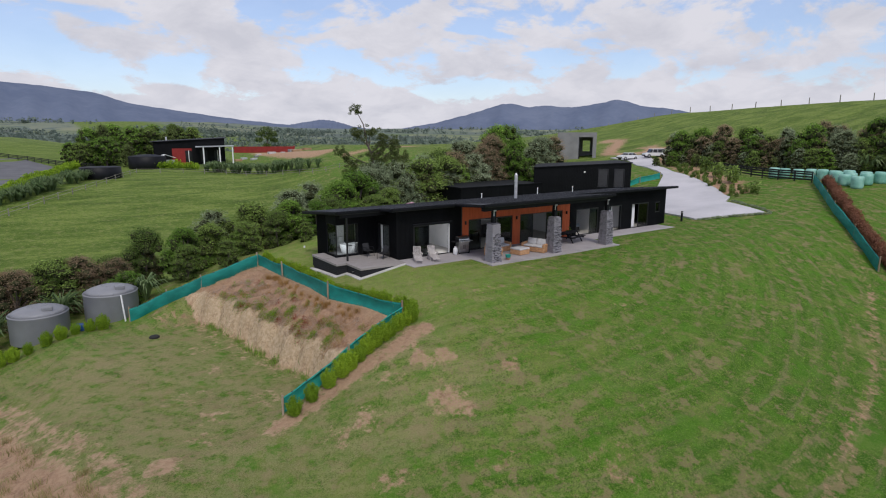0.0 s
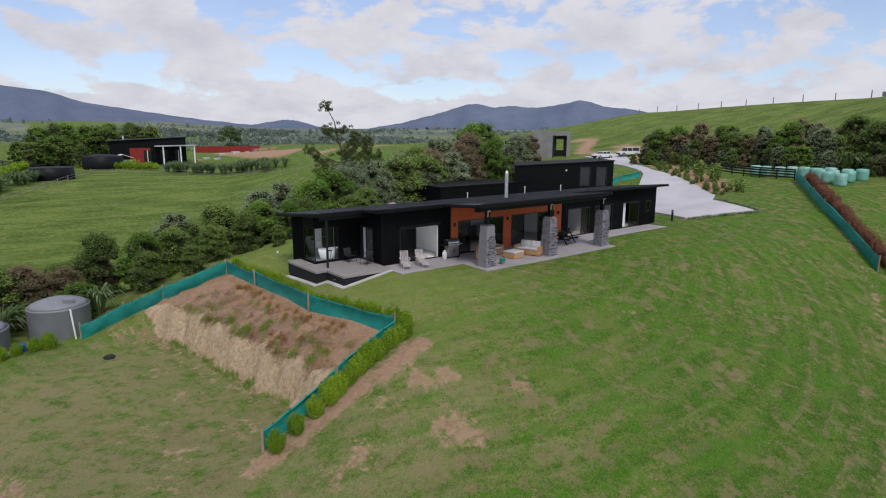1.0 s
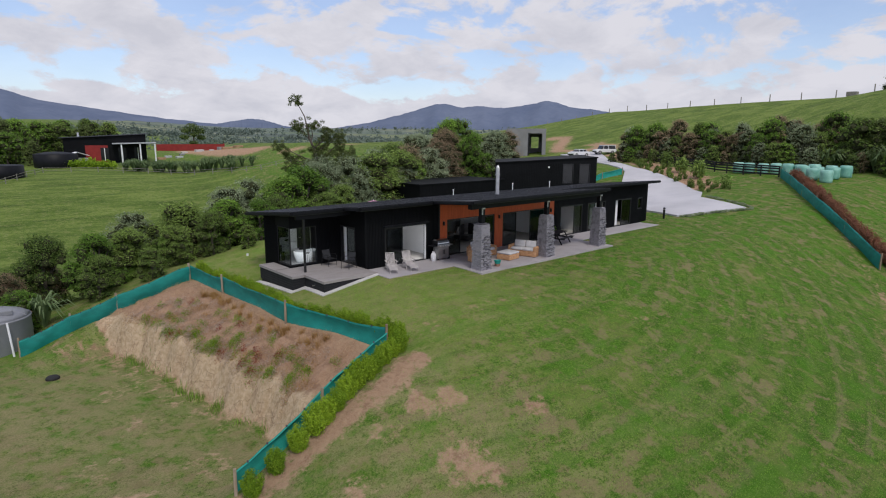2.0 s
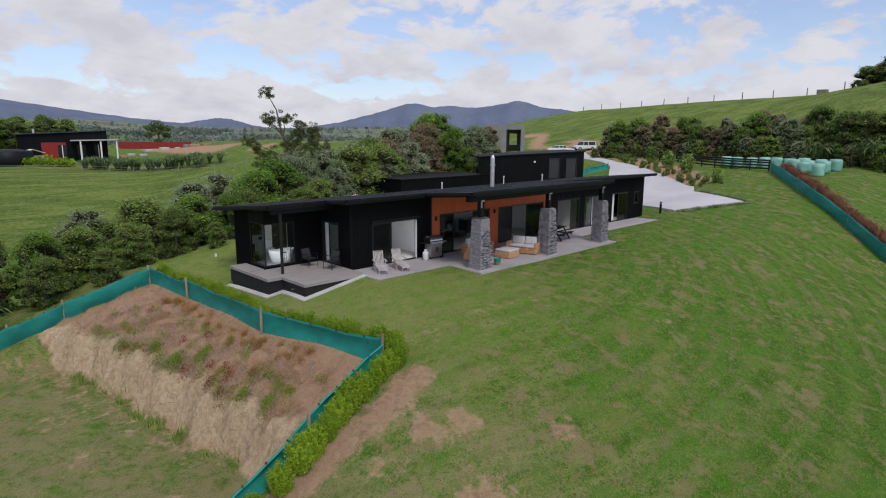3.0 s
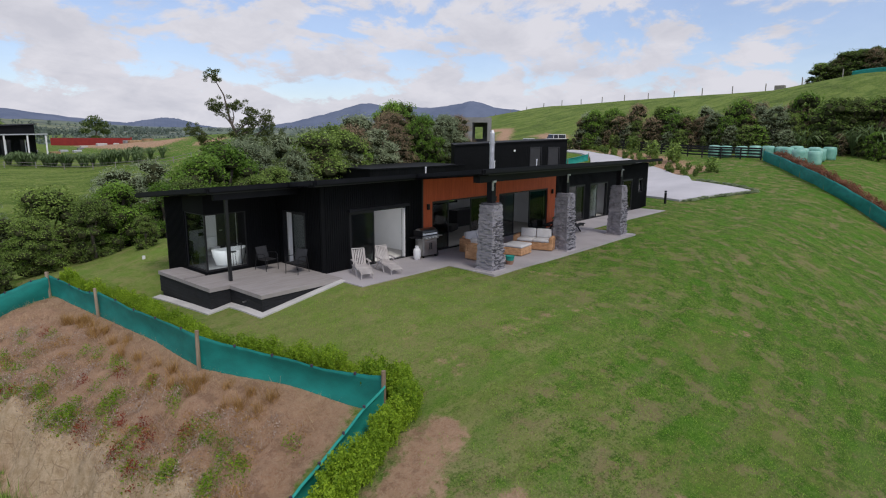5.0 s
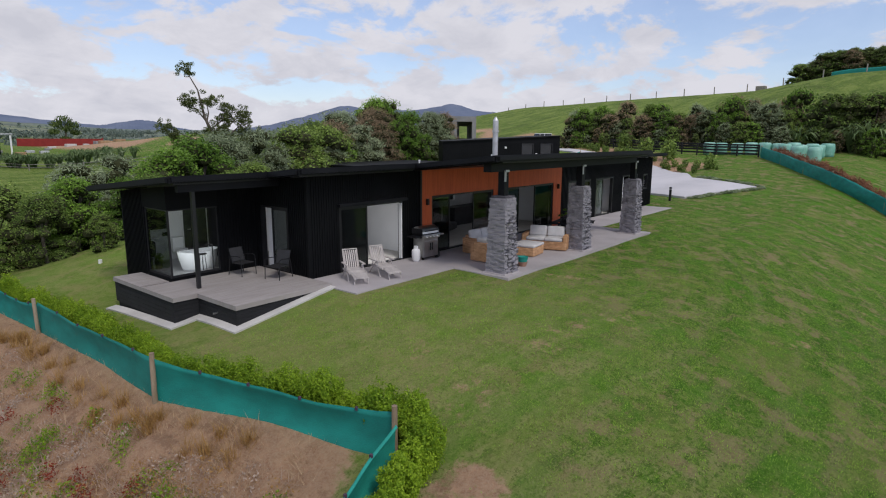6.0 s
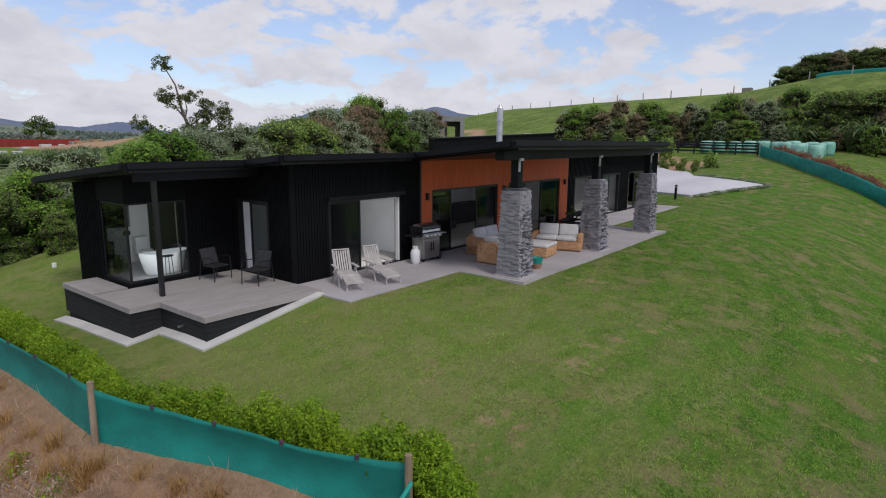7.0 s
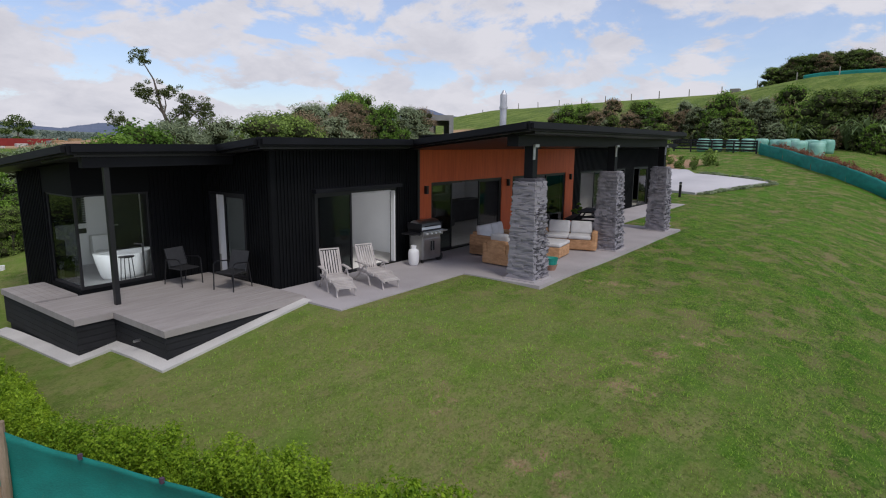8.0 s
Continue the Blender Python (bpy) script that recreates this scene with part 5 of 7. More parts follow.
# ---------------------------------------------------------------- wind-bent tall tree
def tall_tree(x, y):
    rng = np.random.default_rng(4)
    g = h1(x, y)
    ob = thing("tall_tree", (x, y, g), "tall wind-bent tree with a bare leaning top and tufted foliage", "tree")
    H = 11.8 - g
    tufts = [((-1.9, 0.4, H), 0.80), ((-1.75, 0.3, H - 3.5), 0.95), ((0.1, 0.2, H - 3.4), 1.1), ((2.35, 0.1, H - 4.3), 0.85), ((2.0, 0.3, H - 5.4), 0.75), ((3.8, 0.0, H - 4.8), 0.6), ((4.0, 0.2, H - 5.7), 0.75),
             ((0.7, -0.2, H - 6.9), 1.0), ((4.6, 0.1, H - 7.1), 0.95), ((2.35, 0.4, H - 7.6), 1.7), ((4.9, -0.2, H - 8.2), 1.2), ((-4.4, 0.5, H - 6.3), 0.75), ((-3.6, 0.2, H - 7.3), 0.5), ((-2.5, 0.3, H - 8.1), 0.85), ((-2.9, 0.0, H - 9.2), 1.0),
             ((0.4, 0.5, H - 8.8), 1.5), ((2.9, -0.3, H - 9.3), 1.8), ((-1.0, 0.2, H - 10.0), 1.6), ((1.4, 0.0, H - 10.4), 1.8), ((4.0, 0.2, H - 10.2), 1.5)]
    bm = bmesh.new()
    trunk = [(1.3, 0, -0.4), (1.1, 0, H * 0.18), (0.5, 0.1, H - 7.0), (-0.2, 0.15, H - 5.1), (-0.75, 0.3, H - 2.2), (-1.8, 0.4, H - 0.2)]
    rad = (0.38, 0.30, 0.21, 0.14, 0.08, 0.04)
    for a, b, r0, r1 in zip(trunk, trunk[1:], rad, rad[1:]):
        rod(bm, a, b, r0, r1, 8)
    part("trunk", bm, M_BARK, ob)
    for c, r in tufts[1:]:
        bm = bmesh.new()
        zz = max(H * 0.2, c[2] - 2.3)
        base = (np.interp(zz, [p[2] for p in trunk], [p[0] for p in trunk]), 0.1, zz)
        mid = ((base[0] + c[0]) / 2 + 0.2, c[1], (base[2] + c[2]) / 2 - 0.2)
        rod(bm, base, mid, 0.10, 0.07, 6)
        rod(bm, mid, c, 0.07, 0.025, 6)
        part("limb", bm, M_BARK, ob)
    pts, dirs = [], []
    for c, r in tufts:
        r = 1.3 * r
        for _ in range(26):
            cc = np.array(c) + rng.normal(0, 0.50 * r, 3) * (1, 1, 0.8)
            n = int(26 * r * r) + 22
            d = rng.normal(0, 1, (n, 3))
            d /= np.linalg.norm(d, axis=1)[:, None]
            pts.append(cc + d * ((0.16 + 0.16 * r) * rng.uniform(0.2, 1, n) ** 0.5)[:, None] * (1, 1, 0.8))
            dirs.append(d)
    v, f = leaves(np.concatenate(pts), np.concatenate(dirs), 0.10, 0.4, rng)
    cr = new("crown", raw_mesh("crown", v, f, M_TALL))
    cr.parent = ob
    ob.rotation_euler.z = radians(-35)


tall_tree(43.2, 82.5)

# lone far pine
pine = thing("pine_tree", (82.5, 248, h1(82.5, 248)), "dark flat-topped pine standing alone in the paddock", "tree")
bm = bmesh.new()
rod(bm, (0, 0, -0.3), (0.3, 0, 9.5), 0.5, 0.15)
part("trunk", bm, M_BARK, pine)
rng = np.random.default_rng(8)
pts, dirs = [], []
for c, r in (((0, 0, 10.5), 3.0), ((-2.6, 0, 9.2), 2.2), ((2.8, 0, 9.0), 2.3), ((-3.4, 0, 6.6), 1.9), ((3.2, 0, 6.4), 2.0), ((0.4, 0, 7.8), 2.6), ((0, 0, 4.2), 1.8)):
    d = rng.normal(0, 1, (260, 3))
    d /= np.linalg.norm(d, axis=1)[:, None]
    pts.append(np.array(c) + d * r * rng.uniform(0.4, 1, (260, 1)) * (1, 1, 0.55))
    dirs.append(d)
v, f = leaves(np.concatenate(pts), np.concatenate(dirs), 0.38, 0.5, rng)
cr = new("crown", raw_mesh("crown", v, f, M_LEAF5))
cr.parent = pine

# far woods and shelter belts on the plain
rng = np.random.default_rng(21)
P, D, S = [], [], []
for _ in range(150):
    r = 380 * math.exp(rng.uniform(0, 2.1))
    b = math.radians(rng.uniform(36, 104))
    cx, cy = r * math.cos(b), r * math.sin(b)
    run = rng.uniform(20, 110) * (0.5 + r / 1500)
    ang = rng.uniform(-0.35, 0.35) + b - math.pi / 2
    k = 55
    u = rng.uniform(-1, 1, k)
    tx, ty = cx + u * run * math.cos(ang) + rng.normal(0, 4, k), cy + u * run * math.sin(ang) + rng.normal(0, 4, k)
    tz = height(tx, ty)
    hh = rng.uniform(5, 13, k) * (0.7 + r / 4000)
    for j in range(k):
        m = 10
        d = rng.normal(0, 1, (m, 3))
        d /= np.linalg.norm(d, axis=1)[:, None]
        P.append(np.stack([tx[j] + d[:, 0] * hh[j] * 0.34, ty[j] + d[:, 1] * hh[j] * 0.34, tz[j] + hh[j] * (0.52 + 0.46 * d[:, 2])], -1))
        D.append(d)
        S.append(np.full((m, 1), hh[j] * 0.22))
P, D, S = np.concatenate(P), np.concatenate(D), np.concatenate(S)
v, f = leaves(P, D, 1.0, 0.7, rng)
v = (v.reshape(-1, 4, 3) - P[:, None, :]) * S[:, None, :] + P[:, None, :]
tagged(new("far_woods", raw_mesh("far_woods", v.reshape(-1, 3), f, M_FARTREE_HAZE)), "dark shelter belts and woods across the plain, paled by painted haze", "woods", kind="stuff")

# ---------------------------------------------------------------- hedges
def hedge_plant(label, group, leaf, tall, wide, n, size, seed):
    """A hedge plant of many upright leafy shoots."""
    rng = np.random.default_rng(seed)
    ob = thing("hedge_plant", (0, 0, -400), label, "hedge", group)
    shoots = 75
    a, q = rng.uniform(0, 6.283, shoots), np.sqrt(rng.uniform(0, 1, shoots))
    sx_, sy_ = q * np.cos(a) * wide * 0.42, q * np.sin(a) * wide * 0.42
    sh = tall * (1.02 - 0.38 * q * q) * rng.uniform(0.78, 1.12, shoots)
    k, u = rng.integers(0, shoots, n), rng.uniform(0.04, 1, n) ** 0.8
    out = rng.normal(0, 0.055 * wide, (n, 2)) * (1.1 - 0.6 * u[:, None])
    lean = 0.55 + 0.55 * u
    p = np.stack([sx_[k] * lean + out[:, 0], sy_[k] * lean + out[:, 1], sh[k] * u], -1)
    d = np.stack([out[:, 0] * 8 + sx_[k], out[:, 1] * 8 + sy_[k], np.full(n, 0.35 * wide)], -1)
    v, f = leaves(p, d / np.linalg.norm(d, axis=1)[:, None], size, 0.5, rng)
    cr = new("crown", raw_mesh("crown", v, f, leaf))
    cr.parent = ob
    part("stem", rod(bmesh.new(), (0, 0, -0.1), (0.02, 0, tall * 0.7), 0.016, 0.006, 5), M_BARK, ob)
    return ob


def along(pts, step):
    out = []
    for (ax, ay), (bx, by) in zip(pts, pts[1:]):
        n = max(1, int(round(math.hypot(bx - ax, by - ay) / step)))
        out += [(ax + (bx - ax) * i / n, ay + (by - ay) * i / n) for i in range(n)]
    return out + [pts[-1]]


def hedge_row(src, pts, step, jit, s0, s1, side=(0, 0)):
    for x, y in along(pts, step):
        x, y = x + side[0] + tr.uniform(-jit, jit), y + side[1] + tr.uniform(-jit, jit)
        s = tr.uniform(s0, s1)
        copy_thing(tr.choice(src), pose(x, y, h1(x, y) - 0.02, 0, 0, tr.uniform(0, 360)) @ Matrix.Diagonal((s, s, s * tr.uniform(0.9, 1.1), 1)))


big = [hedge_plant("bright green hedge plant beside the shade-cloth fence", "hedge along the bank", M_HEDGE, 0.95, 0.95, 7500, 0.028, s) for s in (1, 2, 3)]
low = [hedge_plant("low bright green hedge plant behind the shade cloth", "low hedge by the lawn", M_HEDGE, 0.85, 0.85, 5500, 0.025, s) for s in (4, 5)]
red = [hedge_plant("copper-red hedge plant along the shade cloth", "copper hedge", M_REDHEDGE, 1.0, 1.1, 1600, 0.05, s) for s in (6, 7)]
hedge_row(big, ((7.75, 22.15), (9.6, 22.72)), 0.95, 0.05, 0.72, 0.9)
hedge_row(big, ((10.3, 22.90), (14.75, 24.15)), 0.52, 0.06, 0.74, 1.0)
hedge_row(big, ((14.95, 24.65), (14.8, 25.3)), 0.5, 0.05, 0.9, 1.08)
hedge_row(low, tuple((p[0] + 0.72, p[1] + 0.3) for p in NETLINE), 0.38, 0.12, 0.60, 0.98)
hedge_row(red, tuple((p[0] + 0.5, p[1] - 1.0) for p in EASTNET), 0.75, 0.12, 0.85, 1.2)
hedge_row(big, ((-4.2, 39.9), (2.6, 40.7)), 0.8, 0.12, 0.7, 1.0)
for src in big + low + red:
    for o in (*src.children_recursive, src):
        bpy.data.objects.remove(o)


M_CLIP = mat("dark_purple_clip", (0.05, 0.03, 0.05), (0.09, 0.05, 0.08), 5, 0.6)


# ---------------------------------------------------------------- shade-cloth fences
def cloth_fence(pts, step, tall, label, group, cloth, sag=0.14, bare=None, side=-1):
    a0 = pts[0]
    fence = thing("shade_cloth_fence", (a0[0], a0[1], h1(*a0)), label, "fence", group)
    base = Vector((a0[0], a0[1], h1(*a0)))
    posts = along(pts, step)
    for nr, (x, y) in enumerate(posts):
        if bare is not None and nr == bare % len(posts):
            continue
        g = h1(x, y)
        bm = bmesh.new()
        lean = tr.uniform(-0.04, 0.04)
        rod(bm, (x, y, g - 0.3), (x + lean, y + lean, g + tall + 0.13), 0.055, 0.05, 9)
        part("post", bm, M_POST, fence, at=base)
    for (ax, ay), (bx, by) in zip(posts, posts[1:]):
        n, k = 14, 7
        L = math.hypot(bx - ax, by - ay)
        nx_, ny_ = (by - ay) / L, -(bx - ax) / L
        s1, s2 = tr.uniform(0.7, 1.25), tr.uniform(0, 6)
        bm = bmesh.new()
        grid = []
        for i in range(n + 1):
            u = i / n
            x, y = ax + (bx - ax) * u, ay + (by - ay) * u
            g = h1(x, y)
            row = []
            for j in range(k + 1):
                w = j / k
                drop = sag * s1 * 4 * u * (1 - u) * w
                belly = 0.10 * math.sin(math.pi * w) * 4 * u * (1 - u) * s1 + 0.018 * math.sin(9 * u + s2 + 4 * w) + 0.06
                row.append(bm.verts.new((x + side * nx_ * belly, y + side * ny_ * belly, g - 0.04 + (tall + 0.04) * w - drop + 0.012 * math.sin(23 * u + s2) * w)))
            grid.append(row)
        for i in range(n):
            for j in range(k):
                bm.faces.new((grid[i][j], grid[i + 1][j], grid[i + 1][j + 1], grid[i][j + 1]))
        hem = [bm.verts.new(grid[i][k].co + Vector((nx_ * 0.03, ny_ * 0.03, -0.05))) for i in range(n + 1)]
        for i in range(n):
            bm.faces.new((grid[i][k], grid[i + 1][k], hem[i + 1], hem[i]))
        tops = [Vector(grid[i][k].co) for i in (2, 5, 8, 11)]
        part("cloth", bm, cloth, fence, at=base, smooth=True)
        for c in tops:
            part("clip", boxes((c.x - 0.022, c.x + 0.022, c.y - 0.022, c.y + 0.022, c.z - 0.035, c.z + 0.025)), M_CLIP, fence, at=base)


cloth_fence(NETLINE[:3], 7.6, 0.90, "sagging green shade cloth on pine posts along the bank", "shade cloth", M_NET, side=1)
cloth_fence(NETLINE[2:], 4.1, 0.86, "sagging green shade cloth on pine posts along the bank", "shade cloth", M_NET, bare=0, side=1)
cloth_fence(HEDGELINE, 3.6, 0.72, "green shade cloth behind the hedge on the bank", "shade cloth", M_NETSEE, 0.05, -1)
cloth_fence(((12.5, 41.4), (8.6, 41.3), (4.1, 40.9)), 3.0, 0.85, "patched green shade cloth above the bank", "shade cloth", M_NET, 0.08)
cloth_fence(EASTNET, 5.0, 1.05, "green shade cloth fence across the eastern lawn", "shade cloth", M_NET, 0.03)
cloth_fence(((63.5, 51.5), (68.5, 51.2), (71.3, 50.0)), 2.6, 0.8, "green shade cloth round the garden bed by the garage", "shade cloth", M_NETSEE, 0.05)
cloth_fence(((212, 14), (214, 44)), 6.0, 2.6, "green shade cloth below the wood on the hill", "shade cloth", M_NET, 0.03)

# ---------------------------------------------------------------- water tanks
for tx, ty, rim in ((-0.6, 43.0, -2.75), (3.4, 43.4, -2.1)):
    g = h1(tx, ty) - 0.05
    tank = thing("water_tank", (tx, ty, g), "round grey plastic rainwater tank with a domed lid", "water tank", "water tanks")
    tank.scale = (0.88, 0.88, 1.0)
    wall = rim - g
    part("body", lathe([(1.80, 0), (1.82, 0.05), (1.80, wall * 0.5), (1.82, wall * 0.52), (1.80, wall - 0.05), (1.84, wall), (1.80, wall + 0.06)], 40), M_TANK, tank, smooth=True)
    part("lid", lathe([(1.80, wall + 0.05), (1.45, wall + 0.24), (0.9, wall + 0.40), (0.35, wall + 0.47), (0.02, wall + 0.48)], 40), M_TANK, tank, smooth=True)
    bm = bmesh.new()
    for i in range(12):
        a = 2 * math.pi * i / 12
        rod(bm, (0.5 * math.cos(a), 0.5 * math.sin(a), wall + 0.455), (1.72 * math.cos(a), 1.72 * math.sin(a), wall + 0.10), 0.035, n=5)
    part("lid_ribs", bm, M_TANK, tank)
    part("hatch", bevelled(0.2, 0.85, -1.2, -0.6, wall + 0.26, wall + 0.52, 0.05), M_TANK, tank, "grey inspection hatch")
pipe = thing("downpipe", (3.9, 41.3, h1(3.9, 41.3)), "white plastic pipe standing beside the tank", "pipe")
part("pipe", rod(bmesh.new(), (0, 0, -0.1), (-0.1, 0.3, -2.0 - h1(3.9, 41.3)), 0.05), M_WHITE, pipe)
whole("crate", (lambda bm: (bmesh.ops.translate(bm, vec=(1.3, 41.2, h1(1.3, 41.2)), verts=bm.verts[:]), bm)[1])(bevelled(-0.3, 0.3, -0.25, 0.25, 0, 0.4, 0.03)), M_BLUE, "small blue plastic crate beside the tanks", "crate")
lump = lathe([(0.27, -0.05), (0.29, 0.07), (0.23, 0.13), (0.07, 0.15)], 18)
bmesh.ops.translate(lump, vec=(4.9, 37.2, h1(4.9, 37.2)), verts=lump.verts[:])
whole("drain_cover", lump, M_TYRE, "round black drain cover in the yard", "drain cover", smooth=True)

# ---------------------------------------------------------------- driveway and garden
def ribbon(left, right, lift, n=70):
    """A strip of paving between two edge lines that follows the ground."""
    def sample(pts):
        d = [0]
        for p, q in zip(pts, pts[1:]):
            d.append(d[-1] + math.hypot(q[0] - p[0], q[1] - p[1]))
        t = np.linspace(0, d[-1], n)
        return np.interp(t, d, [p[0] for p in pts]), np.interp(t, d, [p[1] for p in pts])
    lx, ly = sample(left)
    rx, ry = sample(right)
    bm, rows = bmesh.new(), []
    for i in range(n):
        row = []
        for w in np.linspace(0, 1, 9):
            x, y = lx[i] + (rx[i] - lx[i]) * w, ly[i] + (ry[i] - ly[i]) * w
            row.append(bm.verts.new((x, y, h1(x, y) + lift)))
        rows.append(row)
    for p, q in zip(rows, rows[1:]):
        for j in range(8):
            bm.faces.new((p[j], p[j + 1], q[j + 1], q[j]))
    ext = bmesh.ops.extrude_face_region(bm, geom=bm.faces[:])
    bmesh.ops.translate(bm, vec=(0, 0, -0.25), verts=[e for e in ext["geom"] if isinstance(e, bmesh.types.BMVert)])
    return bm


whole("driveway", ribbon([(50.2, 31.3), (51.5, 36), (58, 42.5), (66, 46.8), (73, 50.7), (78.3, 56.3), (86, 63.6), (98, 76), (102, 84)], [(56.4, 28.1), (59.2, 33.6), (63.0, 35.2), (68.2, 39.7), (71.9, 44.8), (76.0, 51.3), (84.2, 59.3), (99, 71), (107, 78)], 0.14), M_DRIVE, "wide pale concrete driveway", "driveway", kind="structure")
lav = [hedge_plant("low grey-green edging plant by the driveway", "driveway edging", M_LEAF3, 0.2, 0.6, 320, 0.05, s) for s in (8, 9)]
hedge_row(lav, ((50.3, 30.9), (56.6, 27.7), (57.3, 28.3), (60.2, 33.4)), 0.5, 0.1, 0.8, 1.2)
bed = [hedge_plant("young green shrub in the mulched driveway bed", "driveway bed", M_LEAF, 0.8, 0.8, 320, 0.08, s) for s in (10, 11)]
hedge_row(bed, ((63.5, 34.8), (68.3, 39.4), (74.5, 48.0), (86, 58), (100, 69)), 1.0, 0.45, 0.5, 1.1)
hedge_row(bed, ((65, 33.8), (70, 39.4), (77, 48.5), (89, 59), (101, 68)), 1.4, 0.6, 0.4, 1.1)
hedge_row(bed, ((65.5, 33.4), (71, 39.6), (79, 48.5), (90, 57)), 6.5, 0.8, 1.6, 2.7)
for src in lav + bed:
    for o in (*src.children_recursive, src):
        bpy.data.objects.remove(o)


# ---------------------------------------------------------------- post-and-rail fences
def rail_fence(pts, step, tall, rails, r, material, label, group, board=0.0):
    a0 = pts[0]
    base = Vector((a0[0], a0[1], h1(*a0)))
    fence = thing("rail_fence", base, label, "fence", group)
    posts = along(pts, step)
    for x, y in posts:
        g = h1(x, y)
        part("post", rod(bmesh.new(), (x, y, g - 0.3), (x, y, g + tall), r, r * 0.95, 7), material, fence, at=base)
    for (ax, ay), (bx, by) in zip(posts, posts[1:]):
        for z in rails:
            bm = bmesh.new()
            if board:
                d = Vector((bx - ax, by - ay)).normalized()
                n = Vector((d.y, -d.x))
                o = [(ax + n.x * r, ay + n.y * r), (ax + n.x * (r + 0.04), ay + n.y * (r + 0.04)), (bx + n.x * (r + 0.04), by + n.y * (r + 0.04)), (bx + n.x * r, by + n.y * r)]
                prism(o, lambda x, y: h1(ax, ay) + (h1(bx, by) - h1(ax, ay)) * math.hypot(x - ax, y - ay) / math.hypot(bx - ax, by - ay) + z - board / 2,
                      lambda x, y: h1(ax, ay) + (h1(bx, by) - h1(ax, ay)) * math.hypot(x - ax, y - ay) / math.hypot(bx - ax, by - ay) + z + board / 2, bm)
            else:
                rod(bm, (ax, ay, h1(ax, ay) + z), (bx, by, h1(bx, by) + z), 0.035, n=6)
            part("rail", bm, material, fence, at=base)


rail_fence(((74.3, 31.9), (75.4, 38.2), (79.5, 46.0), (84.5, 53.0), (95.0, 66.0)), 2.4, 1.25, (0.3, 0.62, 0.94, 1.18), 0.08, M_BLACKRAIL, "black post-and-rail fence below the shelter belt", "black fence", 0.17)
rail_fence(((-6.0, 105.0), (-1.0, 113.5), (3.3, 121.0), (8.0, 129.0), (14.4, 142.0), (20.4, 156.5), (30.3, 154.5), (38.5, 147.0), (45.0, 137.0), (50.0, 129.0)), 5.0, 1.15, (0.5, 1.0), 0.085, M_GREYPOST, "grey post-and-rail paddock fence", "paddock fence")
rail_fence(((50.0, 129.0), (54.0, 123.5), (59.5, 121.0)), 4.0, 1.15, (0.5, 1.0), 0.085, M_GREYPOST, "grey post-and-rail paddock fence", "paddock fence")
rail_fence(((-22.0, 222.0), (-7.0, 209.0), (-0.5, 197.5), (6.8, 178.5), (13.0, 171.0)), 4.0, 1.3, (0.4, 0.8, 1.15), 0.10, M_BLACKRAIL, "dark post-and-rail fence along the lane", "lane fence", 0.2)
for i in range(17):
    y = 34 + i * 9.5
    x = 197 + 0.2 * (y - 50)
    post = rod(bmesh.new(), (x, y, h1(x, y) - 0.4), (x + tr.uniform(-0.1, 0.1), y + tr.uniform(-0.1, 0.1), h1(x, y) + 2.0), 0.16, 0.14, 8)
    whole("fence_post", post, M_GREYPOST, "weathered timber fence post on the hill", "fence post", "hill fence")
whole("trough", (lambda bm: (bmesh.ops.translate(bm, vec=(205, 60, h1(205, 60)), verts=bm.verts[:]), bm)[1])(bevelled(-1.1, 1.1, -1.3, 1.3, 0, 1.3, 0.1)), M_GREYPOST, "dark timber trough on the hilltop", "trough")

# ---------------------------------------------------------------- wrapped bales
bale = lathe([(0.52, 0.0), (0.60, 0.06), (0.63, 0.3), (0.62, 0.62), (0.635, 0.9), (0.60, 1.17), (0.50, 1.24), (0.2, 1.26)], 26)
for q in bale.verts:
    q.co.x += 0.02 * math.sin(9 * q.co.z + 4 * q.co.y)
    q.co.y += 0.02 * math.cos(7 * q.co.z + 5 * q.co.x)
bale_me = mesh_of("hay_bale", bale, M_BALE, True)
spots = [(76.8 - 0.1 * i, 31.9 + 1.32 * i) for i in range(5)]
spots += [(73.9, 28.5), (73.4, 27.0)]
spots += [(75.3 + 0.35 * i, 29.9 - 1.35 * i) for i in range(3)]
spots += [(76.9 + 0.45 * i, 30.6 - 1.35 * i) for i in range(4)]
for x, y in spots:
    ob = new("hay_bale", bale_me)
    s = tr.uniform(0.95, 1.06)
    ob.matrix_basis = pose(x + tr.uniform(-0.15, 0.15), y + tr.uniform(-0.15, 0.15), h1(x, y) - 0.03, 0, 0, tr.uniform(0, 360)) @ Matrix.Diagonal((s, s, tr.uniform(0.95, 1.1), 1))
    tagged(ob, "round bale in pale green plastic wrap on the grass", "hay bale", "wrapped bales")


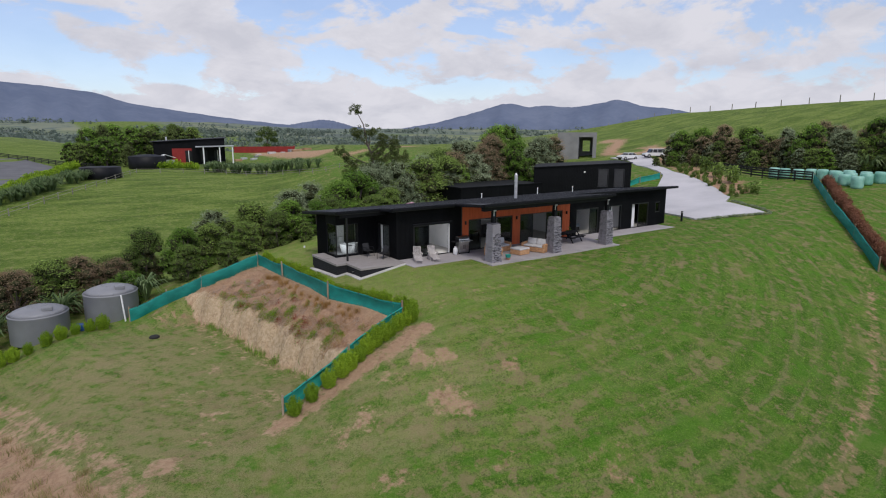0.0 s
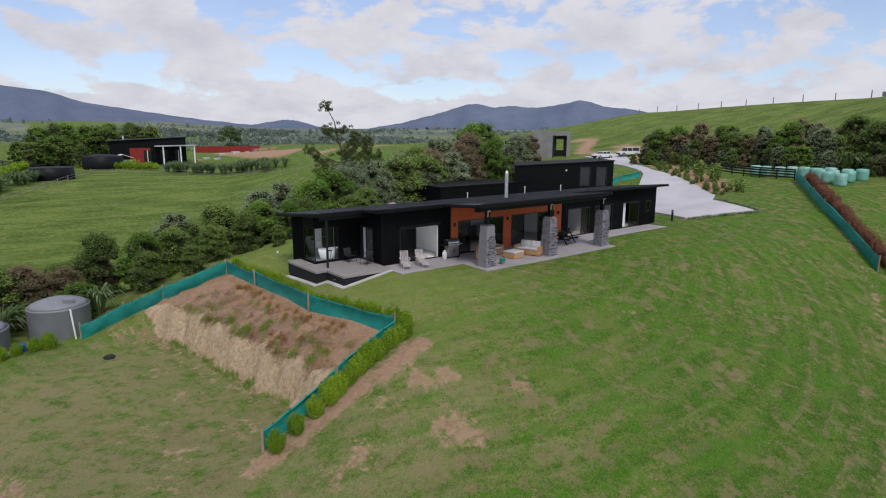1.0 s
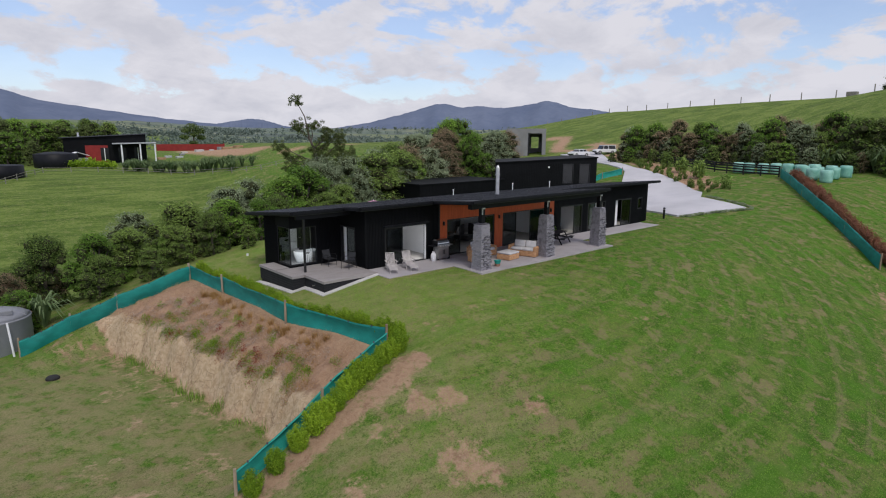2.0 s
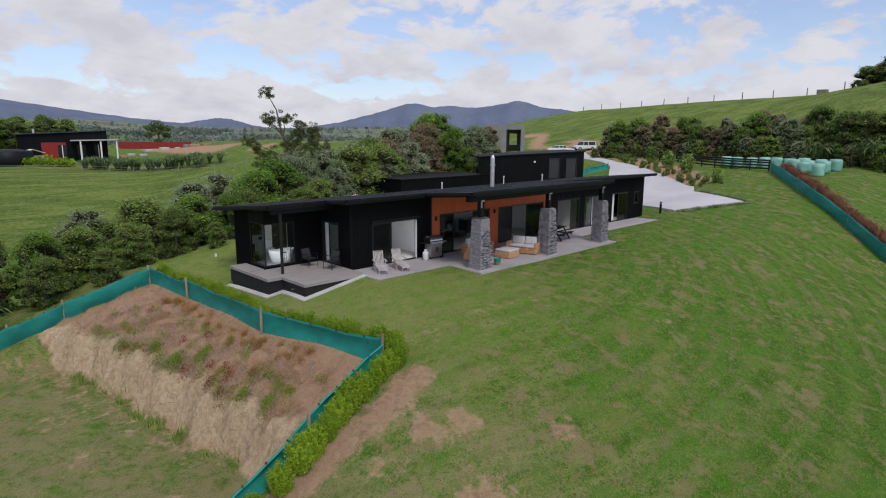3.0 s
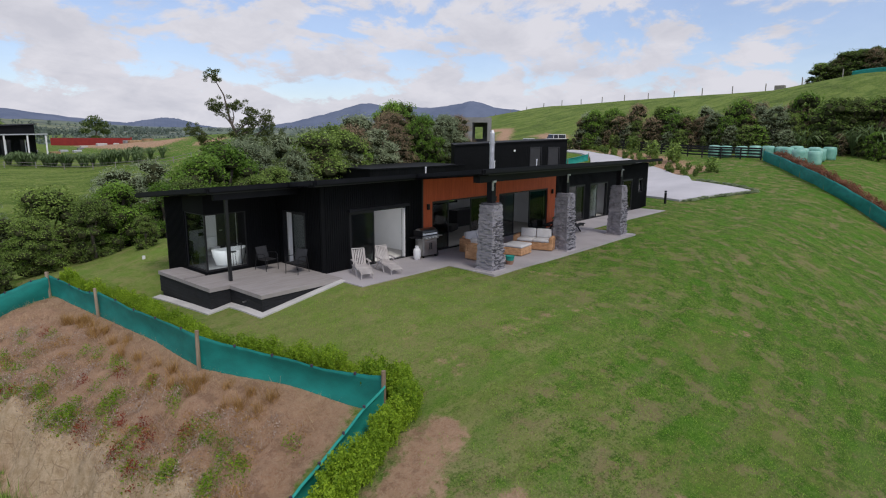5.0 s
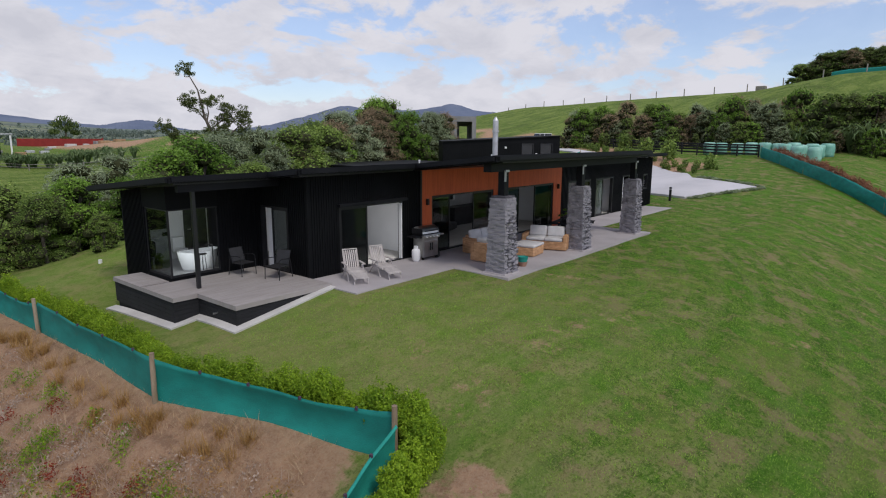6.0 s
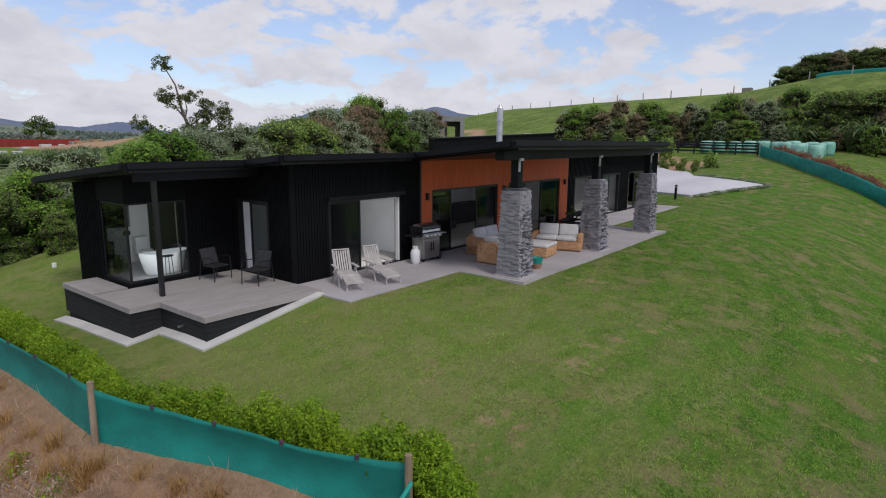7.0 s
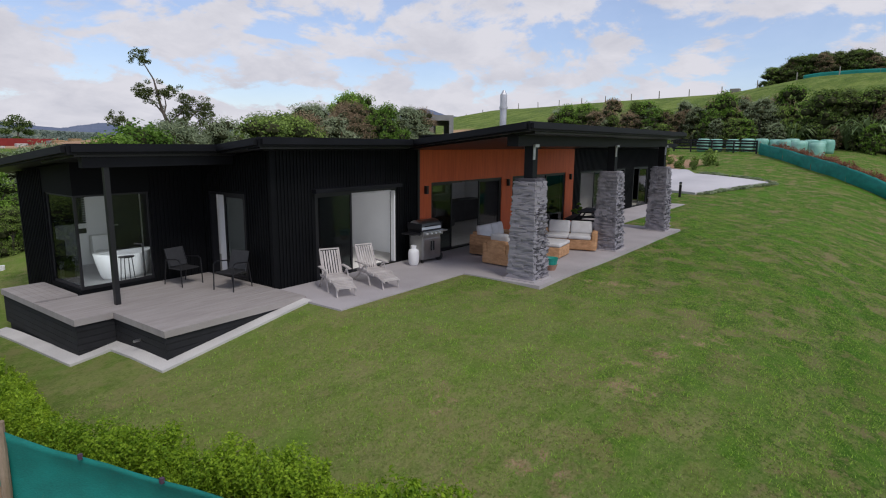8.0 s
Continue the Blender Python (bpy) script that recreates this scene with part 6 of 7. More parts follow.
# ---------------------------------------------------------------- parked cars, shed
def car(x, y, turn, tall, boxy, label):
    g = h1(x, y) + 0.06
    ob = thing("car", (x, y, g), label, "car", turn=turn)
    L, W = 4.3, 1.8
    roof0, roof1 = (-2.0, 0.9) if boxy else (-1.5, 0.5)
    bm = bmesh.new()
    prof = [(-L / 2, 0.35), (-L / 2 + 0.05, 0.95), (roof0 - 0.12, 1.0), (0.9 + (0.2 if not boxy else 0.2), 1.0), (L / 2 - 0.1, 0.85), (L / 2, 0.55), (L / 2 - 0.05, 0.33)]
    lo = [bm.verts.new((px, -W / 2, pz)) for px, pz in prof]
    hi = [bm.verts.new((px, W / 2, pz)) for px, pz in prof]
    bm.faces.new(lo)
    bm.faces.new(hi[::-1])
    for i in range(len(prof)):
        j = (i + 1) % len(prof)
        bm.faces.new((lo[i], hi[i], hi[j], lo[j]))
    bmesh.ops.bevel(bm, geom=bm.edges[:], offset=0.06, segments=2, affect="EDGES")
    part("body", bm, M_CAR, ob)
    bm = bmesh.new()
    ring = []
    for z, a, b, w in ((0.98, roof0 - 0.1, 1.15, W / 2 - 0.08), (tall - 0.08, roof0 + (0.06 if boxy else 0.45), roof1 - 0.1, W / 2 - 0.2)):
        ring.append([bm.verts.new(p) for p in ((a, -w, z), (b, -w, z), (b, w, z), (a, w, z))])
    for i in range(4):
        j = (i + 1) % 4
        bm.faces.new((ring[0][i], ring[0][j], ring[1][j], ring[1][i]))
    bm.faces.new(ring[1])
    part("glasshouse", bm, M_CARGLASS, ob, "dark car windows")
    part("roof", bevelled(roof0 + (0.02 if boxy else 0.4), roof1 - 0.05, -W / 2 + 0.17, W / 2 - 0.17, tall - 0.1, tall, 0.04), M_CAR, ob)
    for px in (roof0 + 0.05, -0.45, 0.62):
        for s in (-1, 1):
            part("pillar", rod(bmesh.new(), (px, s * (W / 2 - 0.07), 0.98), (px + (0.02 if px < 0 else -0.15), s * (W / 2 - 0.2), tall - 0.08), 0.045), M_CAR, ob)
    for wx in (-1.3, 1.32):
        for s in (-1, 1):
            wheel = part("wheel", rod(bmesh.new(), (wx, s * 0.70, 0.34), (wx, s * 0.91, 0.34), 0.35, n=18), M_TYRE, ob)
            part("rim", rod(bmesh.new(), (wx, s * 0.90, 0.34), (wx, s * 0.92, 0.34), 0.2, n=14), M_STEEL, wheel)
    part("bumper", bevelled(L / 2 - 0.12, L / 2 + 0.05, -0.8, 0.8, 0.35, 0.58, 0.04), M_CARGLASS, ob)


car(103.5, 74.3, 150, 1.75, True, "white boxy four-wheel drive parked on the driveway")
car(99.3, 77.4, 170, 1.45, False, "white hatchback car parked by the driveway")
sx, sy = 101.0, 93.0
sg = h1(sx, sy)
shed = thing("block_shed", (sx, sy, sg), "unfinished grey concrete-block shed with an open doorway", "shed", turn=-47)
for spec in ((-4, 0.6, -3, -2.8, -1, 5.6), (3.6, 4.4, -3, -2.8, -1, 5.6), (0.6, 3.6, -3, -2.8, 4.6, 5.6)):
    part("wall_panel", boxes(spec), M_BARN, shed)
for spec in ((-4, -3.8, -2.8, 3, -1, 5.6), (4.2, 4.4, -2.8, 3, -1, 5.6)):
    part("wall_panel", boxes(spec), M_BARN, shed)
for spec in ((-3.8, 1.6, 2.8, 3, -1, 5.6), (3.2, 4.2, 2.8, 3, -1, 5.6), (1.6, 3.2, 2.8, 3, -1, 1.4), (1.6, 3.2, 2.8, 3, 3.8, 5.6)):
    part("wall_panel", boxes(spec), M_BARN, shed)
part("roof", boxes((-3.8, 4.2, -2.8, 2.8, 5.2, 5.4)), M_FRAME, shed)
part("doorpost", boxes((0.6, 0.85, -2.98, -2.82, -0.5, 4.6)), M_FRAME, shed)

# ---------------------------------------------------------------- the neighbour's place
nx0, ny0 = 36.0, 182.0
NB = Vector((nx0, ny0, h1(nx0, ny0) + 1.0))
nb = thing("neighbour_house", NB, "black neighbouring house with a red panel and white verandah posts", "house", turn=-12)
part("wall", prism([(-7.2, -4), (11.2, -4), (11.2, 5), (-7.2, 5)], -2.5, lambda x, y: 5.4 + 0.055 * x), M_BLACK, nb)
part("roof", prism([(-8.0, -4.6), (11.8, -4.6), (11.8, 5.8), (-8.0, 5.8)], lambda x, y: 5.4 + 0.055 * x, lambda x, y: 5.62 + 0.055 * x), M_ROOF, nb)
part("door_panel", boxes((-2.6, 2.4, -4.15, -4.0, -2.0, 3.2)), M_RED, nb, "red painted wall panel")
part("verandah_roof", prism([(3.4, -9.0), (13.4, -9.0), (13.4, -4.05), (3.4, -4.05)], lambda x, y: 3.5 + 0.02 * x, lambda x, y: 3.75 + 0.02 * x), M_FLUE, nb)
for px in (5.4, 9.6, 13.0):
    part("verandah_post", boxes((px - 0.16, px + 0.16, -8.8, -8.4, -2.0, 3.6)), M_WHITE, nb, "white verandah post")
for px in (1.6, 5.6, 9.2):
    w_ = part("window", boxes((px - 0.9, px + 0.9, -4.2, -4.0 if px > 3 else -4.151, -0.6, 2.6)), M_CARGLASS, nb)
    part("window_frame", boxes((px - 0.09, px + 0.09, -4.24, -4.2, -0.6, 2.6)), M_WHITE, w_)
part("chimney", boxes((-4.2, -3.8, 0, 0.4, 5.0, 6.4)), M_FLUE, nb)
nt_ = lathe([(4.4, -1.5), (4.5, 3.0), (4.3, 3.1), (2.0, 3.5), (0.1, 3.6)], 30)
bmesh.ops.translate(nt_, vec=(25.0, 170.5, h1(25, 170.5)), verts=nt_.verts[:])
whole("round_tank", nt_, M_FASCIA, "large round black water tank beside the house", "water tank", smooth=True)
nt_ = lathe([(4.0, -1.5), (4.0, 2.2), (3.8, 2.3), (0.1, 2.4)], 30)
bmesh.ops.translate(nt_, vec=(12.3, 147.5, h1(12.3, 147.5)), verts=nt_.verts[:])
whole("round_tank", nt_, M_FASCIA, "low round black tank above the paddock", "water tank", smooth=True)
gh = thing("greenhouse", (29.5, 172.0, h1(29.5, 172)), "small glass greenhouse beside the black tank", "greenhouse")
part("frame", prism([(-2.2, -1.5), (2.2, -1.5), (2.2, 1.5), (-2.2, 1.5)], -1, lambda x, y: 2.6 - abs(x) * 0.3), M_FLUE, gh)
part("roof", prism([(-2.4, -1.7), (0, -1.7), (2.4, -1.7), (2.4, 1.7), (0, 1.7), (-2.4, 1.7)], lambda x, y: 3.3 - abs(x) * 0.35, lambda x, y: 3.4 - abs(x) * 0.35), M_WHITE, gh)
rw = thing("red_wall", (73.0, 215.0, h1(73, 215) + 1.6), "long low red wall on the far building site", "wall", turn=-14)
part("wall", boxes((-13, 8, -0.2, 0.2, -2.6, 0.6)), M_RED, rw)
part("end_post", boxes((8, 8.4, -0.3, 0.3, -2.6, 0.85)), M_RED, rw)
for i in range(14):
    x, y = 44 + i * 2.6 + tr.uniform(-1, 1), 186 + tr.uniform(-6, 8) + 0.1 * i
    s = tr.uniform(0.6, 1.5)
    bm = bevelled(-s, s, -0.7 * s, 0.7 * s, -0.3, 0.55 * s, 0.12)
    bmesh.ops.translate(bm, vec=(x, y, h1(x, y)), verts=bm.verts[:])
    whole("rubble_block", bm, tr.choice((M_BARN, M_CONC2, M_EARTH, M_FLUE)), "block of building rubble on the far site", "rubble", "building rubble")
hn = [hedge_plant("clipped green hedge by the neighbour's fence", "neighbour hedge", M_HEDGE, 2.2, 3.0, 500, 0.22, s) for s in (12, 13)]
hedge_row(hn, ((23.0, 168.5), (29, 166.5), (35.0, 163.0)), 1.5, 0.2, 0.9, 1.1)
hedge_row(hn, ((-6.5, 119), (-4.5, 126), (-1.7, 134), (2.2, 150), (6.0, 167), (9.3, 174)), 1.5, 0.2, 0.75, 0.9)
fl = []
for s in (3, 4):
    rng = np.random.default_rng(s)
    ob = thing("flax_bush", (0, 0, -400), "spiky grey-green flax bush", "flax", "flax bushes")
    V, F = [], []
    for _ in range(70):
        a, lean, L = rng.uniform(0, 6.283), rng.uniform(0.15, 0.95), rng.uniform(1.2, 2.0)
        w = rng.uniform(0.04, 0.07)
        d = np.array([math.cos(a), math.sin(a), 0])
        sdir = np.array([-d[1], d[0], 0]) * w
        pts_ = [d * 0.08, d * lean * L * 0.4 + (0, 0, L * 0.7), d * lean * L * 0.85 + (0, 0, L * (1.0 - 0.25 * lean)), d * lean * L * 1.2 + (0, 0, L * (1.0 - 0.55 * lean))]
        k0 = len(V)
        for i, p_ in enumerate(pts_):
            ww = (0.7, 1.0, 0.8, 0.1)[i]
            V += [p_ - sdir * ww, p_ + sdir * ww]
        F += [[k0 + 2 * i, k0 + 2 * i + 1, k0 + 2 * i + 3, k0 + 2 * i + 2] for i in range(3)]
    lv = new("leaves", raw_mesh("leaves", V, F, M_FLAX))
    lv.parent = ob
    fl.append(ob)


def flax(x, y, s):
    copy_thing(tr.choice(fl), pose(x, y, h1(x, y) - 0.03, 0, 0, tr.uniform(0, 360)) @ Matrix.Diagonal((s, s, s, 1)))


for i in range(52):
    u = tr.uniform(0, 1) * 0.96
    if 0.44 < u < 0.54:
        continue
    fx, fy = np.interp(u, (0, 0.35, 0.7, 1), (36.0, 42.5, 48.5, 55.0)), np.interp(u, (0, 0.35, 0.7, 1), (158.0, 148.0, 138.5, 128.5))
    flax(float(fx) + tr.uniform(-1.6, 1.6), float(fy) + tr.uniform(-0.5, 3.0), tr.uniform(1.0, 1.7))
for i in range(34):
    u = tr.uniform(0, 1)
    flax(-4.5 + u * 15 + tr.uniform(-1.0, 0.6), 116 + u * 30 + tr.uniform(-0.5, 3.5), tr.uniform(0.9, 1.6))
for x, y, s in ((0.6, 45.6, 1.2), (-3.2, 44.6, 1.4), (-6.0, 43.5, 1.5), (5.6, 44.6, 1.1), (84.0, 23.5, 2.0), (84.6, 25.2, 1.6), (85.5, 18.0, 1.8), (84.2, 30.0, 1.5), (30.5, 51.5, 1.5), (33.0, 53.5, 1.6), (35.4, 54.5, 1.5)):
    flax(x, y, s)
for o in fl:
    for c in (*o.children_recursive, o):
        bpy.data.objects.remove(c)
whole("road", ribbon([(-44, 116), (-26, 150), (-17, 180), (-10, 205)], [(-9.0, 120), (-2.4, 140), (3.4, 160), (5.4, 174), (0.5, 194), (-2, 205)], 0.06, 40), mat("asphalt", (0.10, 0.10, 0.11), (0.15, 0.15, 0.16), 0.3, 0.9), "grey asphalt lane beyond the paddock", "road", kind="structure")

# ---------------------------------------------------------------- outdoor furniture
def reclining_chair(x, y, turn, label):
    """Slatted steamer chair: front is local -y."""
    ob = thing("steamer_chair", (x, y, 0), label, "chair", "steamer chairs", turn=turn)
    ob.scale = (0.88, 0.88, 0.88)
    W = 0.29
    for s in (-1, 1):
        part("side_rail", boxes((s * W - 0.02, s * W + 0.02, -0.55, 0.35, 0.30, 0.36)), M_LOUNGE, ob)
        part("front_leg", rod(bmesh.new(), (s * W, -0.36, 0), (s * W, -0.12, 0.56), 0.024, n=6), M_LOUNGE, ob)
        part("back_leg", rod(bmesh.new(), (s * W, 0.5, 0), (s * W, -0.05, 0.5), 0.024, n=6), M_LOUNGE, ob)
        part("armrest", boxes((s * (W + 0.03) - 0.04, s * (W + 0.03) + 0.04, -0.28, 0.36, 0.55, 0.58)), M_LOUNGE, ob)
        part("back_rail", rod(bmesh.new(), (s * (W - 0.03), 0.22, 0.32), (s * (W - 0.03), 0.52, 0.98), 0.022, n=6), M_LOUNGE, ob)
        part("foot_rail", rod(bmesh.new(), (s * (W - 0.05), -0.48, 0.34), (s * (W - 0.05), -1.02, 0.20), 0.02, n=6), M_LOUNGE, ob)
        part("foot_leg", rod(bmesh.new(), (s * (W - 0.05), -0.90, 0.22), (s * (W - 0.05), -0.96, 0), 0.02, n=6), M_LOUNGE, ob)
    for i in range(9):
        y0 = -0.5 + i * 0.083
        part("seat_slat", boxes((-W, W, y0, y0 + 0.055, 0.36, 0.38)), M_LOUNGE, ob)
    for i in range(7):
        bm = boxes((-0.235 + i * 0.072, -0.19 + i * 0.072, 0, 0.018, 0, 0.68))
        bmesh.ops.transform(bm, matrix=Matrix.Translation((0, 0.225, 0.335)) @ Matrix.Rotation(radians(-24.5), 4, "X"), verts=bm.verts[:])
        part("back_slat", bm, M_LOUNGE, ob)
    for i in range(7):
        u = i / 7
        part("foot_slat", boxes((-W + 0.04, W - 0.04, -0.55 - u * 0.52, -0.495 - u * 0.52, 0.345 - u * 0.145, 0.365 - u * 0.145)), M_LOUNGE, ob)
    part("head_rail", rod(bmesh.new(), (-W + 0.02, 0.525, 0.99), (W - 0.02, 0.525, 0.99), 0.022, n=6), M_LOUNGE, ob)
    return ob


reclining_chair(19.9, 31.75, -26, "weathered grey slatted steamer chair on the patio")
reclining_chair(20.95, 31.55, -16, "weathered grey slatted steamer chair turned beside its pair")


def barbecue(x, y, turn):
    ob = thing("barbecue", (x, y, 0), "stainless steel gas barbecue with hood and side shelves", "barbecue", turn=turn)
    part("cabinet", bevelled(-0.38, 0.38, -0.26, 0.26, 0.10, 0.80, 0.012), M_STEEL, ob)
    for s in (-1, 1):
        part("cabinet_door", bevelled(min(0, s * 0.36), max(0, s * 0.36), -0.285, -0.262, 0.14, 0.70, 0.008), M_STEEL, ob)
        part("door_handle", boxes((s * 0.05 - 0.012, s * 0.05 + 0.012, -0.315, -0.286, 0.35, 0.62)), M_FRAME, ob)
        part("side_shelf", bevelled(min(s * 0.38, s * 0.72), max(s * 0.38, s * 0.72), -0.25, 0.25, 0.84, 0.88, 0.01), M_STEEL if s > 0 else M_FRAME, ob)
    part("control_panel", bevelled(-0.42, 0.42, -0.33, -0.20, 0.78, 0.92, 0.015), M_STEEL, ob)
    for i in range(4):
        part("knob", rod(bmesh.new(), (-0.27 + i * 0.18, -0.33, 0.85), (-0.27 + i * 0.18, -0.37, 0.85), 0.03, 0.026, 12), M_WHITE, ob)
    part("firebox", bevelled(-0.42, 0.42, -0.26, 0.28, 0.80, 0.96, 0.02), M_FRAME, ob)
    bm, rings = bmesh.new(), []
    for sx_ in (-0.42, 0.42):
        rings.append([bm.verts.new((sx_, 0.01 - 0.27 * math.cos(math.pi * i / 9), 0.96 + 0.26 * math.sin(math.pi * i / 9))) for i in range(10)])
    for i in range(9):
        bm.faces.new((rings[0][i], rings[0][i + 1], rings[1][i + 1], rings[1][i]))
    bm.faces.new(rings[0])
    bm.faces.new(rings[1][::-1])
    hood = part("hood", bm, M_STEEL, ob)
    for s in (-1, 1):
        part("hood_end", boxes((s * 0.43 - 0.01, s * 0.43 + 0.01, -0.27, 0.28, 0.96, 1.14)), M_FRAME, ob)
    part("hood_handle", rod(bmesh.new(), (-0.33, -0.30, 1.06), (0.33, -0.30, 1.06), 0.016), M_FRAME, hood)
    for sx_ in (-0.33, 0.33):
        for sy_ in (-0.2, 0.2):
            if sx_ < 0:
                part("castor", rod(bmesh.new(), (sx_ - 0.02, sy_, 0.05), (sx_ + 0.02, sy_, 0.05), 0.05, n=12), M_TYRE, ob)
    part("wheel", rod(bmesh.new(), (0.36, 0.1, 0.13), (0.44, 0.1, 0.13), 0.13, n=18), M_TYRE, ob)
    part("wheel", rod(bmesh.new(), (0.36, -0.18, 0.13), (0.44, -0.18, 0.13), 0.13, n=18), M_TYRE, ob)
    return ob


barbecue(23.82, 32.2, -4)
gas = thing("gas_bottle", (23.14, 32.06, 0), "white steel gas bottle beside the barbecue", "gas bottle")
part("body", lathe([(0.11, 0.0), (0.12, 0.03), (0.15, 0.08), (0.155, 0.36), (0.13, 0.44), (0.05, 0.48)], 20), M_WHITE, gas, smooth=True)
part("collar", lathe([(0.075, 0.44), (0.08, 0.56), (0.07, 0.56), (0.065, 0.45)], 16), M_WHITE, gas)
part("valve", rod(bmesh.new(), (0, 0, 0.47), (0, 0, 0.55), 0.02), M_STEEL, gas)


def wicker_seat(x, y, turn, w, cushions, label):
    """Outdoor sofa: sits facing local -y."""
    ob = thing("outdoor_sofa", (x, y, 0), label, "sofa", "outdoor lounge set", turn=turn)
    d = 0.85
    part("base", bevelled(-w / 2, w / 2, -d / 2, d / 2, 0.03, 0.36, 0.03), M_WICKER, ob, "woven tan wicker frame")
    for s in (-1, 1):
        part("arm", bevelled(min(s * w / 2, s * (w / 2 - 0.16)), max(s * w / 2, s * (w / 2 - 0.16)), -d / 2 - 0.004, d / 2 + 0.004, 0.03, 0.62, 0.035), M_WICKER, ob)
    part("back", bevelled(-w / 2 + 0.162, w / 2 - 0.162, d / 2 - 0.16, d / 2 + 0.002, 0.03, 0.70, 0.035), M_WICKER, ob)
    bm = bmesh.new()
    for i in range(9):
        z = 0.07 + i * 0.062
        for s in (-1, 1):
            box(bm, s * (w / 2 + 0.004) - 0.006, s * (w / 2 + 0.004) + 0.006, -d / 2 + 0.03, d / 2 - 0.03, z, z + 0.034)
        if z < 0.33:
            box(bm, -w / 2 + 0.17, w / 2 - 0.17, -d / 2 - 0.010, -d / 2 + 0.002, z, z + 0.034)
    part("weave", bm, M_WICKER, ob)
    cw = (w - 0.34) / cushions
    for i in range(cushions):
        x0 = -w / 2 + 0.17 + i * cw
        part("seat_cushion", bevelled(x0 + 0.005, x0 + cw - 0.005, -d / 2 - 0.02, d / 2 - 0.17, 0.365, 0.50, 0.05, 3), M_CUSHION, ob, "pale grey seat cushion", smooth=True)
        bm = bevelled(x0 + 0.01, x0 + cw - 0.01, -0.08, 0.08, 0, 0.42, 0.06, 3)
        bmesh.ops.transform(bm, matrix=Matrix.Translation((0, d / 2 - 0.26, 0.48)) @ Matrix.Rotation(radians(-14), 4, "X"), verts=bm.verts[:])
        part("back_cushion", bm, M_CUSHION, ob, "pale grey back cushion", smooth=True)
    return ob


wicker_seat(28.5, 29.85, -72, 1.8, 2, "two-seat tan wicker outdoor sofa with pale grey cushions")
wicker_seat(26.35, 31.35, 0, 1.75, 2, "two-seat tan wicker outdoor sofa with its back to the house")
wicker_seat(24.95, 30.2, 88, 0.95, 1, "tan wicker outdoor armchair with pale grey cushions")
ot = thing("ottoman", (26.95, 29.75, 0), "square tan wicker ottoman with a pale cushion", "ottoman", "outdoor lounge set", turn=8)
part("base", bevelled(-0.5, 0.5, -0.46, 0.46, 0.02, 0.34, 0.03), M_WICKER, ot)
part("cushion", bevelled(-0.51, 0.51, -0.47, 0.47, 0.342, 0.46, 0.05, 3), M_CUSHION, ot, smooth=True)
pot = thing("planter", (25.0, 28.75, 0), "small terracotta planter with a green pot liner", "planter")
part("pot", lathe([(0.12, 0), (0.17, 0.14), (0.18, 0.16)], 16), mat("terracotta", (0.30, 0.16, 0.11), (0.40, 0.24, 0.17), 4), pot)
part("liner", lathe([(0.15, 0.155), (0.19, 0.34), (0.17, 0.34), (0.02, 0.22)], 16), M_NETSEE, pot)

# picnic table: black
tb = thing("picnic_table", (33.4, 31.2, 0), "black-stained timber picnic table with benches", "picnic table", turn=12)
for i in range(5):
    part("tabletop_board", boxes((-0.9, 0.9, -0.36 + i * 0.146, -0.36 + i * 0.146 + 0.136, 0.71, 0.75)), M_BLACKRAIL, tb)
for s in (-1, 1):
    for i in range(2):
        y0 = s * 0.72 - 0.14 + i * 0.145
        part("bench_board", boxes((-0.9, 0.9, y0, y0 + 0.135, 0.42, 0.455)), M_BLACKRAIL, tb)
    part("bench_bearer", boxes((s * 0.62 - 0.03, s * 0.62 + 0.03, -0.86, 0.86, 0.34, 0.42)), M_BLACKRAIL, tb)
    for q in (-1, 1):
        part("leg", rod(bmesh.new(), (s * 0.66, q * 0.70, 0), (s * 0.66, q * 0.24, 0.71), 0.045, n=4), M_BLACKRAIL, tb)
pl = thing("pot_plant", (34.4, 32.2, 0), "leafy green plant in a dark pot by the wall", "pot plant")
part("pot", lathe([(0.15, 0), (0.2, 0.35), (0.18, 0.35), (0.02, 0.3)], 16), M_FRAME, pl)
p_, d_, _c, _r = crown_points(260, 8, 0.85, 0.55, 0.35, np.random.default_rng(2))
v, f = leaves(p_, d_, 0.06, 0.4)
lf = new("leaves", raw_mesh("leaves", v, f, M_LEAF2))
lf.parent = pl

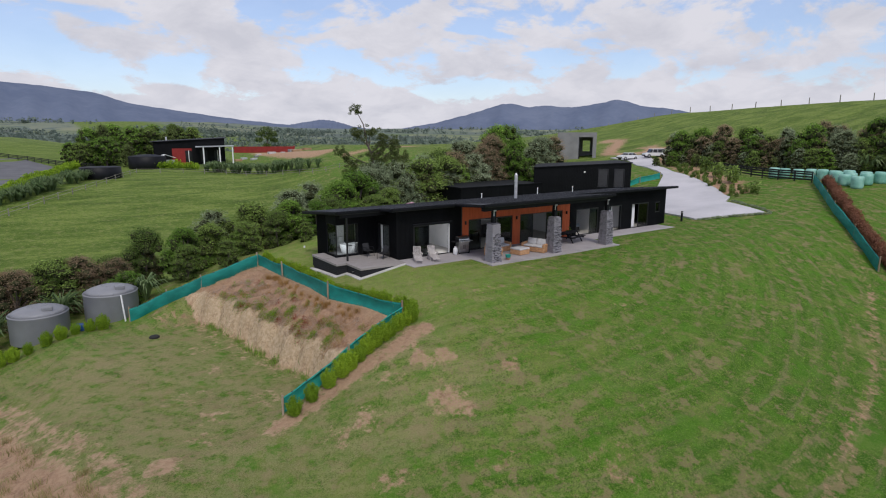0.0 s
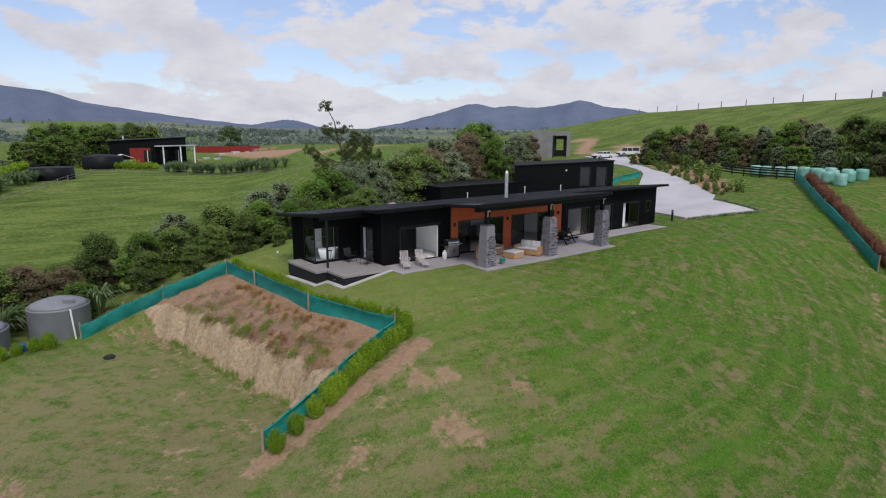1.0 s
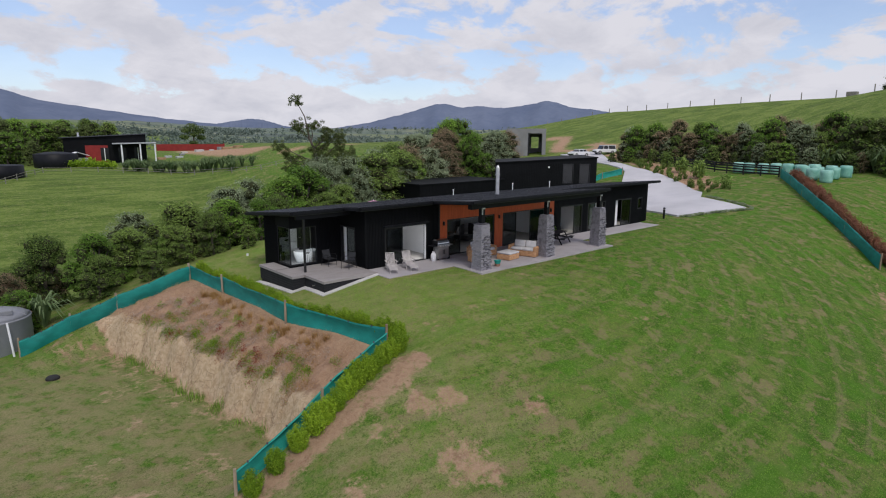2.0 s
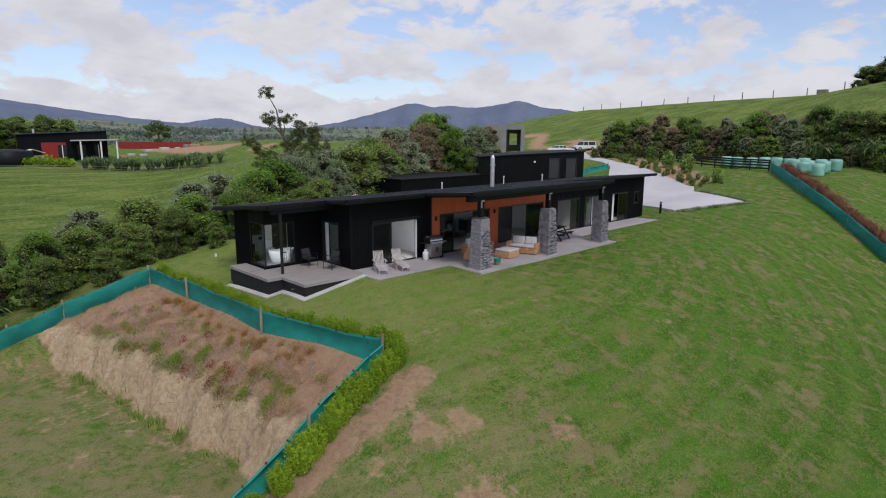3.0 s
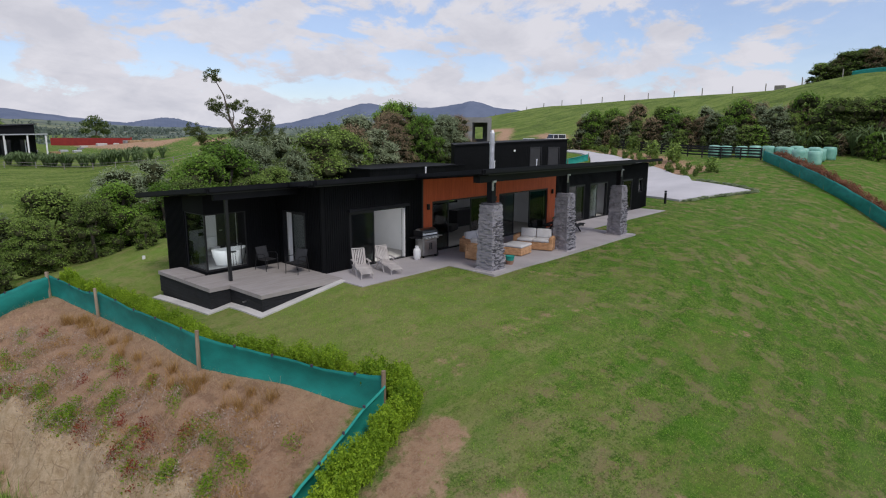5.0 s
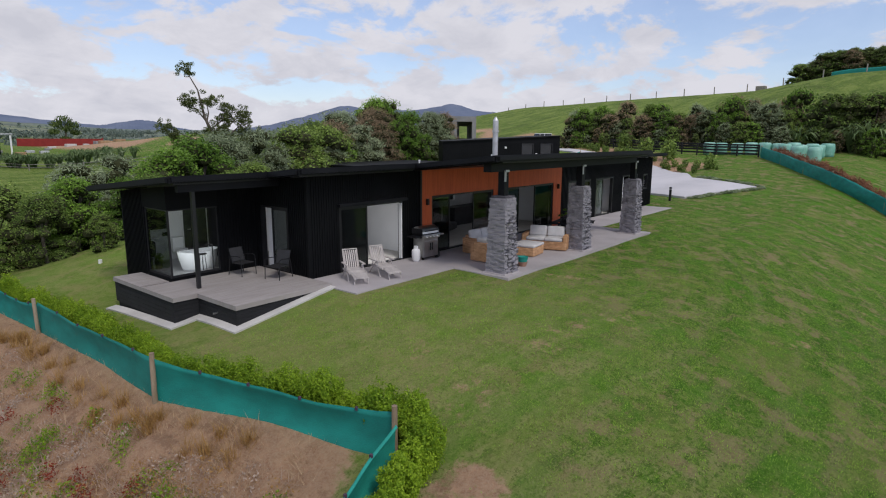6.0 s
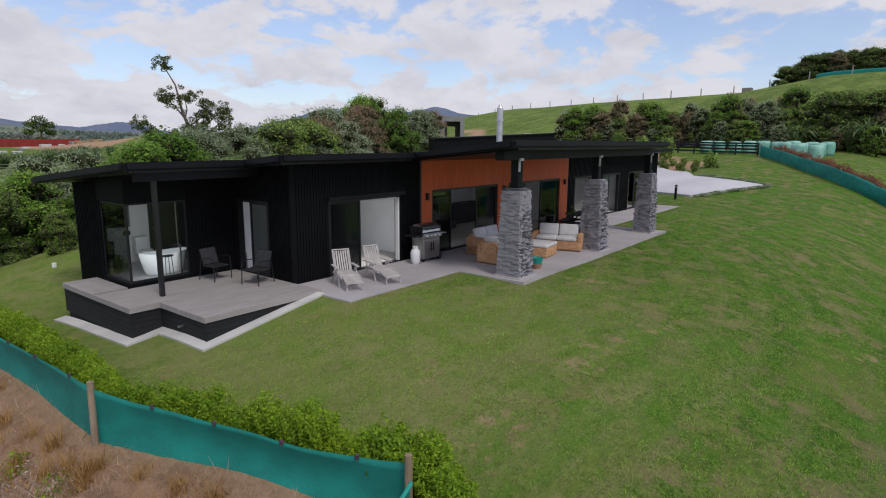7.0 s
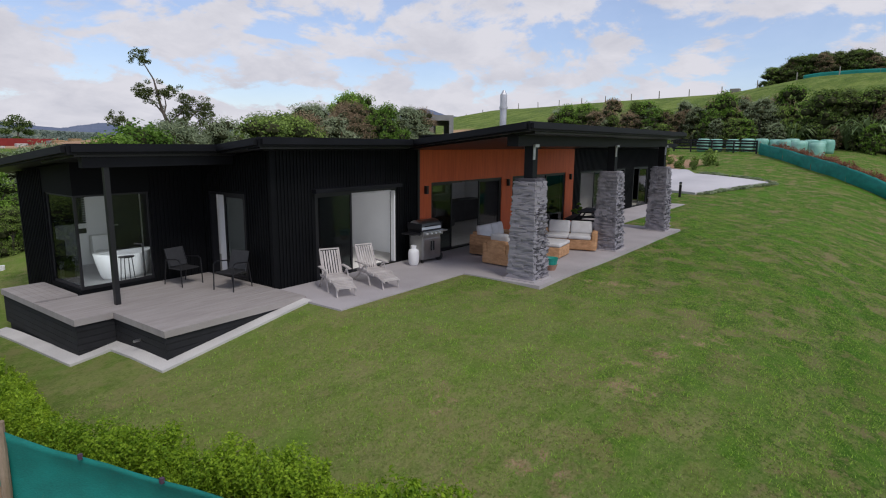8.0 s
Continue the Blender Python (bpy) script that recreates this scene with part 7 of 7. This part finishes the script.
# deck chairs and side table
def deck_chair(x, y, turn):
    ob = thing("deck_chair", (x, y, 0.05), "black metal-framed outdoor armchair on the deck", "chair", "deck chairs", turn=turn)
    for s in (-1, 1):
        bm = bmesh.new()
        pts = [(s * 0.28, -0.28, 0), (s * 0.28, -0.25, 0.60), (s * 0.28, -0.15, 0.64), (s * 0.28, 0.24, 0.60), (s * 0.28, 0.34, 0)]
        for a, b in zip(pts, pts[1:]):
            rod(bm, a, b, 0.014, n=6)
        part("arm_frame", bm, M_FRAME, ob)
        part("back_frame", rod(bmesh.new(), (s * 0.24, 0.18, 0.38), (s * 0.24, 0.33, 0.84), 0.014, n=6), M_FRAME, ob)
    part("seat", bevelled(-0.25, 0.25, -0.24, 0.22, 0.38, 0.405, 0.01), M_DARKIN, ob, "dark sling seat")
    bm = bevelled(-0.24, 0.24, -0.012, 0.012, 0, 0.44, 0.008)
    bmesh.ops.transform(bm, matrix=Matrix.Translation((0, 0.2, 0.42)) @ Matrix.Rotation(radians(-18), 4, "X"), verts=bm.verts[:])
    part("backrest", bm, mat("grey_sling", (0.018, 0.019, 0.023), (0.030, 0.031, 0.036), 5, 0.8), ob, "dark grey sling backrest")


deck_chair(17.87, 34.72, 8)
deck_chair(18.3, 33.45, -75)

# bathroom, seen through the corner glazing
tub = thing("bathtub", (17.26, 36.35, 0.1), "white freestanding oval bathtub", "bathtub", turn=0)
bm = bmesh.new()
rings = []
for z, k in ((0, 0.72), (0.08, 0.80), (0.35, 0.93), (0.58, 1.0), (0.60, 0.98), (0.57, 0.93), (0.2, 0.78), (0.15, 0.6)):
    rings.append([bm.verts.new((0.68 * k * math.cos(2 * math.pi * i / 28), 0.38 * k * math.sin(2 * math.pi * i / 28), z + (0.05 * math.cos(2 * math.pi * i / 28) ** 2 if 0.3 < z else 0))) for i in range(28)])
for p, q in zip(rings, rings[1:]):
    for i in range(28):
        bm.faces.new((p[i], p[(i + 1) % 28], q[(i + 1) % 28], q[i]))
bm.faces.new(rings[0][::-1])
bm.faces.new(rings[-1])
part("tub", bm, M_WHITE, tub, smooth=True)
bm = bmesh.new()
rod(bm, (17.5, 35.86, 0.1), (17.5, 35.86, 0.95), 0.022)
rod(bm, (17.5, 35.86, 0.93), (17.4, 36.05, 0.93), 0.018)
rod(bm, (17.47, 35.84, 0.11), (17.6, 35.84, 0.11), 0.03)
whole("bath_tap", bm, M_FRAME, "black floor-standing bath tap", "tap")
st = thing("side_stool", (17.12, 35.90, 0.1), "slim black round side stool by the bath", "stool")
part("seat", lathe([(0.17, 0.56), (0.18, 0.58), (0.02, 0.59)], 18), M_FRAME, st)
for i in range(4):
    a = math.pi / 4 + i * math.pi / 2
    part("leg", rod(bmesh.new(), (0.12 * math.cos(a), 0.12 * math.sin(a), 0.56), (0.16 * math.cos(a), 0.16 * math.sin(a), 0), 0.01, n=6), M_FRAME, st)
van_ = thing("vanity", (16.32, 38.0, 0.1), "dark bathroom vanity with bottles on top", "vanity")
part("cabinet", bevelled(-0.18, 0.16, -0.4, 0.4, 0.35, 0.85, 0.01), M_DARKIN, van_)
for i in range(4):
    part("bottle", lathe([(0.03, 0.85), (0.03, 1.0), (0.012, 1.03), (0.012, 1.08)], 10, None), M_FRAME, van_).location = (-0.08 + 0.05 * i, -0.3 + 0.12 * i, 0)
bl = thing("blind", (17.4, 38.52, 1.25), "dark slatted venetian blind on the bathroom window", "blind")
for i in range(14):
    part("slat", boxes((-1.05, -0.05, -0.04, -0.02, -0.03 + i * 0.06, 0.005 + i * 0.06)), M_FASCIA, bl)
whole("towel_ring", bevelled(17.15, 17.35, 38.51, 38.548, 0.95, 1.08, 0.01), M_FRAME, "small black wall switch plate", "switch plate")
pot = thing("pot_plant", (16.42, 37.35, 0.1), "small leafy plant in a dark pot on the bathroom floor", "pot plant")
part("pot", lathe([(0.10, 0), (0.12, 0.26), (0.11, 0.26), (0.10, 0.22), (0.01, 0.22)], 16), M_DARKIN, pot)
prng = np.random.default_rng(3)
pd = prng.normal(0, 1, (120, 3)) + (0, 0, 0.6)
pd /= np.linalg.norm(pd, axis=1)[:, None]
pv, pf = leaves(np.array((0, 0, 0.32)) + pd * prng.uniform(0.05, 0.2, (120, 1)), pd, 0.045, 0.4, prng)
new("foliage", raw_mesh("foliage", pv, pf, M_LEAF)).parent = pot
wc = thing("toilet", (17.55, 38.02, 0.1), "white toilet beside the bath", "toilet")
part("bowl", lathe([(0.13, 0), (0.15, 0.2), (0.2, 0.38), (0.2, 0.42)], 18), M_WHITE, wc)
part("cistern", bevelled(-0.2, 0.2, 0.2, 0.42, 0.3, 0.8, 0.02), M_WHITE, wc)

bdoor = thing("bathroom_door", (18.35, 38.5, 0.1), "dark inner bathroom door with a pale handle", "door")
part("leaf", boxes((-0.42, 0.42, 0.0, 0.045, 0.0, 2.05)), M_DARKIN, bdoor)
part("handle", rod(bmesh.new(), (-0.34, -0.05, 1.0), (-0.22, -0.05, 1.0), 0.018), M_STEEL, bdoor)

# living room
dt = thing("dining_table", (26.6, 35.4, 0.015), "dark dining table inside the living room", "table")
part("top", bevelled(-0.95, 0.95, -0.5, 0.5, 0.72, 0.76, 0.01), M_DARKIN, dt)
for sx_ in (-0.85, 0.85):
    for sy_ in (-0.4, 0.4):
        part("leg", boxes((sx_ - 0.03, sx_ + 0.03, sy_ - 0.03, sy_ + 0.03, 0, 0.72)), M_DARKIN, dt)
ac = thing("armchair", (29.0, 35.6, 0.015), "dark rounded armchair inside the living room", "armchair", turn=20)
part("seat", bevelled(-0.5, 0.5, -0.5, 0.45, 0.12, 0.45, 0.08, 3), M_DARKIN, ac)
part("back", bevelled(-0.55, 0.55, 0.3, 0.55, 0.12, 1.1, 0.1, 3), M_DARKIN, ac)
whole("kitchen_island", bevelled(30.8, 33.4, 36.4, 37.2, 0.016, 0.92, 0.015), M_DARKIN, "dark kitchen island inside the living room", "kitchen island")
whole("picture", bevelled(27.2, 28.3, 38.40, 38.44, 1.3, 2.0, 0.01), M_FRAME, "dark framed panel on the living-room wall", "picture")
bd = thing("bed", (37.0, 35.2, 0.015), "bed with pale blue-grey linen in the bedroom", "bed")
part("base", bevelled(-0.8, 0.8, -1.0, 1.0, 0.05, 0.35, 0.03), M_DARKIN, bd)
part("mattress", bevelled(-0.82, 0.82, -1.02, 1.0, 0.352, 0.62, 0.07, 3), mat("blue_grey_linen", (0.22, 0.27, 0.33), (0.34, 0.38, 0.43), 3, 0.9), bd)
for x0 in (-0.7, 0.1):
    part("pillow", bevelled(x0, x0 + 0.6, 0.55, 0.95, 0.622, 0.78, 0.06, 3), M_CUSHION, bd)


def curtain(x0, x1, y, ztop, label, axis="x"):
    """A hanging curtain in soft folds."""
    bm, rows = bmesh.new(), []
    n = 40
    for i in range(n + 1):
        u = x0 + (x1 - x0) * i / n
        w = y + 0.035 * math.sin(i * 1.25)
        p = (u, w) if axis == "x" else (w, u)
        rows.append((bm.verts.new((*p, 0.05)), bm.verts.new((*p, ztop))))
    for p, q in zip(rows, rows[1:]):
        bm.faces.new((p[0], q[0], q[1], p[1]))
    return whole("curtain", bm, M_WHITE, label, "curtain", smooth=True)


curtain(39.7, 40.45, FY + 0.3, 2.1, "white curtain drawn across the bedroom door")
curtain(42.85, 43.5, FY + 0.3, 2.1, "white curtain gathered at the bedroom door")
curtain(34.85, 35.2, 19.2, 2.1, "white curtain gathered at the deck door", "y")

# small things outside
lampb = thing("bollard_light", (49.0, 31.9, h1(49.0, 31.9)), "black square bollard light at the end of the patio", "bollard light")
part("post", bevelled(-0.07, 0.07, -0.07, 0.07, -0.1, 0.95, 0.01), M_FRAME, lampb)
part("lens", boxes((-0.072, 0.072, -0.072, 0.072, 0.78, 0.84)), M_FLUE, lampb)
for x, y in ((13.9, 43.6), (16.6, 42.8), (19.5, 42.6)):
    bm = rod(bmesh.new(), (x, y, h1(x, y) - 0.1), (x, y, h1(x, y) + 0.14), 0.07, 0.07, 12)
    whole("drain_riser", bm, M_WHITE, "white plastic drain riser at the lawn's edge", "drain riser")
um = thing("garden_umbrella", (25.6, 41.6, h1(25.6, 41.6)), "pink garden umbrella standing behind the house", "umbrella")
part("canopy", lathe([(0.70, 2.32), (0.72, 2.35), (0.45, 2.46), (0.15, 2.55), (0.03, 2.57)], 8), M_PINK, um)
part("pole", rod(bmesh.new(), (0, 0, 0), (0, 0, 2.63), 0.025), M_WHITE, um)
part("base", lathe([(0.28, 0), (0.28, 0.06), (0.05, 0.1)], 16), M_FRAME, um)
whole("garden_tap", rod(bmesh.new(), (15.73, 32.55, -0.3), (15.60, 32.55, -0.3), 0.025), M_STEEL, "small garden tap on the deck skirting", "tap")

# ---------------------------------------------------------------- growth on the bank, lawn blades
def tufts(name, xs, ys, tall, blades, spread, wide, leaf, label, category, seed, lean=(0.1, 0.8)):
    rng = np.random.default_rng(seed)
    n = len(xs) * blades
    bx = np.repeat(xs, blades) + rng.normal(0, spread, n)
    by = np.repeat(ys, blades) + rng.normal(0, spread, n)
    bz = height(bx, by)
    hh = np.repeat(tall, blades) * rng.uniform(0.5, 1.15, n)
    a = rng.uniform(0, 6.283, n)
    lean = rng.uniform(lean[0], lean[1], n) * hh
    dx, dy = np.cos(a), np.sin(a)
    w = wide * rng.uniform(0.7, 1.3, n)
    b0 = np.stack([bx - dy * w, by + dx * w, bz - 0.02], -1)
    b1 = np.stack([bx + dy * w, by - dx * w, bz - 0.02], -1)
    tp = np.stack([bx + dx * lean, by + dy * lean, bz + hh], -1)
    v = np.stack([b0, b1, tp], 1).reshape(-1, 3)
    return tagged(new(name, raw_mesh(name, v, np.arange(3 * n).reshape(n, 3), leaf)), label, category, kind="stuff")


rng = np.random.default_rng(77)
# dead stalks and weeds over the upper bank, thicker along its lip
u, ys = rng.uniform(0, 1, 850), rng.uniform(25.0, 41.2, 850)
lipx = foot_x(ys) + 0.85
xs = lipx + (crest_x(ys) - lipx) * u ** 1.2
keep = ys > 23.6 + 0.29 * (xs - 7.5)
tufts("bank_dry_grass", xs[keep], ys[keep], rng.uniform(0.05, 0.22, keep.sum()), 12, 0.17, 0.006, M_DRYGRASS, "dry straw-coloured grass over the clay bank", "dry grass", 5, (0.6, 1.8))
u, ys = rng.uniform(0, 1, 330), rng.uniform(25.4, 39, 330)
lipx = foot_x(ys) + 0.80
xs = lipx + (crest_x(ys) - lipx) * u ** 2.0 * 0.72
tufts("bank_stalks", xs, ys, rng.uniform(0.10, 0.32, 330), 18, 0.2, 0.005, M_STALK, "grey-brown dead weed stalks lying on the bank", "dead weeds", 15, (0.8, 2.2))


def weeds(xs, ys, n, spread, tall, size, leaf, label, seed):
    """Low broad-leaved growth in patches."""
    rng = np.random.default_rng(seed)
    k = rng.integers(0, len(xs), n)
    r = rng.normal(0, spread, (n, 2))
    x, y = xs[k] + r[:, 0], ys[k] + r[:, 1]
    z = height(x, y) + rng.uniform(0.02, 1, n) * tall * np.exp(-(r ** 2).sum(1) / (2 * spread ** 2))
    d = np.stack([r[:, 0], r[:, 1], np.full(n, spread)], -1)
    v, f = leaves(np.stack([x, y, z], -1), d / np.linalg.norm(d, axis=1)[:, None], size, 0.45, rng)
    return tagged(new("bank_weeds", raw_mesh("bank_weeds", v, f, leaf)), label, "weeds", kind="stuff")


weeds(xs[:85], ys[:85], 13000, 0.15, 0.34, 0.030, M_HEDGE, "green weeds along the lip of the clay bank", 6)
weeds(xs[85:97], ys[85:97], 1800, 0.12, 0.36, 0.030, M_REDLEAF, "dark red dying weeds on the bank", 7)
weeds(xs[97:150], ys[97:150], 6000, 0.18, 0.30, 0.028, M_RUST, "rusty brown weeds on the bank", 14)
weeds(xs[150:230], ys[150:230], 9000, 0.2, 0.30, 0.028, M_STALK, "grey-mauve dead weeds on the bank", 8)
ys = rng.uniform(26, 38, 46)
xs = foot_x(ys) - rng.uniform(0.1, 0.5, 46)
tufts("bank_foot_grass", xs, ys, rng.uniform(0.2, 0.55, 46), 16, 0.12, 0.012, M_LEAF2, "rough green grass at the foot of the bank", "grass", 8)
ys = rng.uniform(26.5, 38, 34)
xs = crest_x(ys) - rng.uniform(0.25, 0.9, 34)
tufts("bank_rust_grass", xs, ys, rng.uniform(0.2, 0.42, 34), 70, 0.07, 0.008, M_RUST, "rust-brown grass clumps below the shade cloth", "dry grass", 12, (0.3, 1.2))
# rough growth on the fall below the yard track
xs, ys = rng.uniform(-9, 2.2, 420), rng.uniform(17, 34, 420)
keep = xs < np.interp(ys, (15, 20.5, 25.4, 30, 34.5), (2.4, 1.4, -0.2, -2.2, -5.2))
tufts("rough_grass", xs[keep], ys[keep], rng.uniform(0.12, 0.40, keep.sum()), 44, 0.15, 0.012, M_ROUGH, "rank olive-brown growth below the track", "rough grass", 9)
# lawn blades near the house end of the lawn
N = 60000
xs, ys = rng.uniform(11.5, 52, N), rng.uniform(10, 31.5, N)
near = (np.hypot(xs - 16, ys - 25) < 3 + 38 * rng.uniform(0, 1, N) ** 1.6) & ~((ys > 27.9) & (xs > 22.9) & (xs < 35.9)) & ~((ys > 30.1) & (xs > 18.5) & (xs < 49)) & ~((ys > 31.1) & (xs > 14.6)) & ~((ys > 26.5) & (xs > 48.5))
near &= ((xs > 15.3) | (ys < 21.2 + 0.29 * (xs - 7.5)) | (xs > crest_x(ys) + 0.4)) & (rng.uniform(0, 1, N) > 0.9 * ss(1.6, 0.5, seg_dist(xs, ys, ((7.0, 21.9), (10.5, 22.5), (13.2, 22.7), (14.9, 23.3)))))
tufts("lawn_grass", xs[near], ys[near], rng.uniform(0.020, 0.045, near.sum()), 9, 0.12, 0.010, M_BLADE, "short uneven lawn grass", "grass", 10, (0.8, 2.2))
